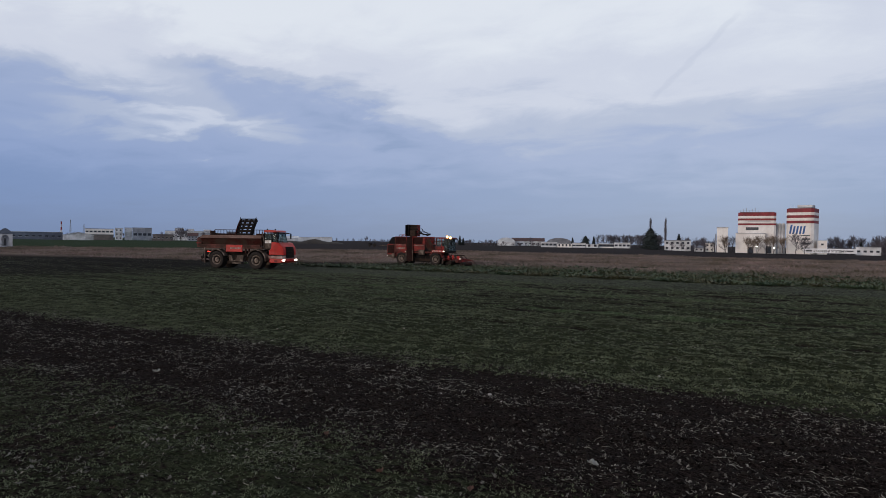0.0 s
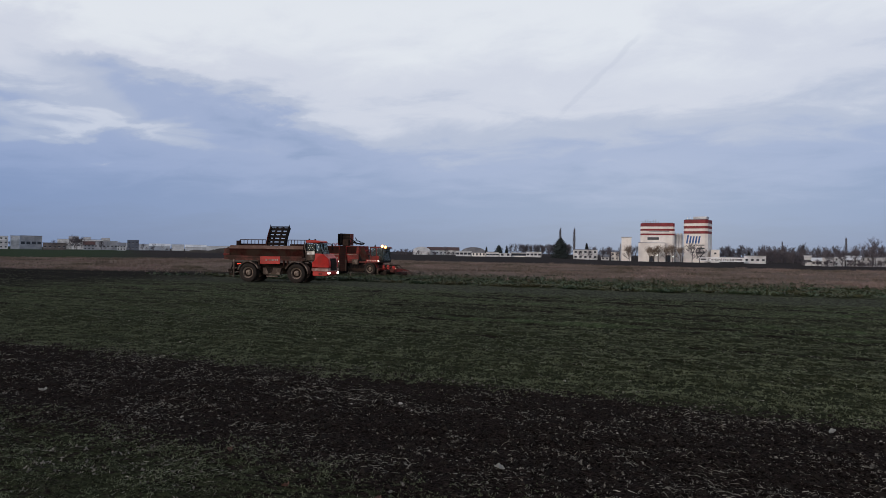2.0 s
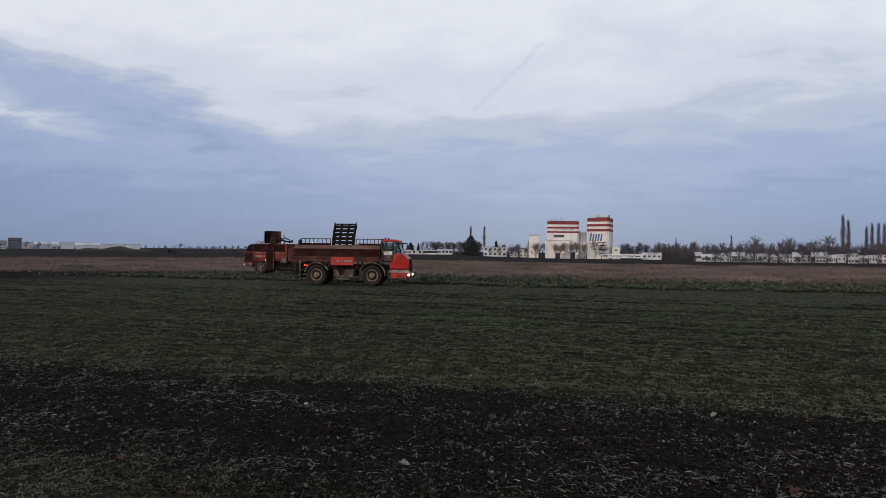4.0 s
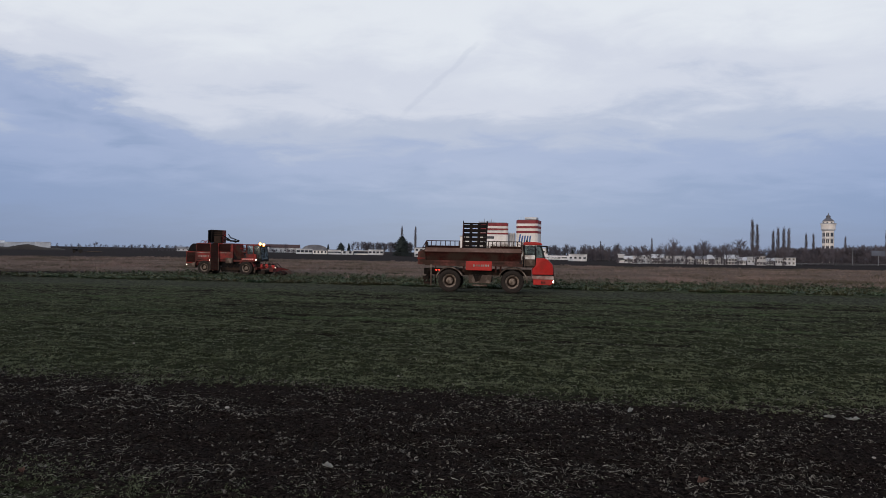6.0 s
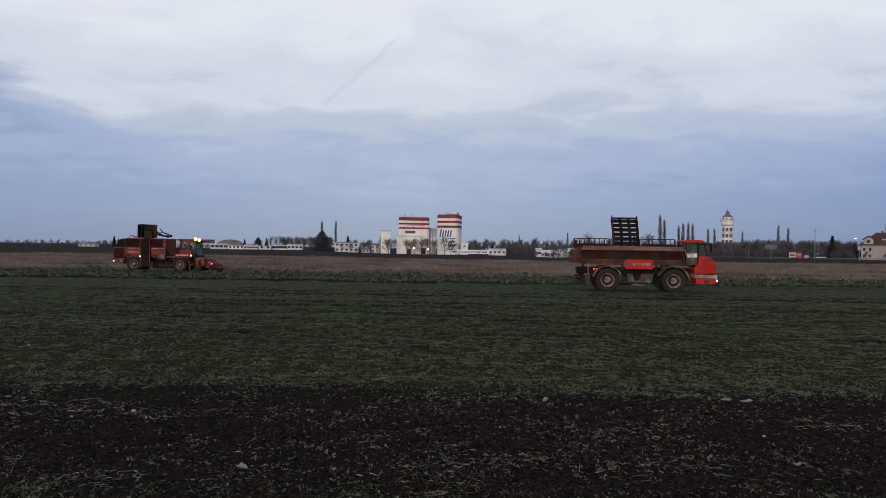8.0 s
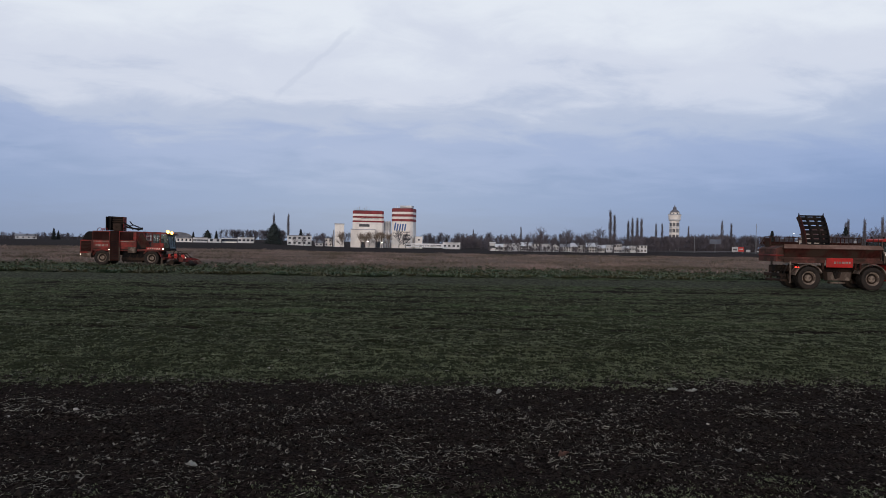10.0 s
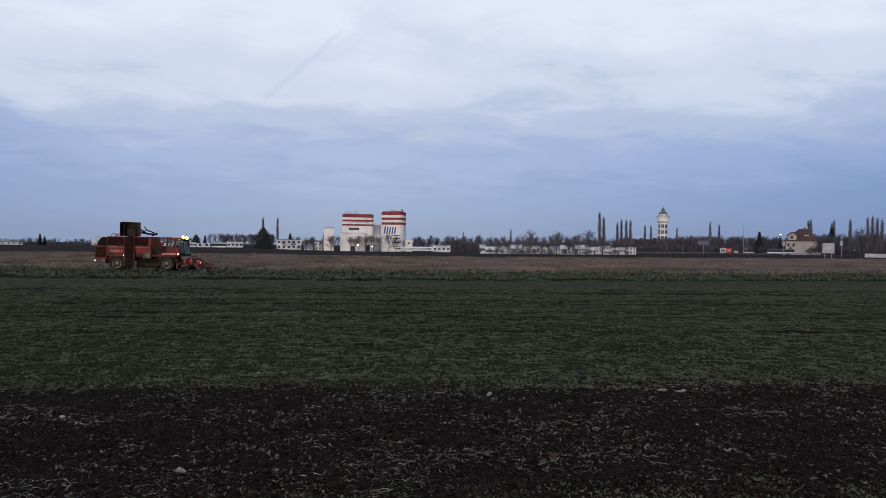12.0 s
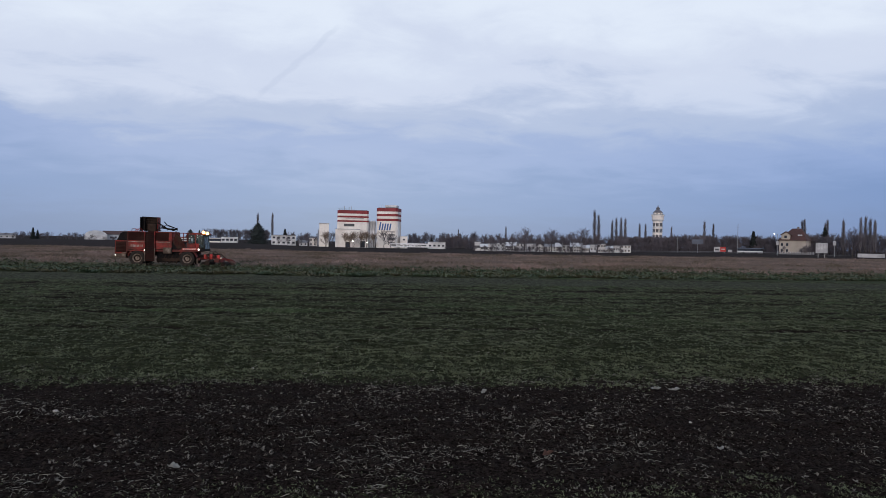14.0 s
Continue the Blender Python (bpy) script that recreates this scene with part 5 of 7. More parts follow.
def middle_row():
    g = "low buildings behind the ploughed field"
    # arched hall with a brown roofed barn, then a long low white range
    block("arched_hall", "white round-roofed hall on the plain", 22.9, 24.5, 640, 0.47, "white_wall", 18, "arch", "roof_white", group=g)
    block("barn", "long barn with brown-red roof", 20.3, 23.2, 660, 0.47, "white_wall", 20, "ridge", "roof_red", (1, 8, 1.5, 1.2), group=g)
    rnd = random.Random(11)
    a, k = 13.0, 0
    for a0, a1, el, wall, rf in ((19.2, 20.6, 0.12, "white_wall", "roof_white"), (17.9, 19.15, 0.02, "cream", "roof_grey"), (16.7, 17.85, 0.1, "white_wall", "roof_grey"), (15.6, 16.65, 0.0, "white_wall", "roof_white"), (14.3, 15.55, 0.06, "cream", "roof_white"), (12.9, 14.25, 0.16, "white_wall", "roof_white")):
        block("low_range", "low flat white workshop range with dark openings", a0, a1, 470 + 10 * rnd.random(), el, wall, 12, "flat", rf, (1, rnd.choice((2, 3, 4)), rnd.uniform(0.8, 2.6), rnd.uniform(0.8, 1.7)), group=g)
    block("round_roof_hall", "wide hall with grey rounded roof", 17.9, 20.1, 560, 0.5, "grey_wall", 20, "arch", "roof_grey", group=g)
    block("villa", "white two-storey flat-roofed house with dark windows", 8.0, 10.1, 420, 0.43, "white_wall", 10, "flat", "roof_grey", (2, 5, 1.5, 1.2), group=g)
    block("cottage", "small white cottage with grey roof", 7.0, 7.7, 415, 0.02, "white_wall", 8, "ridge", "roof_grey", (1, 2, 0.9, 0.9), group=g)
    block("cottage", "small pale cottage with a grey roof", 6.2, 6.85, 420, 0.25, "cream", 8, "flat", "roof_grey", (2, 2, 0.9, 0.9), group=g)
    block("pale_house", "pale house on the plain behind scrub", 29.0, 30.4, 620, 0.12, "white_wall", 10, "ridge", "roof_grey", (1, 4, 1.2, 1.0), group=g)
    block("brown_roof_house", "house with a brown gable roof among trees", -5.9, -7.2, 500, 0.62, "brown_wall", 12, "gable", "roof_red", group=g)
    block("works_shed", "pale works shed with a grey roof", -3.75, -5.35, 395, 0.1, "white_wall", 9, "flat", "roof_grey", (1, 4, 1.4, 1.0), group=g)


def silos():
    d = 400.0
    # small separate silo tower
    az = 5.57
    w, h = span(5.15, 5.98, d), tall(5.57, 1.57, d)
    t = thing("silo_tower", "slim cream silo tower with a flat cap", "silo", m=site(az, d))
    part("shaft", box(B(), -w / 2, w / 2, 0, w, 0, h - 0.6, 0.06), M["cream"], t)
    part("cap", box(B(), -w / 2 - 0.25, w / 2 + 0.25, -0.25, w + 0.25, h - 0.6, h, 0.05), M["white_wall"], t)
    part("side_pipe", tube(B(), (-w / 2 - 0.6, 1.5, 0), (-w / 2 - 0.6, 1.5, h * 0.72), 0.35, seg=10), M["grey_wall"], t)

    def tower(name, label, a0, a1, el, cuts, turn, depth):
        az = (a0 + a1) / 2
        w, h = span(a0, a1, d), tall(az, el, d)
        t = thing(name, label, "silo", "striped plant silos", m=site(az, d, turn))
        edges = [0.0]
        mats = []
        for lo, hi in cuts:
            edges += [1 - hi, 1 - lo]
        edges = sorted(set(edges + [1.0]))
        for i, (e0, e1) in enumerate(zip(edges, edges[1:])):
            mid = 1 - (e0 + e1) / 2
            red = any(lo < mid < hi for lo, hi in cuts)
            b = B()
            c = 1.2
            pts = [(-w / 2 + c, 0), (w / 2 - c, 0), (w / 2, c), (w / 2, depth - c), (w / 2 - c, depth), (-w / 2 + c, depth), (-w / 2, depth - c), (-w / 2, c)]
            low = [b.verts.new((x, y, h * e0)) for x, y in pts]
            top = [b.verts.new((x, y, h * e1)) for x, y in pts]
            for k in range(8):
                n = (k + 1) % 8
                b.faces.new((low[k], low[n], top[n], top[k]))
            b.faces.new(top)
            b.faces.new(low[::-1])
            part("red_band" if red else "wall_band", b, M["red_band"] if red else M["cream"], t, "red cladding band" if red else "")
        b = B()
        box(b, -w / 2 + 0.9, w / 2 - 0.9, 0.9, depth - 0.9, h, h + 0.35, 0.1)
        part("roof", b, M["roof_grey"], t)
        return t, w, h

    t, w, h = tower("silo", "broad cream silo block with red bands and rooftop plant", 1.62, 4.4, 2.76, ((0.0, 0.085), (0.145, 0.195), (0.265, 0.31)), 2, 12)
    for k in range(7):
        x = -w / 2 + 1.2 + k * 1.5
        part("rooftop_vent", tube(B(), (x, 2.5, h + 0.5), (x, 2.5, h + 1.3 + 0.7 * ((k * 7) % 3)), 0.14, seg=6), M["grey_wall"], t)
    part("roof_rail", box(B(), -w / 2, -w / 2 + 9, 0.2, 0.3, h + 0.9, h + 1.0), M["grey_wall"], t)
    part("sign", box(B(), -w / 2 + 4.0, -w / 2 + 10.5, -0.12, -0.03, h * 0.57, h * 0.64), M["dark_mark"], t, "dark maker's mark as plain bars")
    part("ledge", box(B(), -w / 2 + 5, w / 2 - 3, -0.2, -0.02, h * 0.865 - 1.9, h * 0.865 - 1.6), M["grey_wall"], t)
    part("lower_block", box(B(), -w / 2 - 1.2, w / 2 - 5.5, -3.2, -0.05, 0, h * 0.485, 0.08), M["cream"], t, "lower cream front block")
    part("lower_ledge", box(B(), -w / 2 - 1.3, w / 2 - 5.4, -3.35, -0.05, h * 0.485, h * 0.5), M["grey_wall"], t)
    part("gate", box(B(), w / 2 - 5, w / 2 - 2.2, -0.1, 0.05, 0.2, 4.2), M["window"], t)
    part("gate", box(B(), -w / 2 + 5, -w / 2 + 8, -3.3, -3.15, 0.2, 3.6), M["window"], t)
    t2, w2, h2 = tower("silo", "tall cream silo tower with red bands and a blue mark", -0.98, 0.98, 3.05, ((0.0, 0.085), (0.145, 0.205), (0.265, 0.325)), -13, 13)
    part("penthouse", box(B(), -2.0, 5.6, 3.0, 9.0, h2 + 0.6, h2 + 2.0, 0.1), M["white_wall"], t2)
    for x in (-5, -3.4, 0.3, 5.4):
        part("aerial", tube(B(), (x, 2.2, h2 + 0.4), (x, 2.2, h2 + 1.9), 0.1, seg=6), M["white_wall"], t2)
    # the big mark: plain slanted strokes
    x = -w2 / 2 + 1.7
    for k, (wd, hh, lift) in enumerate(((1.5, 5.0, 0.2), (1.5, 4.3, 0), (1.5, 4.3, 0), (1.5, 4.3, 0), (1.5, 4.3, 0))):
        b = B()
        z0 = h2 * 0.445 + lift * 0.4
        prism(b, [(x, z0), (x + wd * 0.62, z0), (x + wd * 0.62 + hh * 0.16, z0 + hh), (x + hh * 0.16, z0 + hh)], -0.14, -0.03)
        part("mark", b, M["blue_mark"], t2, "blue maker's mark as plain strokes")
        x += wd + 0.15
    part("mark", box(B(), 0.8, 5.2, -0.12, -0.03, h2 * 0.40, h2 * 0.42), M["dark_mark"], t2)
    for k in range(3):
        part("dark_grating", box(B(), 1.2, 5.4, -0.1, -0.02, h2 * (0.12 + 0.1 * k), h2 * (0.15 + 0.1 * k)), M["dark_mark"], t2)
    # round bins between the towers
    for k in range(3):
        az = 1.12 + 0.24 * k
        x, y = polar(az, d + 5)
        hh = tall(az, 1.9, d + 5)
        t3 = thing("storage_bin", "white cylindrical storage bin between the silos", "silo", "bins between the silos", m=pose(x, y, gz(x, y) - 0.1))
        part("shell", lathe(B(), [(1.0, 0), (1.0, hh - 1), (0.3, hh)], 14, "z"), M["white_wall"], t3)
        part("ladder", tube(B(), (0.2, -1.08, 0), (0.2, -1.08, hh - 1), 0.1, seg=5), M["grey_wall"], t3)
    block("annex", "low cream annex beside the tall silo", -1.25, -1.9, 398, 0.55, "cream", 8, "flat", "roof_white", (2, 1, 1.2, 0.9))
    # banner wall with its words
    a0, a1, dd = -0.3, -3.85, 388.0
    az, w = (a0 + a1) / 2, span(a0, a1, dd)
    x, y = polar(az, dd)
    zb = gz(x, y)
    t4 = thing("banner_wall", "long white banner wall with dark words", "sign", m=pose(x, y, zb + 0.5, 0, 0, az))
    part("board", box(B(), -w / 2, w / 2, 0, 0.25, 0.35, 2.75, 0.02), M["banner_white"], t4)
    for k in range(9):
        xx = -w / 2 + 0.3 + k * (w - 0.6) / 8
        part("post", box(B(), xx - 0.08, xx + 0.08, 0.05, 0.2, -1.2, 0.35), M["metal_post"], t4)
    words(t4, "STAVEBN\u00cd SYST\u00c9MY", -7.4, 0.85, 1.6, 14.8)
    for x0 in (-w / 2 + 1.0, w / 2 - 4.6):
        part("mark", box(B(), x0, x0 + 3.0, -0.03, -0.004, 1.1, 1.9), M["dark_mark"], t4, "dark maker's mark as a plain bar")
    # yard lamps
    for az, el in ((3.0, -0.02), (1.75, -0.12)):
        x, y = polar(az, 385)
        hh = tall(az, el, 385)
        t5 = thing("yard_lamp", "lit yard lamp on a grey pole", "street lamp", "lamps in the plant yard", m=pose(x, y, gz(x, y) - 0.1))
        part("pole", tube(B(), (0, 0, 0), (0, 0, hh), 0.12, 0.08, 8), M["metal_post"], t5)
        part("head", box(B(), -0.35, 0.35, -0.3, 0.1, hh - 0.05, hh + 0.3, 0.05), M["lamp_far"], t5, "lit lamp head")


def words(parent, text, x, z, size, width):
    c = bpy.data.curves.new("words", "FONT")
    c.body = text
    c.size = size
    c.extrude = 0.02
    c.offset = 0.03
    ob = bpy.data.objects.new("words", c)
    scene.collection.objects.link(ob)
    bpy.context.view_layer.update()
    me = bpy.data.meshes.new_from_object(ob.evaluated_get(bpy.context.evaluated_depsgraph_get()))
    bpy.data.objects.remove(ob)
    xs = [v.co.x for v in me.vertices]
    k = width / (max(xs) - min(xs))
    me.transform(Matrix.Diagonal((k, 1, 1, 1)))
    me.materials.clear()
    me.materials.append(M["dark_mark"])
    o = new("lettering", me)
    o.parent = parent
    o.matrix_basis = pose(x, -0.025, z, 90, 0, 0)
    o["label"] = "dark painted words"


def cabin_row():
    """Pale cabins, frames and tunnels along the far edge, each a thing of its own."""
    rnd = random.Random(21)
    for a0, a1 in ((-8.0, -14.2), (-14.35, -21.3)):
        a = a0
        while a > a1:
            w = rnd.uniform(0.45, 0.95)
            d = rnd.uniform(318, 340)
            el = rnd.uniform(-0.02, 0.26)
            kind = rnd.random()
            t = block("garden_cabin", "pale garden cabin with dark openings in a dense row", a - w, a, d, el, rnd.choice(("white_wall", "white_wall", "white_wall", "pale_board")), 5, "gable" if kind < 0.14 else "flat" if kind < 0.72 else "ridge", rnd.choice(("roof_white", "roof_white", "roof_grey", "roof_white")), (rnd.choice((1, 2)), rnd.choice((2, 3, 4)), rnd.uniform(0.5, 1.0), rnd.uniform(0.7, 1.3)), group="row of pale cabins", category="cabin")
            a -= w + rnd.choice((0.03, 0.04, 0.1))


def water_tower():
    d = 620.0
    az = -23.87
    t = thing("water_tower", "cream water tower with wider drum and dark domed roof", "tower", m=site(az, d, 18))
    k = span(-23.29, -24.44, d) / 12.4
    H = tall(az, 3.5, d)
    s = H / 40.5
    part("shaft", lathe(B(), [(4.7, 0), (4.5, 14 * s), (4.4, 27.3 * s)], 8, "z"), M["cream"], t)
    part("cornice", lathe(B(), [(4.5, 26.6 * s), (5.2, 27.6 * s), (5.3, 28.2 * s)], 20, "z"), M["white_wall"], t)
    part("drum", lathe(B(), [(5.3, 28.2 * s), (5.3, 31.3 * s), (5.9, 31.5 * s), (5.9, 32.0 * s), (5.2, 32.1 * s)], 24, "z"), M["cream"], t, "wider cream drum")
    part("gallery_rail", lathe(B(), [(5.85, 32.0 * s), (5.85, 32.9 * s), (5.7, 32.9 * s), (5.7, 32.0 * s)], 24, "z"), M["white_wall"], t)
    part("attic", lathe(B(), [(4.2, 32.0 * s), (4.2, 34.2 * s), (4.5, 34.4 * s)], 16, "z"), M["cream"], t)
    part("dome", lathe(B(), [(4.6, 34.4 * s), (3.6, 35.6 * s), (2.5, 36.6 * s), (1.8, 37.2 * s)], 16, "z"), M["roof_grey"], t, "blue-grey domed roof")
    part("lantern", lathe(B(), [(1.6, 37.2 * s), (1.6, 38.6 * s), (1.9, 38.7 * s), (0.5, 40.0 * s), (0.1, 41.6 * s)], 12, "z"), M["roof_grey"], t)
    for r in range(4):
        z = (22.0 - r * 5.4) * s
        for f in range(8):
            a = 2 * math.pi * (f + 0.5) / 8
            rr = (4.7 - 0.3 * (z / (27.3 * s))) * math.cos(math.pi / 8)
            at = pose(rr * math.cos(a), rr * math.sin(a), 0, 0, 0, math.degrees(a) + 90)
            pane = part("window", box(B(), -1.2, 1.2, -0.12, 0.06, z, z + 3.1 * s), M["window"], t, at=at)
            part("mullion", box(B(), -0.12, 0.12, -0.2, -0.12, z, z + 3.1 * s), M["white_wall"], pane)
            part("sill", box(B(), -1.5, 1.5, -0.25, -0.02, z - 0.35, z), M["white_wall"], pane)
    part("string_course", lathe(B(), [(4.75, 20.2 * s), (4.85, 20.4 * s), (4.85, 20.8 * s), (4.7, 21.0 * s)], 8, "z", cap=False), M["white_wall"], t)
    for f in range(8):
        a = 2 * math.pi * f / 8 + 0.3
        part("attic_window", box(B(), -0.5, 0.5, -0.1, 0.1, 32.8 * s, 33.8 * s), M["window"], t, at=pose(4.2 * math.cos(a), 4.2 * math.sin(a), 0, 0, 0, math.degrees(a) + 90))


def big_house():
    d = 380.0
    az = -34.1
    w = span(-33.25, -35.15, d)
    x, y = polar(az, d)
    h = tall(az, 1.7, d)
    t = thing("house", "cream house with steep brown-red hipped roof and dormer", "house", m=pose(x, y, gz(x, y) - 0.15, 0, 0, az - 14))
    eave = h * 0.54
    hw, dep = w / 2, 11.0
    part("wall", box(B(), -hw, hw, 0, dep, 0, eave), M["house_wall"], t)
    b = B()
    e = [b.verts.new(p) for p in ((-hw - 0.7, -0.7, eave - 0.1), (hw + 0.7, -0.7, eave - 0.1), (hw + 0.7, dep + 0.7, eave - 0.1), (-hw - 0.7, dep + 0.7, eave - 0.1))]
    r = [b.verts.new(p) for p in ((-hw * 0.25, dep / 2, h), (hw * 0.45, dep / 2, h))]
    b.faces.new((e[0], e[1], r[1], r[0]))
    b.faces.new((e[2], e[3], r[0], r[1]))
    b.faces.new((e[1], e[2], r[1]))
    b.faces.new((e[3], e[0], r[0]))
    b.faces.new(e[::-1])
    bmesh.ops.recalc_face_normals(b, faces=b.faces[:])
    roof = part("roof", b, M["roof_red"], t, "brown-red tiled hipped roof")
    part("chimney", box(B(), 0.8, 1.7, dep / 2 - 0.4, dep / 2 + 0.5, h - 1.6, h + 0.9, 0.03), M["brown_wall"], roof)
    part("skylight", box(B(), 2.0, 2.9, 1.75, 2.0, h * 0.69, h * 0.76), M["roof_white"], roof, "pale skylight")
    part("skylight", box(B(), 3.2, 4.1, 1.75, 2.0, h * 0.69, h * 0.76), M["roof_white"], roof, "pale skylight")
    b = B()
    prism(b, [(-hw * 0.85, eave), (-hw * 0.2, eave), (-hw * 0.2, h * 0.74), (-hw * 0.52, h * 0.84), (-hw * 0.85, h * 0.74)], -0.2, 4)
    part("dormer", b, M["house_wall"], t, "cream dormer gable")
    b = B()
    prism(b, [(-hw * 0.95, h * 0.73), (-hw * 0.52, h * 0.85), (-hw * 0.1, h * 0.73), (-hw * 0.1, h * 0.75), (-hw * 0.52, h * 0.88), (-hw * 0.95, h * 0.75)], -0.5, 4.2)
    part("dormer_roof", b, M["roof_red"], t)
    part("dormer_window", box(B(), -hw * 0.62, -hw * 0.42, -0.28, -0.18, h * 0.62, h * 0.72), M["window"], t)
    for k in range(4):
        x0, z0 = -hw * (0.8 - 0.4 * (k % 2)), 1.2 + 3.2 * (k // 2)
        part("window", box(B(), x0 - 0.5, x0 + 0.5, -0.05, 0.02, z0, z0 + 1.5), M["window"], t)
    # low white picket fence
    x, y = polar(-34.3, 368)
    f = thing("picket_fence", "low pale picket fence before the house", "fence", m=pose(x, y, gz(x, y) - 0.05, 0, 0, -34))
    part("rail", box(B(), -8, 8, 0.02, 0.12, 0.8, 0.95), M["dark_mark"], f)
    for k in range(15):
        part("picket", box(B(), -8 + k * 1.12, -7.5 + k * 1.12, -0.1, 0.02, 0, 1.35), M["pale_board"], f)


def road_line(u):
    """Point on the far road; u from 0 (behind the plant) to 1 (beyond the house)."""
    p, q = Vector(polar(-13, 415)), Vector(polar(-47, 325))
    return p.lerp(q, u)


def roadside():
    n = 40
    b = B()
    rows = []
    p, q = road_line(0), road_line(1)
    side = Vector((-(q - p).y, (q - p).x)).normalized()
    for k in range(n + 1):
        c = road_line(k / n)
        rows.append([b.verts.new((*(c + side * o), gz(*(c + side * o)) + 0.12)) for o in (-3.6, 3.6)])
    for r, s in zip(rows, rows[1:]):
        b.faces.new((r[0], r[1], s[1], s[0]))
    solo("road", b, M["asphalt"], "straight asphalt road beyond the field", "road", kind="structure")
    # guard rail in pieces
    rail = thing("guard_rail", "grey steel guard rail along the road", "guard rail")
    for k in range(12):
        c0, c1 = road_line(0.30 + 0.035 * k) - side * 4.4, road_line(0.30 + 0.035 * (k + 1)) - side * 4.4
        z0, z1 = gz(*c0), gz(*c1)
        bb = B()
        tube(bb, (*c0, z0 + 0.75), (*c1, z1 + 0.75), 0.16, seg=6)
        part("beam", bb, M["grey_rail"], rail)
        part("post", tube(B(), (*c0, z0 - 0.1), (*c0, z0 + 0.8), 0.07, seg=6), M["metal_post"], rail)
    # billboard seen from behind
    x, y = polar(-36.1, 262)
    zb = EYE + 262 * math.tan(radians(-0.55))
    w = span(-35.72, -36.52, 262)
    t = thing("billboard", "pale blank back of a billboard on two posts", "billboard", m=pose(x, y, min(zb, gz(x, y)), 0, 0, -36))
    top = 262 * (math.tan(radians(0.63)) - math.tan(radians(-0.55)))
    part("panel", box(B(), -w / 2, w / 2, 0, 0.2, top * 0.33, top, 0.03), M["pale_board"], t)
    for k in range(4):
        xx = -w / 2 + w * (k + 0.5) / 4
        part("stiffener", box(B(), xx - 0.05, xx + 0.05, -0.08, 0, top * 0.34, top * 0.99), M["metal_post"], t)
    for xx in (-w * 0.28, w * 0.28):
        part("post", box(B(), xx - 0.1, xx + 0.1, 0.2, 0.4, -0.4, top * 0.9), M["metal_post"], t)
    # hoarding in red and white, small signs, poles
    x, y = polar(-28.83, 372)
    t = thing("hoarding", "red and white roadside hoarding", "billboard", m=pose(x, y, gz(x, y), 0, 0, -29))
    ww = span(-28.37, -29.28, 372)
    part("panel", box(B(), -ww / 2, 0.1, 0, 0.2, 0.5, 3.2, 0.02), M["pale_board"], t, "white half")
    part("panel", box(B(), 0.1, ww / 2, 0, 0.2, 0.5, 3.2, 0.02), M["red"], t, "red half")
    part("mark", box(B(), -ww / 2 + 0.5, -0.4, -0.02, -0.004, 1.3, 2.2), M["dark_mark"], t, "dark plain bar")
    part("mark", box(B(), 0.6, ww / 2 - 0.6, -0.02, -0.004, 1.8, 2.3), M["pale_board"], t, "pale plain bar")
    for xx in (-2, 2):
        part("post", box(B(), xx - 0.1, xx + 0.1, 0.2, 0.35, -0.3, 2.6), M["metal_post"], t)
    for az, el, d, board in ((-27.1, 0.7, 350, (2.6, 2.3, "slate_wall")), (-25.5, 0.9, 380, None), (-29.6, -0.12, 368, (1.0, 1.4, "pale_board")), (-30.15, 2.0, 360, None)):
        x, y = polar(az, d)
        hh = tall(az, el, d)
        t = thing("sign_pole" if board else "mast", "grey roadside pole with a plain board" if board else "tall slim grey mast by the road", "pole", m=pose(x, y, gz(x, y) - 0.1, 0, 0, az))
        part("pole", tube(B(), (0, 0.1, 0), (0, 0.1, hh), 0.16, 0.1, 8), M["metal_post"], t)
        if board:
            part("board", box(B(), -board[0], board[0], -0.1, 0.05, hh - board[1], hh, 0.02), M[board[2]], t)
        else:
            part("crossbar", tube(B(), (-0.7, 0.1, hh * 0.9), (0.7, 0.1, hh * 0.9), 0.06, seg=6), M["metal_post"], t)
    for az, el, d, lit in ((-33.05, 1.2, 300, True), (-36.95, 1.3, 290, False)):
        x, y = polar(az, d)
        hh = tall(az, el, d)
        t = thing("street_lamp", "street lamp pole with a pale sign box" + (", lit" if lit else ""), "street lamp", "street lamps by the road", m=pose(x, y, gz(x, y) - 0.1, 0, 0, az))
        part("pole", tube(B(), (0, 0, 0), (0, 0, hh), 0.13, 0.08, 8), M["metal_post"], t)
        part("arm", tube(B(), (0, 0, hh), (-1.2, 0, hh + 0.15), 0.06, seg=6), M["metal_post"], t)
        part("head", box(B(), -1.45, -1.0, -0.15, 0.15, hh + 0.05, hh + 0.22, 0.03), M["lamp_far"] if lit else M["metal_post"], t, "lit lamp head" if lit else "")
        part("sign_box", box(B(), -0.5, 0.5, -0.3, -0.13, hh * 0.5, hh * 0.68, 0.03), M["pale_board"], t, "pale sign box")
    part_wall = B()
    x, y = polar(-39.3, 300)
    box(part_wall, -4.5, 4.5, 0, 0.4, -0.3, 1.5, 0.05)
    solo("roadside_wall", part_wall, M["pale_board"], "low pale wall beside the road", "wall", at=pose(x, y, gz(x, y), 0, 0, -39))


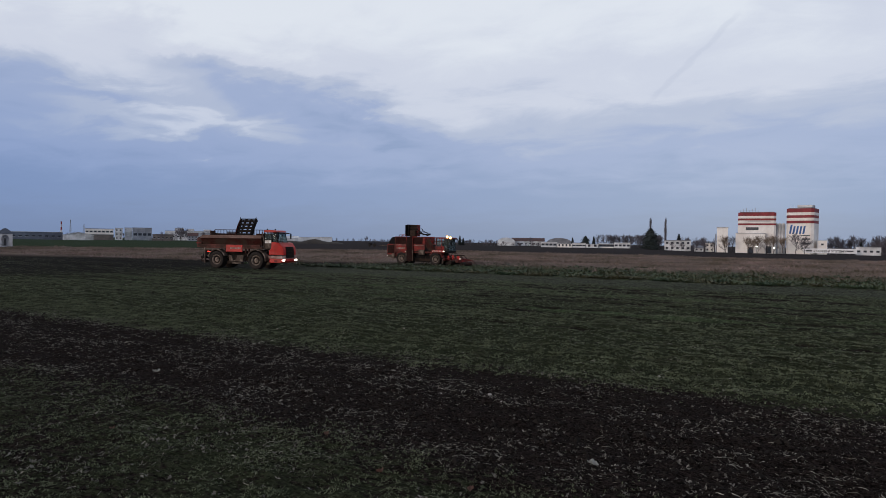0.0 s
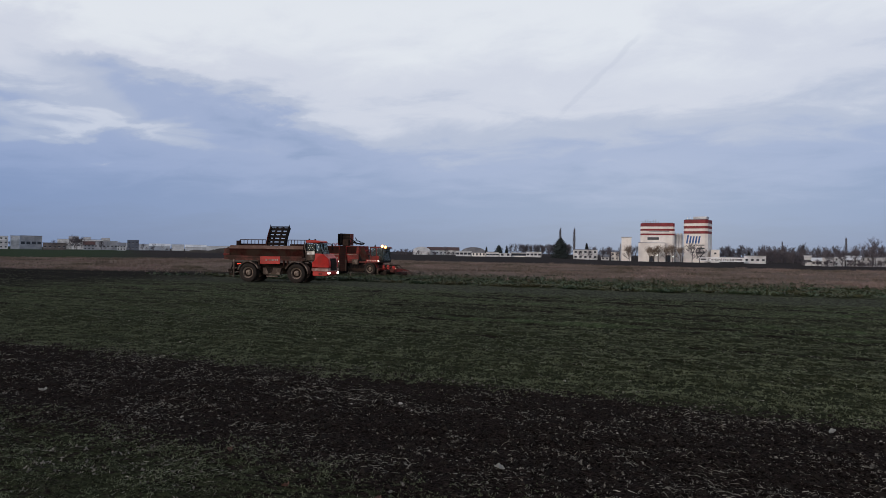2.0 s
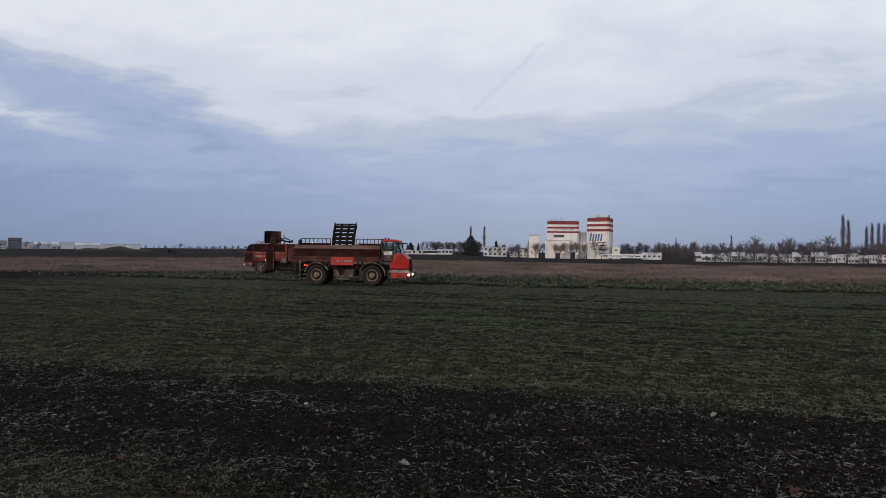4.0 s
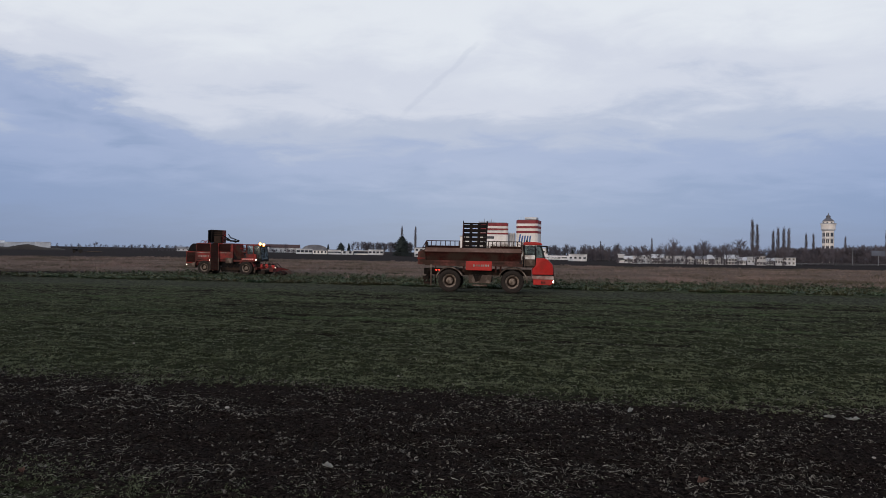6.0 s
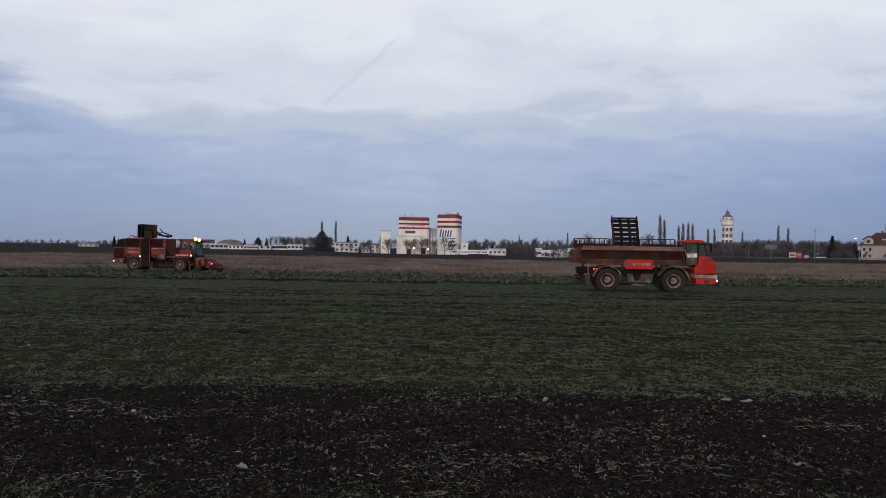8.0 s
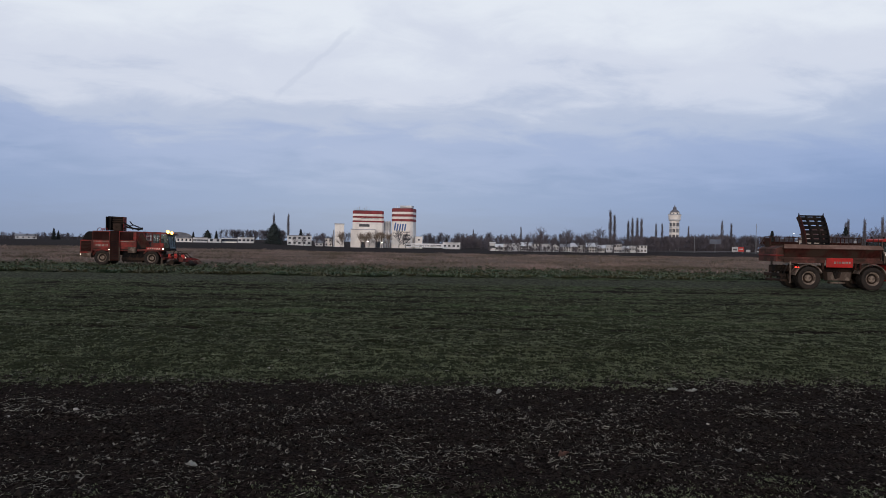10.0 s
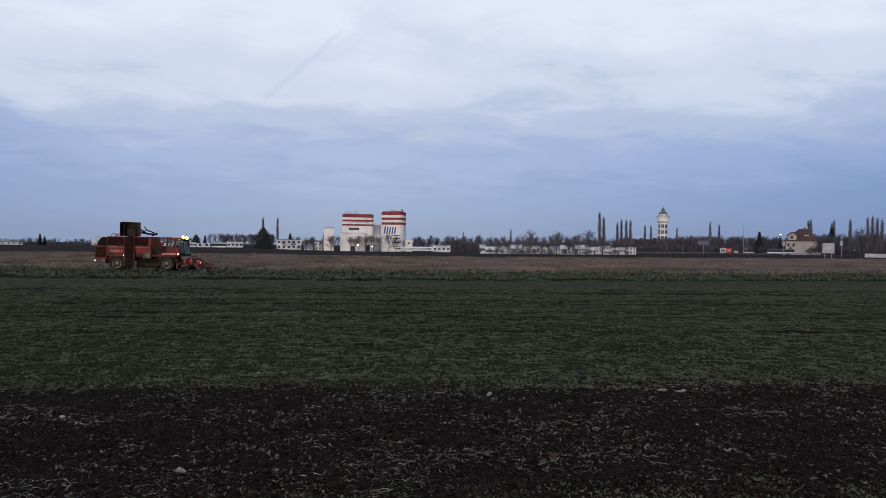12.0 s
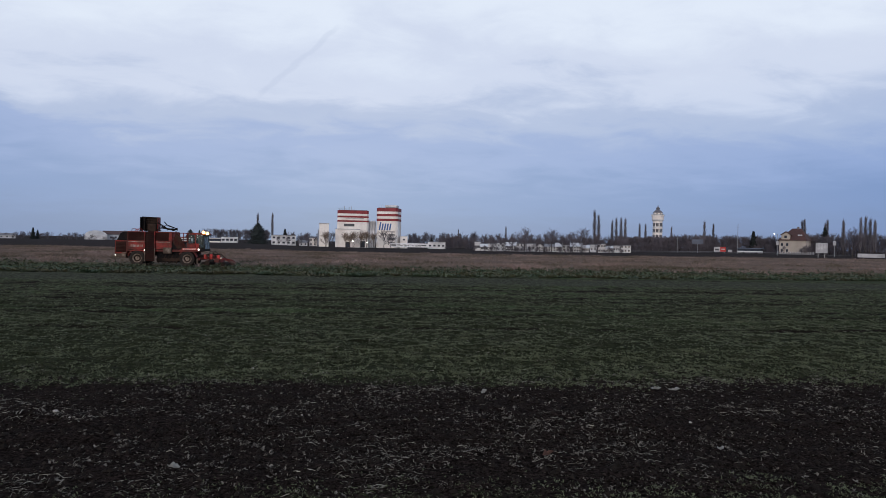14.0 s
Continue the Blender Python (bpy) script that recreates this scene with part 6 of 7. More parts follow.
def car(name, label, paint, m, length=4.3):
    t = thing(name, label, "car", m=m)
    k = length / 4.3
    b = B()
    prism(b, [(-2.1 * k, 0.3), (2.1 * k, 0.3), (2.15 * k, 0.65), (1.9 * k, 0.85), (1.0 * k, 0.95), (-2.0 * k, 0.98), (-2.15 * k, 0.7)], -0.85, 0.85, 0.06)
    part("body", b, M[paint], t)
    b = B()
    prism(b, [(-1.7 * k, 0.96), (1.05 * k, 0.94), (0.4 * k, 1.42), (-1.1 * k, 1.45)], -0.76, 0.76, 0.05)
    part("cabin", b, M["window"], t, "dark glazed cabin")
    part("roof", box(B(), -1.05 * k, 0.38 * k, -0.7, 0.7, 1.43, 1.49, 0.02), M[paint], t)
    for x in (-1.35 * k, 1.35 * k):
        for s in (-1, 1):
            part("wheel", lathe(B(), [(0.05, s * 0.12), (0.3, s * 0.12), (0.32, 0), (0.3, -s * 0.1)], 14), M["tyre"], t, at=pose(x, s * 0.8, 0.32))
    part("headlight", box(B(), 2.06 * k, 2.14 * k, -0.75, -0.45, 0.62, 0.76, 0.02), M["lamp_far"], t)
    return t


def bus():
    t = thing("bus", "white and dark city bus driving along the far road", "bus")
    part("body", box(B(), -5.6, 5.6, -1.2, 1.2, 0.35, 1.35, 0.08), M["white_wall"], t, "white lower body")
    part("window_band", box(B(), -5.5, 5.5, -1.17, 1.17, 1.35, 2.45, 0.04), M["window"], t, "dark window band")
    part("roof", box(B(), -5.6, 5.6, -1.2, 1.2, 2.45, 2.8, 0.1), M["slate_wall"], t)
    part("rear_panel", box(B(), 2.6, 5.62, -1.22, -1.19, 0.5, 2.4, 0.01), M["pale_board"], t)
    part("red_panel", box(B(), 3.4, 5.62, -1.24, -1.2, 1.9, 2.5, 0.01), M["red"], t, "red side panel")
    for k in range(4):
        part("pillar", box(B(), -4.6 + k * 2.1, -4.45 + k * 2.1, -1.2, -1.17, 1.35, 2.45), M["white_wall"], t)
    for x in (-3.6, 2.6):
        for s in (-1, 1):
            part("wheel", lathe(B(), [(0.05, s * 0.14), (0.42, s * 0.14), (0.48, 0), (0.42, -s * 0.1)], 16), M["tyre"], t, at=pose(x, s * 1.1, 0.48))
    return t


def far_tractor():
    t = thing("tractor", "dark tractor with pale cab roof towing a long cultivator", "tractor")
    part("bonnet", box(B(), 0.2, 2.2, -0.5, 0.5, 0.9, 1.8, 0.1), M["black"], t)
    part("cab", box(B(), -1.4, 0.3, -0.85, 0.85, 1.4, 2.9, 0.12), M["window"], t)
    part("cab_roof", box(B(), -1.5, 0.4, -0.95, 0.95, 2.9, 3.1, 0.06), M["pale_board"], t, "pale cab roof")
    for x, r in ((-0.9, 0.95), (1.6, 0.65)):
        for s in (-1, 1):
            part("wheel", lathe(B(), [(0.1, s * 0.3), (r * 0.9, s * 0.3), (r, 0), (r * 0.9, -s * 0.2)], 20), M["tyre"], t, at=pose(x, s * 0.95, r))
    part("drawbar", tube(B(), (-1.5, 0, 0.8), (-3.6, 0, 0.8), 0.1, seg=6), M["dark"], t)
    part("frame", box(B(), -9.2, -3.4, -1.6, 1.6, 0.6, 0.85, 0.04), M["beige"], t, "pale cultivator frame")
    for k in range(7):
        part("tine", tube(B(), (-9 + k * 0.9, -1.4, 0.65), (-9.2 + k * 0.9, -1.4, 0.05), 0.08, 0.03, 6), M["dark"], t)
    part("lamp", box(B(), -1.0, -0.8, -0.98, -0.94, 2.7, 2.85), M["lamp_far"], t, "lit work lamp")
    return t


def mound():
    x, y = polar(41.2, 520)
    b = B()
    n, k = 60, 10
    rnd = random.Random(3)
    rows = []
    for i in range(n + 1):
        u = -1 + 2 * i / n
        crest = 3.6 * max(0.0, 1 - abs(u) ** 3) * (0.75 + 0.25 * math.sin(7 * u + 1) + 0.12 * rnd.random())
        rows.append([b.verts.new((u * 26, -7 + 14 * j / k, -0.3 + crest * math.sin(math.pi * j / k) ** 0.8 + 0.25 * rnd.random())) for j in range(k + 1)])
    for r, s in zip(rows, rows[1:]):
        for j in range(k):
            b.faces.new((r[j], s[j], s[j + 1], r[j + 1]))
    solo("earth_mound", b, M["earth"], "long dark heap of earth on the plain", "mound", kind="stuff", at=pose(x, y, gz(x, y), 0, 0, 41), smooth=True)


town_left()
shrine()
middle_row()
silos()
cabin_row()
water_tower()
big_house()
roadside()
mound()
px, py = polar(-30.55, 366)
car("car", "parked white car beside the road", "white_wall", pose(px, py, gz(px, py) + 0.1, 0, 0, -30))
city_bus = bus()
tractor = far_tractor()


# ---------- trees ----------
def limb(vs, fs, p, q, r0, r1, sides=4):
    d = (q - p)
    if d.length < 1e-4:
        return
    a = d.orthogonal().normalized()
    c = d.cross(a).normalized()
    base = len(vs)
    for o, r in ((p, r0), (q, r1)):
        for k in range(sides):
            t = 2 * math.pi * k / sides
            vs.append(o + a * (r * math.cos(t)) + c * (r * math.sin(t)))
    for k in range(sides):
        n = (k + 1) % sides
        fs.append((base + k, base + n, base + sides + n, base + sides + k))


def stem(vs, fs, points, radii, sides=6):
    """One unbroken tapered tube through the points."""
    base = len(vs)
    for p, r in zip(points, radii):
        for k in range(sides):
            t = 2 * math.pi * k / sides
            vs.append(p + Vector((r * math.cos(t), r * math.sin(t), 0)))
    for i in range(len(points) - 1):
        for k in range(sides):
            n = (k + 1) % sides
            fs.append((base + i * sides + k, base + i * sides + n, base + (i + 1) * sides + n, base + (i + 1) * sides + k))


def bare_tree(seed, height, spread, low=0.2, density=1.0):
    """Trunk and twig meshes of a leafless tree with a full, uneven crown."""
    rnd = random.Random(seed)
    tv, tf, cv, cf = [], [], [], []
    p = Vector((0, 0, -0.2))
    spine = [p]
    lean = Vector((rnd.uniform(-0.05, 0.05), rnd.uniform(-0.05, 0.05), 0))
    n = 7
    for k in range(n):
        q = p + Vector((rnd.uniform(-0.03, 0.03) * height, rnd.uniform(-0.03, 0.03) * height, height * 0.8 / n)) + lean * height * 0.1
        spine.append(q)
        p = q
    stem(tv, tf, spine, [height * 0.02 * (1 - k / (n + 1)) for k in range(n + 1)])

    def twig(o, d, length, r, depth):
        bend = (d + Vector((rnd.uniform(-0.25, 0.25), rnd.uniform(-0.25, 0.25), rnd.uniform(0.0, 0.35)))).normalized()
        m = o + d * length * 0.5
        e = m + bend * length * 0.5
        limb(cv, cf, o, m, r, r * 0.75, 3)
        limb(cv, cf, m, e, r * 0.75, r * 0.45, 3)
        if depth == 0:
            return
        for _ in range(int((5 if depth == 2 else 4) * density + rnd.random())):
            a, t = rnd.uniform(0, 2 * math.pi), rnd.uniform(0.3, 1.0)
            s = o.lerp(m, t * 2) if t < 0.5 else m.lerp(e, t * 2 - 1)
            nd = (bend + Vector((math.cos(a), math.sin(a), rnd.uniform(-0.2, 0.9))) * 0.8).normalized()
            twig(s, nd, length * rnd.uniform(0.38, 0.6), max(0.042, r * 0.5), depth - 1)

    for k in range(int(26 * density)):
        u = low + (1 - low) * rnd.random() ** 0.8
        i = min(n - 1, int(u * n))
        o = spine[i].lerp(spine[i + 1], u * n - i)
        a = k * 2.4 + rnd.uniform(-0.5, 0.5)
        up = 0.35 + 1.1 * u + rnd.uniform(-0.2, 0.3)
        d = Vector((math.cos(a) * spread, math.sin(a) * spread, up)).normalized()
        size = height * (0.16 + 0.24 * math.sin(math.pi * min(1, 0.25 + 0.7 * u))) * rnd.uniform(0.75, 1.15)
        twig(o, d, size, height * 0.0075, 2)
    top = max(v.z for v in cv)
    for v in tv + cv:
        v *= height / top
    return tv, tf, cv, cf


def poplar_tree(seed, height):
    rnd = random.Random(seed)
    tv, tf, cv, cf = [], [], [], []
    p = Vector((0, 0, -0.2))
    line = [p]
    for k in range(6):
        p = p + Vector((rnd.uniform(-0.1, 0.1), rnd.uniform(-0.1, 0.1), height / 6))
        line.append(p)
    stem(tv, tf, line, [height * 0.016 * (1 - k / 7) for k in range(7)])
    for _ in range(290):
        z = height * rnd.uniform(0.12, 0.93)
        a = rnd.uniform(0, 2 * math.pi)
        ln = height * rnd.uniform(0.08, 0.2) * (1.15 - 0.6 * z / height)
        o = Vector((0, 0, z))
        out = height * rnd.uniform(0.008, 0.046) * (1.1 - 0.75 * abs(z / height - 0.42))
        m = o + Vector((math.cos(a) * out, math.sin(a) * out, ln * 0.5))
        e = m + Vector((math.cos(a) * out * 0.25, math.sin(a) * out * 0.25, ln * 0.7))
        limb(cv, cf, o, m, 0.05, 0.036, 3)
        limb(cv, cf, m, e, 0.036, 0.018, 3)
        for _k in range(2):
            s = m.lerp(e, rnd.random())
            limb(cv, cf, s, s + Vector((rnd.uniform(-0.3, 0.3), rnd.uniform(-0.3, 0.3), rnd.uniform(0.5, 1.3))), 0.034, 0.016, 3)
    return tv, tf, cv, cf


def conifer_tree(seed, height, width, layers=26, base=0.04, power=0.8):
    rnd = random.Random(seed)
    tv, tf, cv, cf = [], [], [], []
    limb(tv, tf, Vector((0, 0, -0.2)), Vector((0, 0, height * 0.97)), height * 0.02, 0.03, 7)
    prev = None
    for k in range(12):
        u = k / 11
        ring = []
        for j in range(9):
            rr = (width * 0.5 * (1 - u) ** power * 0.72 + 0.03) * rnd.uniform(0.75, 1.1)
            ring.append(len(cv))
            cv.append(Vector((rr * math.cos(j * 0.698), rr * math.sin(j * 0.698), height * (base + (0.96 - base) * u))))
        if prev:
            for j in range(9):
                cf.append((prev[j], prev[(j + 1) % 9], ring[(j + 1) % 9], ring[j]))
        prev = ring
    for k in range(layers):
        u = k / (layers - 1)
        z = height * (base + (0.98 - base) * u)
        rad = width * 0.5 * (1 - u) ** power * rnd.uniform(0.8, 1.12) + 0.15
        for _ in range(int(12 + 26 * (1 - u))):
            a = rnd.uniform(0, 2 * math.pi)
            rr = rad * rnd.uniform(0.75, 1.1)
            for s in range(5):
                f = (s + 1) / 5
                c = Vector((math.cos(a) * rr * f, math.sin(a) * rr * f, z - rr * 0.16 * f * f + rnd.uniform(-0.2, 0.25)))
                w = height * 0.042 * rnd.uniform(0.7, 1.4)
                i = len(cv)
                cv.extend([c + Vector((rnd.uniform(-w, w), rnd.uniform(-w, w), rnd.uniform(-w, w) * 0.8)) for _q in range(3)])
                cf.append((i, i + 1, i + 2))
    return tv, tf, cv, cf


def mesh_from(name, vs, fs, mat):
    me = bpy.data.meshes.new(name)
    me.from_pydata([tuple(v) for v in vs], [], fs)
    me.materials.append(mat)
    return me


def tree_thing(name, label, shape, crown_mat, category="tree"):
    tv, tf, cv, cf = shape
    t = thing(name, label, category)
    a = new("trunk", mesh_from("trunk", tv, tf, M["bark"]))
    a.parent = t
    b = new("crown", mesh_from("crown", cv, cf, crown_mat))
    b.parent = t
    return t


def plant(proto, az, el, d, ref, group, turn):
    x, y = polar(az, d)
    s = tall(az, el, d) / ref
    o = copy_thing(proto, pose(0, 0, 0))
    o.matrix_basis = pose(x, y, gz(x, y) - 0.2, 0, 0, turn) @ Matrix.Diagonal((s, s, s, 1))
    o["group"] = group
    return o


def trees():
    rnd = random.Random(8)
    broad = [tree_thing("bare_tree", lab, bare_tree(sd, 12, sp), M["twig"]) for sd, sp, lab in ((1, 0.95, "leafless broad-crowned tree at the field's far edge"), (2, 0.8, "leafless tree with rounded twiggy crown"), (3, 1.05, "wide leafless tree with spreading limbs"))]
    broad.append(tree_thing("bare_tree", "young yard tree with thin dry tan leaves", bare_tree(4, 12, 0.8, 0.22, 1.15), M["tan_twig"]))
    pops = [tree_thing("poplar", "tall slim leafless poplar", poplar_tree(sd, 20), M["poplar_twig"]) for sd in (1, 2)]
    firs = [tree_thing("conifer", "dark dense broad conifer", conifer_tree(1, 14, 15.5, power=0.5), M["needle"]), tree_thing("conifer", "slim dark conifer above the roofs", conifer_tree(2, 14, 6.0), M["needle"])]
    g = "trees along the far edge"
    by_cabins = ((-5.0, 1.0, 460, 1), (-7.9, 1.2, 480, 0), (-9.0, 0.75, 430, 1), (-9.7, 0.78, 440, 2), (-12.5, 1.66, 314, 2), (-14.9, 1.58, 314, 0), (-14.3, 1.2, 420, 1), (-16.7, 1.4, 314, 1), (-17.8, 1.7, 400, 0), (-18.9, 1.2, 314, 2), (-38.1, 1.9, 285, 2), (-9.6, 0.7, 314, 0), (-10.6, 0.55, 313, 2), (-11.4, 0.9, 314, 1), (-13.6, 0.7, 313, 0), (-15.9, 0.85, 314, 2), (-17.6, 1.0, 313, 1), (-19.9, 0.8, 314, 0), (-20.8, 1.1, 313, 2), (-33.5, 0.35, 362, 0), (-35.0, 0.45, 364, 2), (-6.6, 0.9, 500, 2))
    by_silos = ((5.45, 0.95, 386, 3), (3.6, 0.9, 388, 3), (3.25, 0.7, 387, 3), (2.9, 1.0, 386, 3), (2.3, 0.95, 388, 3), (1.75, 1.05, 388, 3), (1.2, 0.9, 386, 3), (0.2, 1.25, 384, 0), (-0.35, 0.95, 386, 2), (-4.2, 0.9, 470, 0), (-3.4, 0.75, 470, 2), (-2.6, 1.0, 480, 1))
    by_town = ((9.0, 0.75, 460, 1), (8.3, 0.8, 470, 0), (52.0, 1.0, 640, 1), (51.6, 0.85, 660, 2), (52.3, 0.8, 650, 0), (51.9, 0.9, 655, 2), (50.2, 0.6, 700, 0), (48.9, 0.5, 700, 1), (53.4, 0.55, 640, 2), (47.2, 0.4, 720, 0), (24.0, 0.2, 560, 1), (27.2, 0.25, 580, 0), (36.3, 0.45, 800, 2), (21.5, 0.6, 640, 0), (5.3, 0.9, 395, 1), (9.5, 0.35, 408, 0), (8.7, 0.3, 408, 2), (7.6, 0.5, 410, 1), (6.9, 0.4, 408, 2), (6.3, 0.45, 409, 0), (4.8, 0.9, 425, 0), (7.0, 0.75, 470, 2))
    for az, el, d, k in by_cabins + by_silos + by_town:
        plant(broad[k], az, el, d, 12, g, rnd.uniform(0, 360))
    g = "slim poplars"
    for az, el, d in ((11.26, 2.26, 450), (10.03, 2.2, 450), (-10.8, 1.5, 430), (-18.6, 3.0, 390), (-18.95, 2.6, 394), (-20.1, 2.18, 420), (-20.45, 2.43, 420), (-20.85, 2.43, 420), (-21.2, 2.39, 420), (-22.4, 1.9, 480), (-22.9, 1.9, 480), (-25.0, 1.7, 520), (-27.6, 2.19, 420), (-28.3, 1.95, 420), (-34.9, 2.3, 420), (-36.3, 2.1, 420), (-36.45, 2.25, 425), (-37.5, 2.33, 360), (-38.6, 2.42, 350), (-38.9, 2.5, 352), (-39.2, 2.41, 350), (-39.5, 2.33, 352), (-6.5, 1.2, 520), (-34.75, 2.2, 425)):
        plant(pops[rnd.randrange(2)], az, el, d, 20, g, rnd.uniform(0, 360))
    g = "dark conifers"
    for az, el, d, k in ((11.25, 1.42, 418, 0), (17.83, 0.54, 520, 1), (16.7, 0.72, 520, 0), (16.0, 0.67, 520, 1), (8.95, 0.95, 440, 1), (27.9, 0.58, 560, 1), (27.6, 0.4, 562, 1), (-31.3, 1.42, 400, 1), (-36.3, 1.75, 400, 1), (-4.1, 0.4, 410, 1)):
        plant(firs[k], az, el, d, 14, g, rnd.uniform(0, 360))
    for p in broad + pops + firs:
        for o in list(p.children_recursive) + [p]:
            bpy.data.objects.remove(o)
    # dense woods, uncountable: joined
    shapes = [bare_tree(sd, 12, 0.9, 0.08, 0.68) for sd in (31, 32, 33)]
    arrays = []
    for tv, tf, cv, cf in shapes:
        n = len(tv)
        spread_out = np.array([tuple(v) for v in cv]).reshape(-1, 3, 3)
        mid = spread_out.mean(1, keepdims=True)
        rings = mid + (spread_out - mid) * 3.3
        slivers = np.stack([rings[0::2, 0], rings[0::2, 1], rings[1::2, 2]], 1).reshape(-1, 3)
        count = len(slivers) // 3
        arrays.append((np.vstack([np.array([tuple(v) for v in tv]), slivers]), [f for f in tf], [(n + 3 * k, n + 3 * k + 1, n + 3 * k + 2) for k in range(count)]))
    for name, lab, bands in (
            ("far_woods", "leafless brown woodland behind the cabins and road", ((-20.9, -25.6, 0.9, 0.12, 405, 450, 140), (-25.2, -33.4, 1.0, 0.22, 400, 440, 190), (-34.7, -41.5, 1.15, 0.3, 385, 410, 120), (-12.8, -21.0, 0.85, 0.3, 425, 470, 70), (-21.2, -33, 0.25, 0.25, 394, 404, 150), (-34.6, -41.5, 0.3, 0.3, 376, 386, 70), (-7.5, -21.2, -0.22, 0.16, 306, 311, 80), (-4.5, -21.0, 0.5, 0.2, 440, 500, 210), (-1.9, -8, 0.5, 0.3, 440, 480, 30))),
            ("far_wood", "hazy leafless wood on the skyline", ((10.3, 15.6, 0.85, 0.1, 690, 760, 60), (-1.9, -12.5, 0.8, 0.25, 520, 580, 60), (5.5, 9.0, 0.6, 0.2, 520, 560, 22))),
            ("far_scrub", "low dark scrub along the plain's edge", ((24.5, 34.0, 0.2, 0.14, 560, 660, 90), (33.5, 40.0, 0.16, 0.1, 900, 1100, 40), (45, 66, 0.2, 0.22, 720, 900, 60), (20.5, 24.5, -0.05, 0.15, 560, 600, 30)))):
        V, F, base = [], [], 0
        for a0, a1, el, var, d0, d1, count in bands:
            for k in range(count):
                az, d = rnd.uniform(a0, a1), rnd.uniform(d0, d1)
                x, y = polar(az, d)
                h = max(1.5, tall(az, el + rnd.uniform(-var, var), d))
                v, f1, f2 = arrays[rnd.randrange(3)]
                t = rnd.uniform(0, 6.28)
                s = h / 12
                c, sn = math.cos(t), math.sin(t)
                wide = s * (1.0 if h > 5 else 1.6)
                V.append(np.stack([(v[:, 0] * c - v[:, 1] * sn) * wide + x, (v[:, 0] * sn + v[:, 1] * c) * wide + y, v[:, 2] * s + gz(x, y) - 0.2], 1))
                F.extend([tuple(i + base for i in f) for f in f1] + [tuple(i + base for i in f) for f in f2])
                base += len(v)
        me = bpy.data.meshes.new(name)
        me.from_pydata(np.vstack(V).tolist(), [], F)
        me.materials.append(M["twig"])
        tagged(new(name, me), lab, "woods", kind="stuff")


trees()


# ---------- what covers the field ----------
rng = np.random.default_rng(5)
M.update({
    "shoot": material("green_shoots", (0.088, 0.102, 0.06), (0.155, 0.176, 0.108), 1.6, 0.75, random_amount=0.5, spec=0.15, second=(0.05, 0.055, 0.032), amount=0.1, scale2=1.1, spread=0.1),
    "beet_leaf": material("beet_leaves", (0.022, 0.04, 0.024), (0.07, 0.098, 0.056), 0.6, 0.6, random_amount=0.6, spec=0.3, second=(0.05, 0.05, 0.028), amount=0.25, scale2=0.3),
    "straw": material("bleached_straw", (0.12, 0.113, 0.094), (0.39, 0.372, 0.318), 2.0, 0.9, random_amount=0.6, spec=0.2),
    "litter": material("dead_leaves", (0.055, 0.05, 0.044), (0.22, 0.205, 0.18), 3.0, 0.9, random_amount=0.6, spec=0.2),
    "weed": material("dry_weeds", (0.19, 0.14, 0.128), (0.34, 0.256, 0.232), 0.3, 0.95, random_amount=0.15, spec=0.1, second=(0.11, 0.095, 0.07), amount=0.25, scale2=0.08),
    "clod": material("soil_clods", (0.0075, 0.006, 0.005), (0.024, 0.019, 0.0155), 8.0, 0.95, random_amount=0.4, spec=0.1),
    "stone": material("chalky_stone", (0.3, 0.285, 0.265), (0.5, 0.48, 0.45), 12.0, 0.85, second=(0.25, 0.2, 0.16), amount=0.25, scale2=8),
    "red_leaf": material("red_brown_leaf", (0.11, 0.055, 0.042), (0.19, 0.095, 0.07), 10.0, 0.8),
    "pale_leaf": material("pale_dry_leaf", (0.32, 0.32, 0.3), (0.52, 0.52, 0.49), 8.0, 0.8),
})


def soup(name, label, category, tris, mat):
    """Loose triangles, three corners each, as one sheet of uncountable cover."""
    n = len(tris)
    me = bpy.data.meshes.new(name)
    me.vertices.add(n * 3)
    me.vertices.foreach_set("co", tris.astype(np.float32).ravel())
    me.loops.add(n * 3)
    me.loops.foreach_set("vertex_index", np.arange(n * 3, dtype=np.int32))
    me.polygons.add(n)
    me.polygons.foreach_set("loop_start", np.arange(n, dtype=np.int32) * 3)
    me.update(calc_edges=True)
    me.materials.append(M[mat])
    return tagged(new(name, me), label, category, kind="stuff")


def scatter(count, y0, y1, left=2.25, right=1.1, pad=3.0):
    """Places in the wedge of land before the camera, even over the ground."""
    y = np.sqrt(rng.uniform(y0 * y0, y1 * y1, count))
    x = rng.uniform(0, 1, count) * ((left + right) * y + 2 * pad) - left * y - pad
    return x, y


def blades(x, y, per, length, width, lean, z=None, lift=0.12):
    n = len(x) * per
    x, y = np.repeat(x, per), np.repeat(y, per)
    z = surface_z(x, y) if z is None else np.repeat(z, per)
    a = rng.uniform(0, 2 * np.pi, n)
    ln = rng.uniform(*length, n)
    w = rng.uniform(*width, n)
    t = rng.uniform(*lean, n)
    dx, dy = np.cos(a), np.sin(a)
    base = np.stack([x + rng.normal(0, 0.25, n) * ln, y + rng.normal(0, 0.25, n) * ln, z - 0.006], 1)
    side = np.stack([-dy, dx, rng.uniform(-0.5, 0.5, n)], 1) * w[:, None]
    tip = base + np.stack([dx * np.sin(t) * ln, dy * np.sin(t) * ln, np.cos(t) * ln], 1)
    mid = base + (tip - base) * 0.45 + np.stack([0 * x, 0 * x, lift * ln], 1)
    return np.stack([base, mid + side, tip], 1), np.stack([base, tip, mid - side], 1)


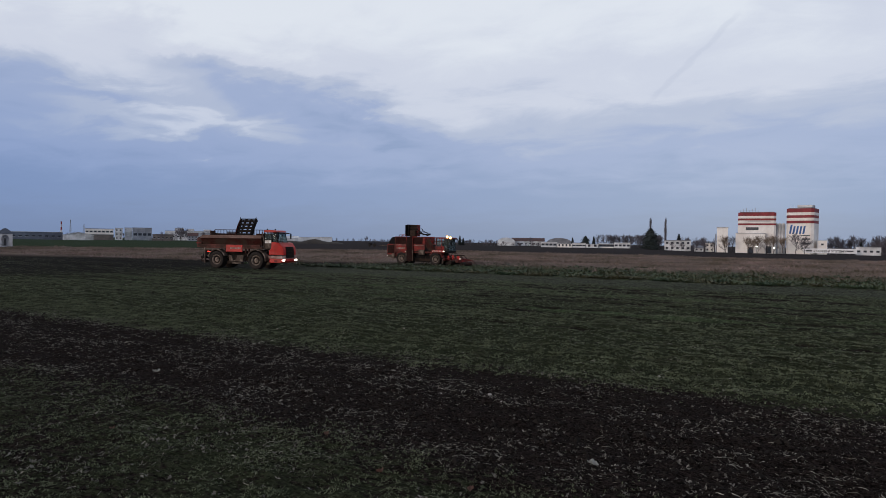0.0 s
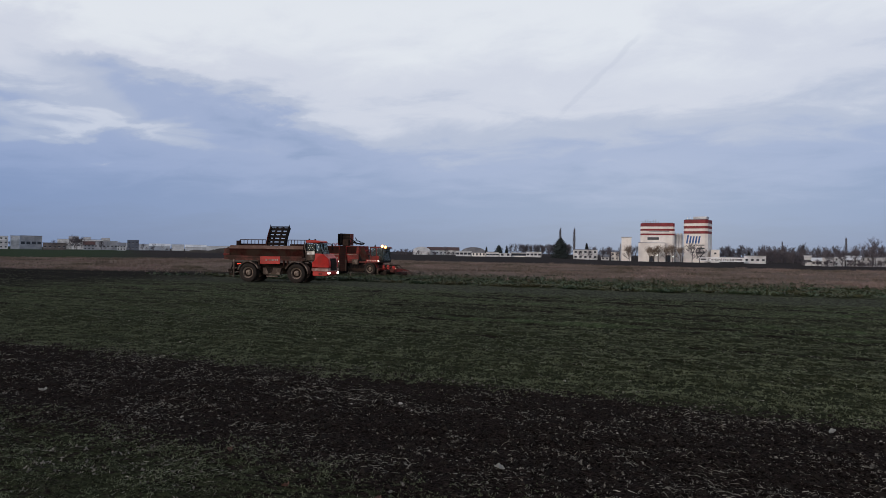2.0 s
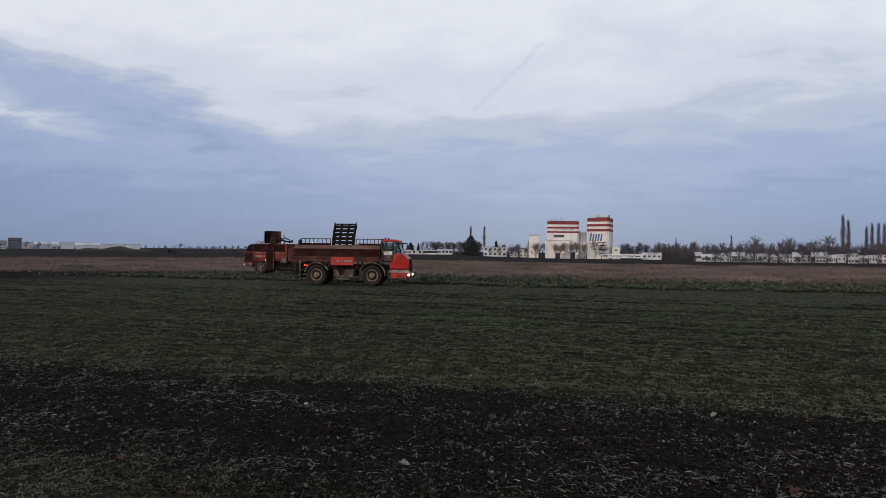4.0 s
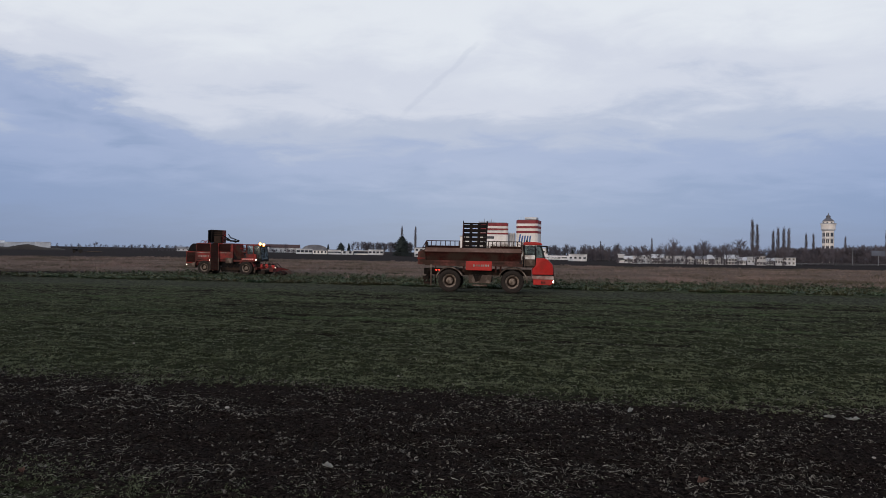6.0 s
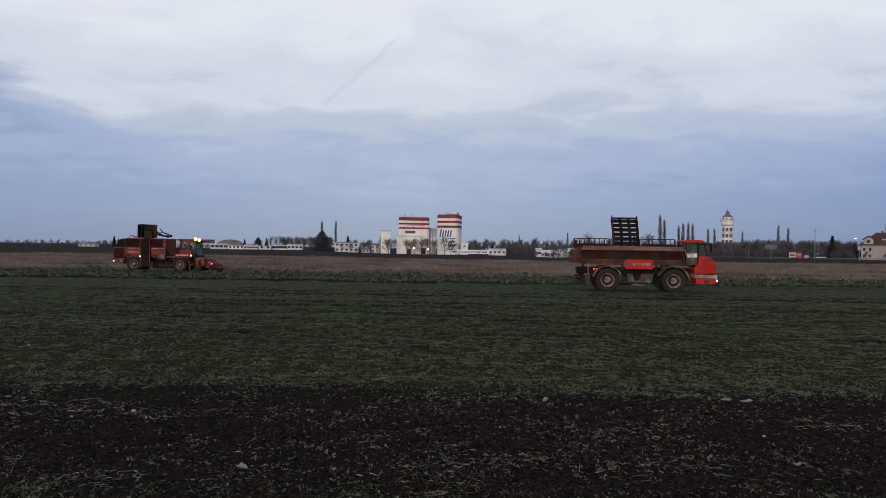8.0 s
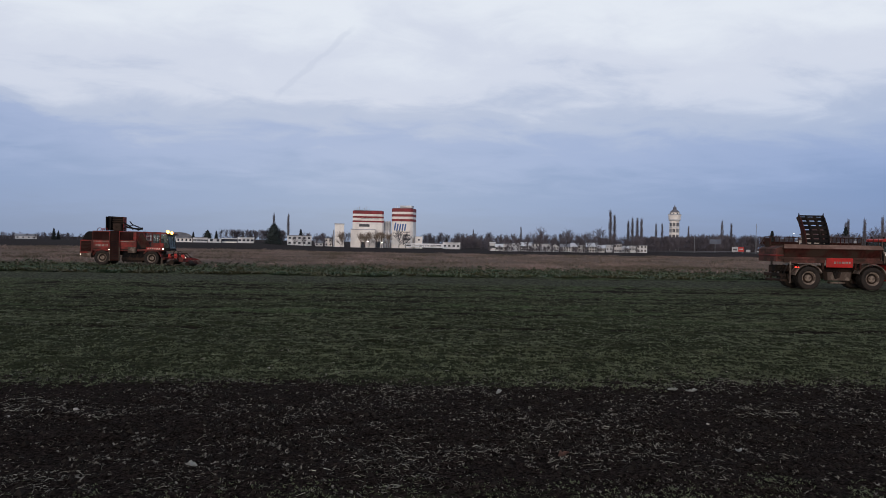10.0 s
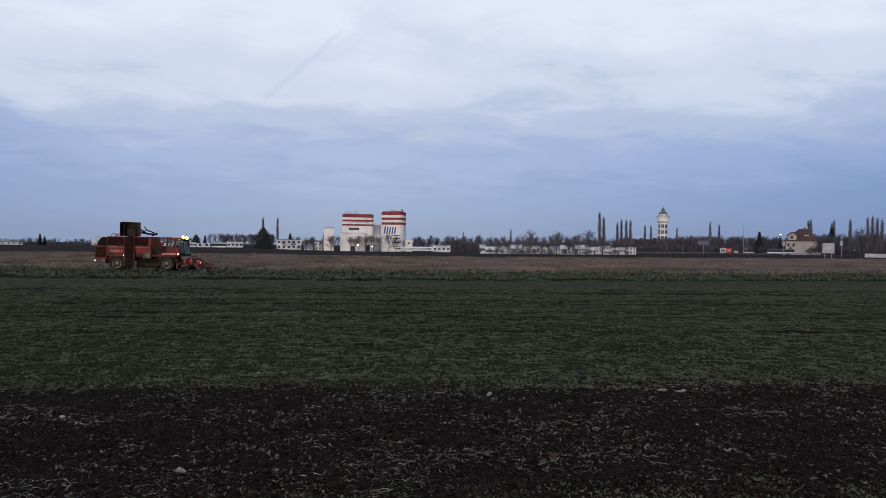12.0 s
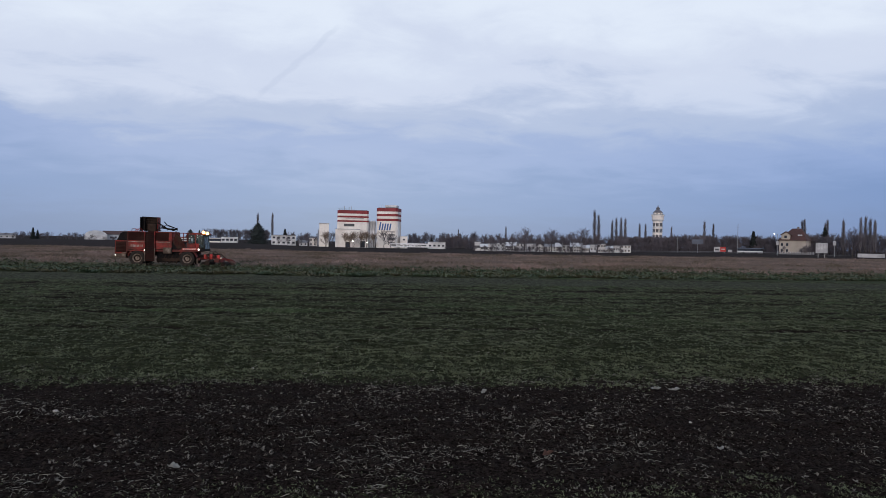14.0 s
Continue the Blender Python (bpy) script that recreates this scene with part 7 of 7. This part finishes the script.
def keep(x, y, f):
    m = rng.random(len(x)) < f
    return x[m], y[m]


def stalks(x, y, length, width, curl, lift=0.012):
    """Bent flat stalks lying on the soil, three lengths each."""
    n = len(x)
    ln = rng.uniform(0, 1, n) ** 1.8 * (length[1] - length[0]) + length[0]
    w = rng.uniform(*width, n)
    a = rng.uniform(0, 2 * np.pi, n)
    bend = rng.normal(0, curl, n) * (rng.random(n) < 0.6)
    roll = rng.uniform(-1.2, 1.2, n)
    px, py = x.copy(), y.copy()
    hump = rng.uniform(0.0, 0.12, n) * ln
    rings = []
    for k in range(4):
        z = surface_z(px, py) + lift + hump * (0.0, 0.8, 1.0, 0.3)[k]
        p = np.stack([px, py, z], 1)
        taper = w * (1.0, 0.95, 0.8, 0.4)[k]
        sd = np.stack([-np.sin(a) * np.cos(roll), np.cos(a) * np.cos(roll), np.sin(roll)], 1) * taper[:, None]
        rings.append((p - sd, p + sd))
        px, py = px + np.cos(a) * ln / 3, py + np.sin(a) * ln / 3
        a = a + bend
    out = []
    for (p, q), (r, t) in zip(rings, rings[1:]):
        out += [np.stack([p, q, t], 1), np.stack([p, t, r], 1)]
    return out


def rut_gap(x, y):
    """1 on untouched ground, towards 0 in the wheel ruts."""
    wig = 0.25 * value_noise(x * 0.09, y * 0.02, 5)
    g = np.ones_like(y)
    for c, w, d in RUTS[2:]:
        u = (y + wig - c) / (w * 1.15)
        g *= 1 - np.exp(-u * u) * np.clip(0.95 + 0.5 * value_noise(x * 0.12, y * 0, 26), 0.3, 1)
    return g


def field_cover():
    # low leafy plants in clumps, thinner near the bare strip and on the headland
    out = []
    for count, y0, y1, ln, wd, per in ((85000, 3.2, 9.2, (0.015, 0.05), (0.004, 0.011), 4), (130000, 12.6, 19, (0.025, 0.075), (0.008, 0.02), 4), (170000, 19, 27, (0.035, 0.09), (0.014, 0.034), 4), (230000, 27, 47, (0.05, 0.12), (0.02, 0.05), 3), (90000, 47, 58, (0.05, 0.11), (0.025, 0.05), 3)):
        x, y = scatter(count, y0, y1)
        far = 0.62 if y0 > 25 else 1.0
        v = y + 0.7 * value_noise(x * 1.3, y * 0.4, 21)
        tuft = 0.3 * value_noise(x * 3.1 * far, v * 1.3 * far, 22) + 0.8 * value_noise(x * 9 * far, v * 2.8 * far, 25) + 0.5 * value_noise(x * 19 * far, v * 6.5 * far, 30) + 0.25 * value_noise(x * 0.07, y * 1.4, 29)
        clump = np.clip(0.5 + 1.1 * tuft, 0.06, 1)
        thick = 0.8 + 0.35 * value_noise(x * 0.12, y * 0.2, 27)
        wob = 0.5 * value_noise(x * 0.7, y * 0.2, 23) + 0.3 * value_noise(x * 3, y * 1, 24)
        bare = np.clip((np.abs(y + wob - 11.1) - 2.45) / 0.9, 0.012, 1)
        head = 1 - 0.8 * np.clip((-x - 39 + 3 * value_noise(x * 0.2, y * 0.2, 28)) / 20, 0, 1) * np.clip((y - 21) / 6, 0, 1)
        fade = np.where(y > 46, 0.6, np.where(y > 38, 0.8, 1.0))
        x, y = keep(x, y, np.clip(clump * thick, 0.015, 1) * bare * fade * head * rut_gap(x, y))
        out += list(blades(x, y, per, ln, wd, (0.5, 1.5) if y1 < 20 else (0.85, 1.52)))[:2 if y1 < 20 else 1]
    soup("cover_crop", "low matted green cover crop leaves across the field", "crop", np.concatenate(out), "shoot")
    # pale dead stalks and litter caught among the plants
    out = []
    for count, y0, y1, ln, wd in ((46000, 8.0, 14.4, (0.015, 0.15), (0.0018, 0.006)), (15000, 3.2, 8.8, (0.015, 0.12), (0.0014, 0.004)), (16000, 14.0, 26, (0.03, 0.14), (0.003, 0.008))):
        x, y = scatter(count, y0, y1)
        drift = np.clip(0.12 + 1.0 * value_noise(x * 0.6, y * 1.2, 31) + 0.8 * value_noise(x * 2.0, y * 3.0, 32), 0.04, 1)
        x, y = keep(x, y, drift)
        out += stalks(x, y, ln, wd, 0.3)
    soup("straw", "pale bent broken stalks lying on dark soil", "straw", np.concatenate(out), "straw")
    out = []
    x, y = scatter(9000, 4, 15)
    drift = np.clip(0.2 + 1.0 * value_noise(x * 0.7, y * 1.2, 33) + 0.6 * value_noise(x * 2.2, y * 3.1, 34), 0.03, 1)
    x, y = keep(x, y, drift)
    out += list(blades(x, y, 4, (0.02, 0.075), (0.006, 0.022), (0.6, 1.55), surface_z(x, y) + 0.008, 0.15))
    x, y = scatter(30000, 7.8, 14.6)
    drift = np.clip(0.4 + 0.9 * value_noise(x * 0.5, y * 1.6, 35) + 0.6 * value_noise(x * 2.6, y * 3.4, 37), 0.06, 1)
    x, y = keep(x, y, drift)
    out += list(blades(x, y, 2, (0.012, 0.045), (0.004, 0.014), (0.6, 1.55), surface_z(x, y) + 0.006, 0.15))
    soup("leaf_litter", "curled dead leaves in drifts on the soil", "leaves", np.concatenate(out), "litter")
    # clods: squat five-sided lumps
    x, y = scatter(20000, 7.5, 14.5)
    s = rng.uniform(0.012, 0.05, len(x)) * rng.uniform(0.6, 1.4, len(x))
    z = surface_z(x, y)
    tri = []
    ph = rng.uniform(0, 6.28, len(x))
    jit = rng.uniform(0.7, 1.3, (5, len(x)))
    top = np.stack([x + rng.normal(0, 0.2, len(x)) * s, y + rng.normal(0, 0.2, len(x)) * s, z + s * rng.uniform(0.5, 1.0, len(x))], 1)
    ring = [np.stack([x + np.cos(ph + k * 1.2566) * s * jit[k], y + np.sin(ph + k * 1.2566) * s * jit[k], z - 0.01 + 0.3 * s * (jit[k] - 0.7)], 1) for k in range(5)]
    for k in range(5):
        tri.append(np.stack([top, ring[k], ring[(k + 1) % 5]], 1))
    soup("clods", "dark lumps of wet soil", "soil", np.concatenate(tri), "clod")
    # beet leaves in the standing rows
    x = rng.uniform(-62, 105, 30000)
    front = 57.6 + 0.12 * np.maximum(x, 0) + 0.7 * value_noise(x * 0.3, x * 0, 40)
    y = front + 36 * rng.uniform(0, 1, 30000) ** 1.7
    lifted = (x < -26) & (y > 66)
    f = np.clip(0.5 + 0.8 * value_noise(x * 0.35, y * 0.45, 41) + 0.8 * value_noise(x * 1.1, y * 0.7, 42), 0.04, 1) * np.where(lifted, 0.4, 1) * np.clip((92 - y) / 26, 0.08, 1) * np.clip((x + 62) / 18, 0.1, 1)
    x, y = keep(x, y, f)
    a, b_ = blades(x, y, 6, (0.18, 0.4), (0.07, 0.15), (0.45, 1.45))
    soup("beet_leaves", "standing rows of green beet leaves", "crop", np.concatenate([a, b_]), "beet_leaf")
    # dry weeds on the fallow strip
    x = rng.uniform(-230, 215, 120000)
    y = 60 + 146 * rng.uniform(0, 1, 120000) ** 1.5
    start = np.where(x < -50, np.clip(74 + (x + 50) * 0.5, 58, 74), 72)
    ok = (y > start) & (y < np.minimum(205, 1.17 * x + 335)) & (x > -2.4 * y) & (x < 1.1 * y + 5)
    f = np.clip(0.6 + 0.5 * value_noise(x * 0.06, y * 0.12, 51) + 0.45 * value_noise(x * 0.3, y * 0.3, 52), 0.08, 1) * np.clip((y - start) / 16, 0.08, 1) * np.clip(1.5 - 1.3 * x / y, 0.4, 1)
    x, y = keep(x[ok], y[ok], f[ok])
    bushy = value_noise(x * 0.16, y * 0.2, 53) + 0.6 * value_noise(x * 0.5, y * 0.5, 54) > 0.25
    low = blades(x[~bushy], y[~bushy], 4, (0.12, 0.4), (0.02, 0.06), (0.35, 1.45))
    high = blades(x[bushy], y[bushy], 5, (0.25, 0.7), (0.02, 0.06), (0.25, 1.3))
    soup("dry_weeds", "tall brown dry weeds on a fallow strip", "weeds", np.concatenate([low[0], low[1][::3], high[0], high[1]]), "weed")


def lump(seed, r):
    rnd = random.Random(seed)
    b = B()
    bmesh.ops.create_icosphere(b, subdivisions=2, radius=r)
    for v in b.verts:
        v.co *= rnd.uniform(0.82, 1.15)
        v.co.z *= 0.6
    return b


def curled_leaf(length, width, seed):
    rnd = random.Random(seed)
    b = B()
    n = 7
    rows = []
    for k in range(n + 1):
        u = k / n
        w = width * math.sin(math.pi * min(0.97, u * 0.93 + 0.05)) * rnd.uniform(0.8, 1.1)
        z = 0.5 * length * (u - 0.3) ** 2 + rnd.uniform(0.0, 0.07) * length
        rows.append([b.verts.new((length * (u - 0.5), -w / 2, z + rnd.uniform(0.1, 0.7) * w)), b.verts.new((length * (u - 0.5), 0, z)), b.verts.new((length * (u - 0.5), w / 2, z + rnd.uniform(0.1, 0.8) * w))])
    for r, s in zip(rows, rows[1:]):
        b.faces.new((r[0], r[1], s[1], s[0]))
        b.faces.new((r[1], r[2], s[2], s[1]))
    bmesh.ops.solidify(b, geom=b.faces[:], thickness=0.003)
    return b


def loose_bits():
    rnd = random.Random(17)
    for k, (x, y, r) in enumerate(((-5.7, 11.75, 0.075), (-3.08, 15.64, 0.07), (-12.45, 18.92, 0.07), (5.59, 10.84, 0.05), (-1.35, 11.45, 0.04), (-6.6, 11.3, 0.045), (-5.2, 11.2, 0.035), (2.86, 12.78, 0.04), (-16.0, 16.3, 0.06), (-9.2, 13.0, 0.035), (-6.95, 10.9, 0.05), (4.2, 11.9, 0.03))):
        solo("stone", lump(k, r * 0.6), M["stone"], "small chalky white stone on dark soil", "stone", "white stones in the field", at=pose(x, y, float(surface_z(x, y)) + r * 0.2, 0, 0, rnd.uniform(0, 360)))
    for k, (x, y, ln, w, m, lab) in enumerate(((-2.7, 8.76, 0.17, 0.1, "pale_leaf", "large pale dry beet leaf on the soil"), (-3.77, 7.06, 0.13, 0.09, "red_leaf", "curled red-brown leaf lying on soil"), (-9.81, 6.22, 0.12, 0.08, "red_leaf", "curled red-brown leaf lying on soil"), (-5.11, 7.0, 0.14, 0.1, "red_leaf", "curled red-brown leaf lying on soil"), (-6.72, 7.82, 0.13, 0.08, "red_leaf", "curled red-brown leaf lying on soil"), (-13.06, 9.41, 0.25, 0.14, "pale_leaf", "pale dry leaf on the soil"), (2.55, 9.14, 0.2, 0.13, "red_leaf", "curled red-brown leaf lying on soil"), (6.0, 13.25, 0.3, 0.14, "pale_leaf", "pale dry leaf at the strip's edge"), (6.4, 13.2, 0.25, 0.12, "pale_leaf", "pale dry leaf at the strip's edge"), (2.2, 13.1, 0.22, 0.1, "pale_leaf", "pale dry leaf at the strip's edge"), (5.34, 9.36, 0.2, 0.1, "pale_leaf", "pale dry leaf on the soil"))):
        solo("dead_leaf", curled_leaf(ln, w, k), M[m], lab, "leaf", "fallen leaves", at=pose(x, y, float(surface_z(x, y)) + 0.03, 0, 0, rnd.uniform(0, 360)))


field_cover()
loose_bits()


# ---------- what moves ----------
TRUCK_X = [(0.0, -52.46), (0.5, -49.03), (1.0, -45.54), (1.5, -41.91), (2.0, -38.21), (2.5, -34.41), (3.0, -30.47), (3.5, -26.32), (4.0, -21.97), (6.5, 1.03), (7.0, 5.65), (7.5, 10.31), (8.0, 15.02), (8.5, 19.83), (9.0, 24.66), (11.5, 49.5), (14.0, 75.0)]
LANE_X = (-60, -53, -46, -40, -32, -22, -10, 1, 10, 20, 30, 45, 60, 80)
LANE_Y = (46.0, 47.2, 48.7, 49.9, 51.3, 52.1, 50.9, 49.6, 48.95, 48.25, 47.5, 46.6, 46.2, 46.0)
LANE_TURN = (9.5, 10.0, 10.5, 10.5, 10.0, 8.5, 3.0, -1.0, -3.5, -4.3, -4.0, -2.5, -1.2, -0.6)
HARVESTER_X = [(0.0, -48.16), (1.5, -45.75), (4.0, -41.77), (6.5, -38.01), (7.5, -36.47), (9.0, -34.18), (11.5, -30.21), (12.5, -28.67), (14.0, -26.40)]
HALF_TRACK = 1.42


def lane(x):
    """Where the truck's lane lies at x, and how far the truck is turned there."""
    y = lambda v, table: float(np.interp(v, LANE_X, table))
    return tuple(sum(y(x + d, table) for d in (-4, -2, 0, 2, 4)) / 5 for table in (LANE_Y, LANE_TURN))


def motions():
    ts = [k / 10 for k in range(141)]
    rows = []
    for t, x in TRUCK_X:
        x += 0.1
        y, turn = lane(x)
        yy = y + HALF_TRACK
        rows.append((t, pose(x, yy, gz(x, yy) - 0.03, 0, 0, turn)))
    walk(truck, rows)
    # the unloading belt is lifted as the truck drives
    walk(truck_conveyor, [(t, pose(0, 0, z)) for t, z in ((0.0, -0.2), (1.5, -0.1), (3.0, -0.08), (4.0, -0.03), (6.5, 0.14), (7.5, 0.24), (9.0, 0.38), (14.0, 0.4))])
    tx = np.interp(ts, [a for a, _ in TRUCK_X], [b for _, b in TRUCK_X])
    for w in truck_wheels:
        p = w.matrix_basis.translation.copy()
        walk(w, [(t, pose(p.x, p.y, p.z, 0, math.degrees((x - tx[0]) / 0.92), 0)) for t, x in zip(ts, tx)])
    walk(harvester, [(t, pose(x - 0.15, 78 + HALF_TRACK, gz(x, 79.4) - 0.03, 0, 0, 0)) for t, x in HARVESTER_X])
    hx = np.interp(ts, [a for a, _ in HARVESTER_X], [b for _, b in HARVESTER_X])
    for w in harvester_wheels:
        p = w.matrix_basis.translation.copy()
        walk(w, [(t, pose(p.x, p.y, p.z, 0, math.degrees((x - hx[0]) / 0.88), 0)) for t, x in zip(ts[::5], hx[::5])])
    bus_rows = []
    p, q = road_line(0), road_line(1)
    turn = math.degrees(math.atan2((p - q).y, (p - q).x))
    for t in (0.0, 2.0, 4.0, 6.0, 8.0, 10.0, 12.0, 14.0):
        u = BUS_U[0] + (BUS_U[1] - BUS_U[0]) * t / 14
        c = road_line(u)
        bus_rows.append((t, pose(c.x, c.y, gz(c.x, c.y) + 0.12, 0, 0, turn)))
    walk(city_bus, bus_rows)
    tr = []
    for t in (0.0, 2.0, 4.0, 7.0, 10.0, 14.0):
        x, y = polar(35.8 + 0.29 * t, 330)
        tr.append((t, pose(x, y, gz(x, y), 0, 0, 180 + 36 + 0.29 * t)))
    walk(tractor, tr)


BUS_U = (0.925, 0.5906)
motions()
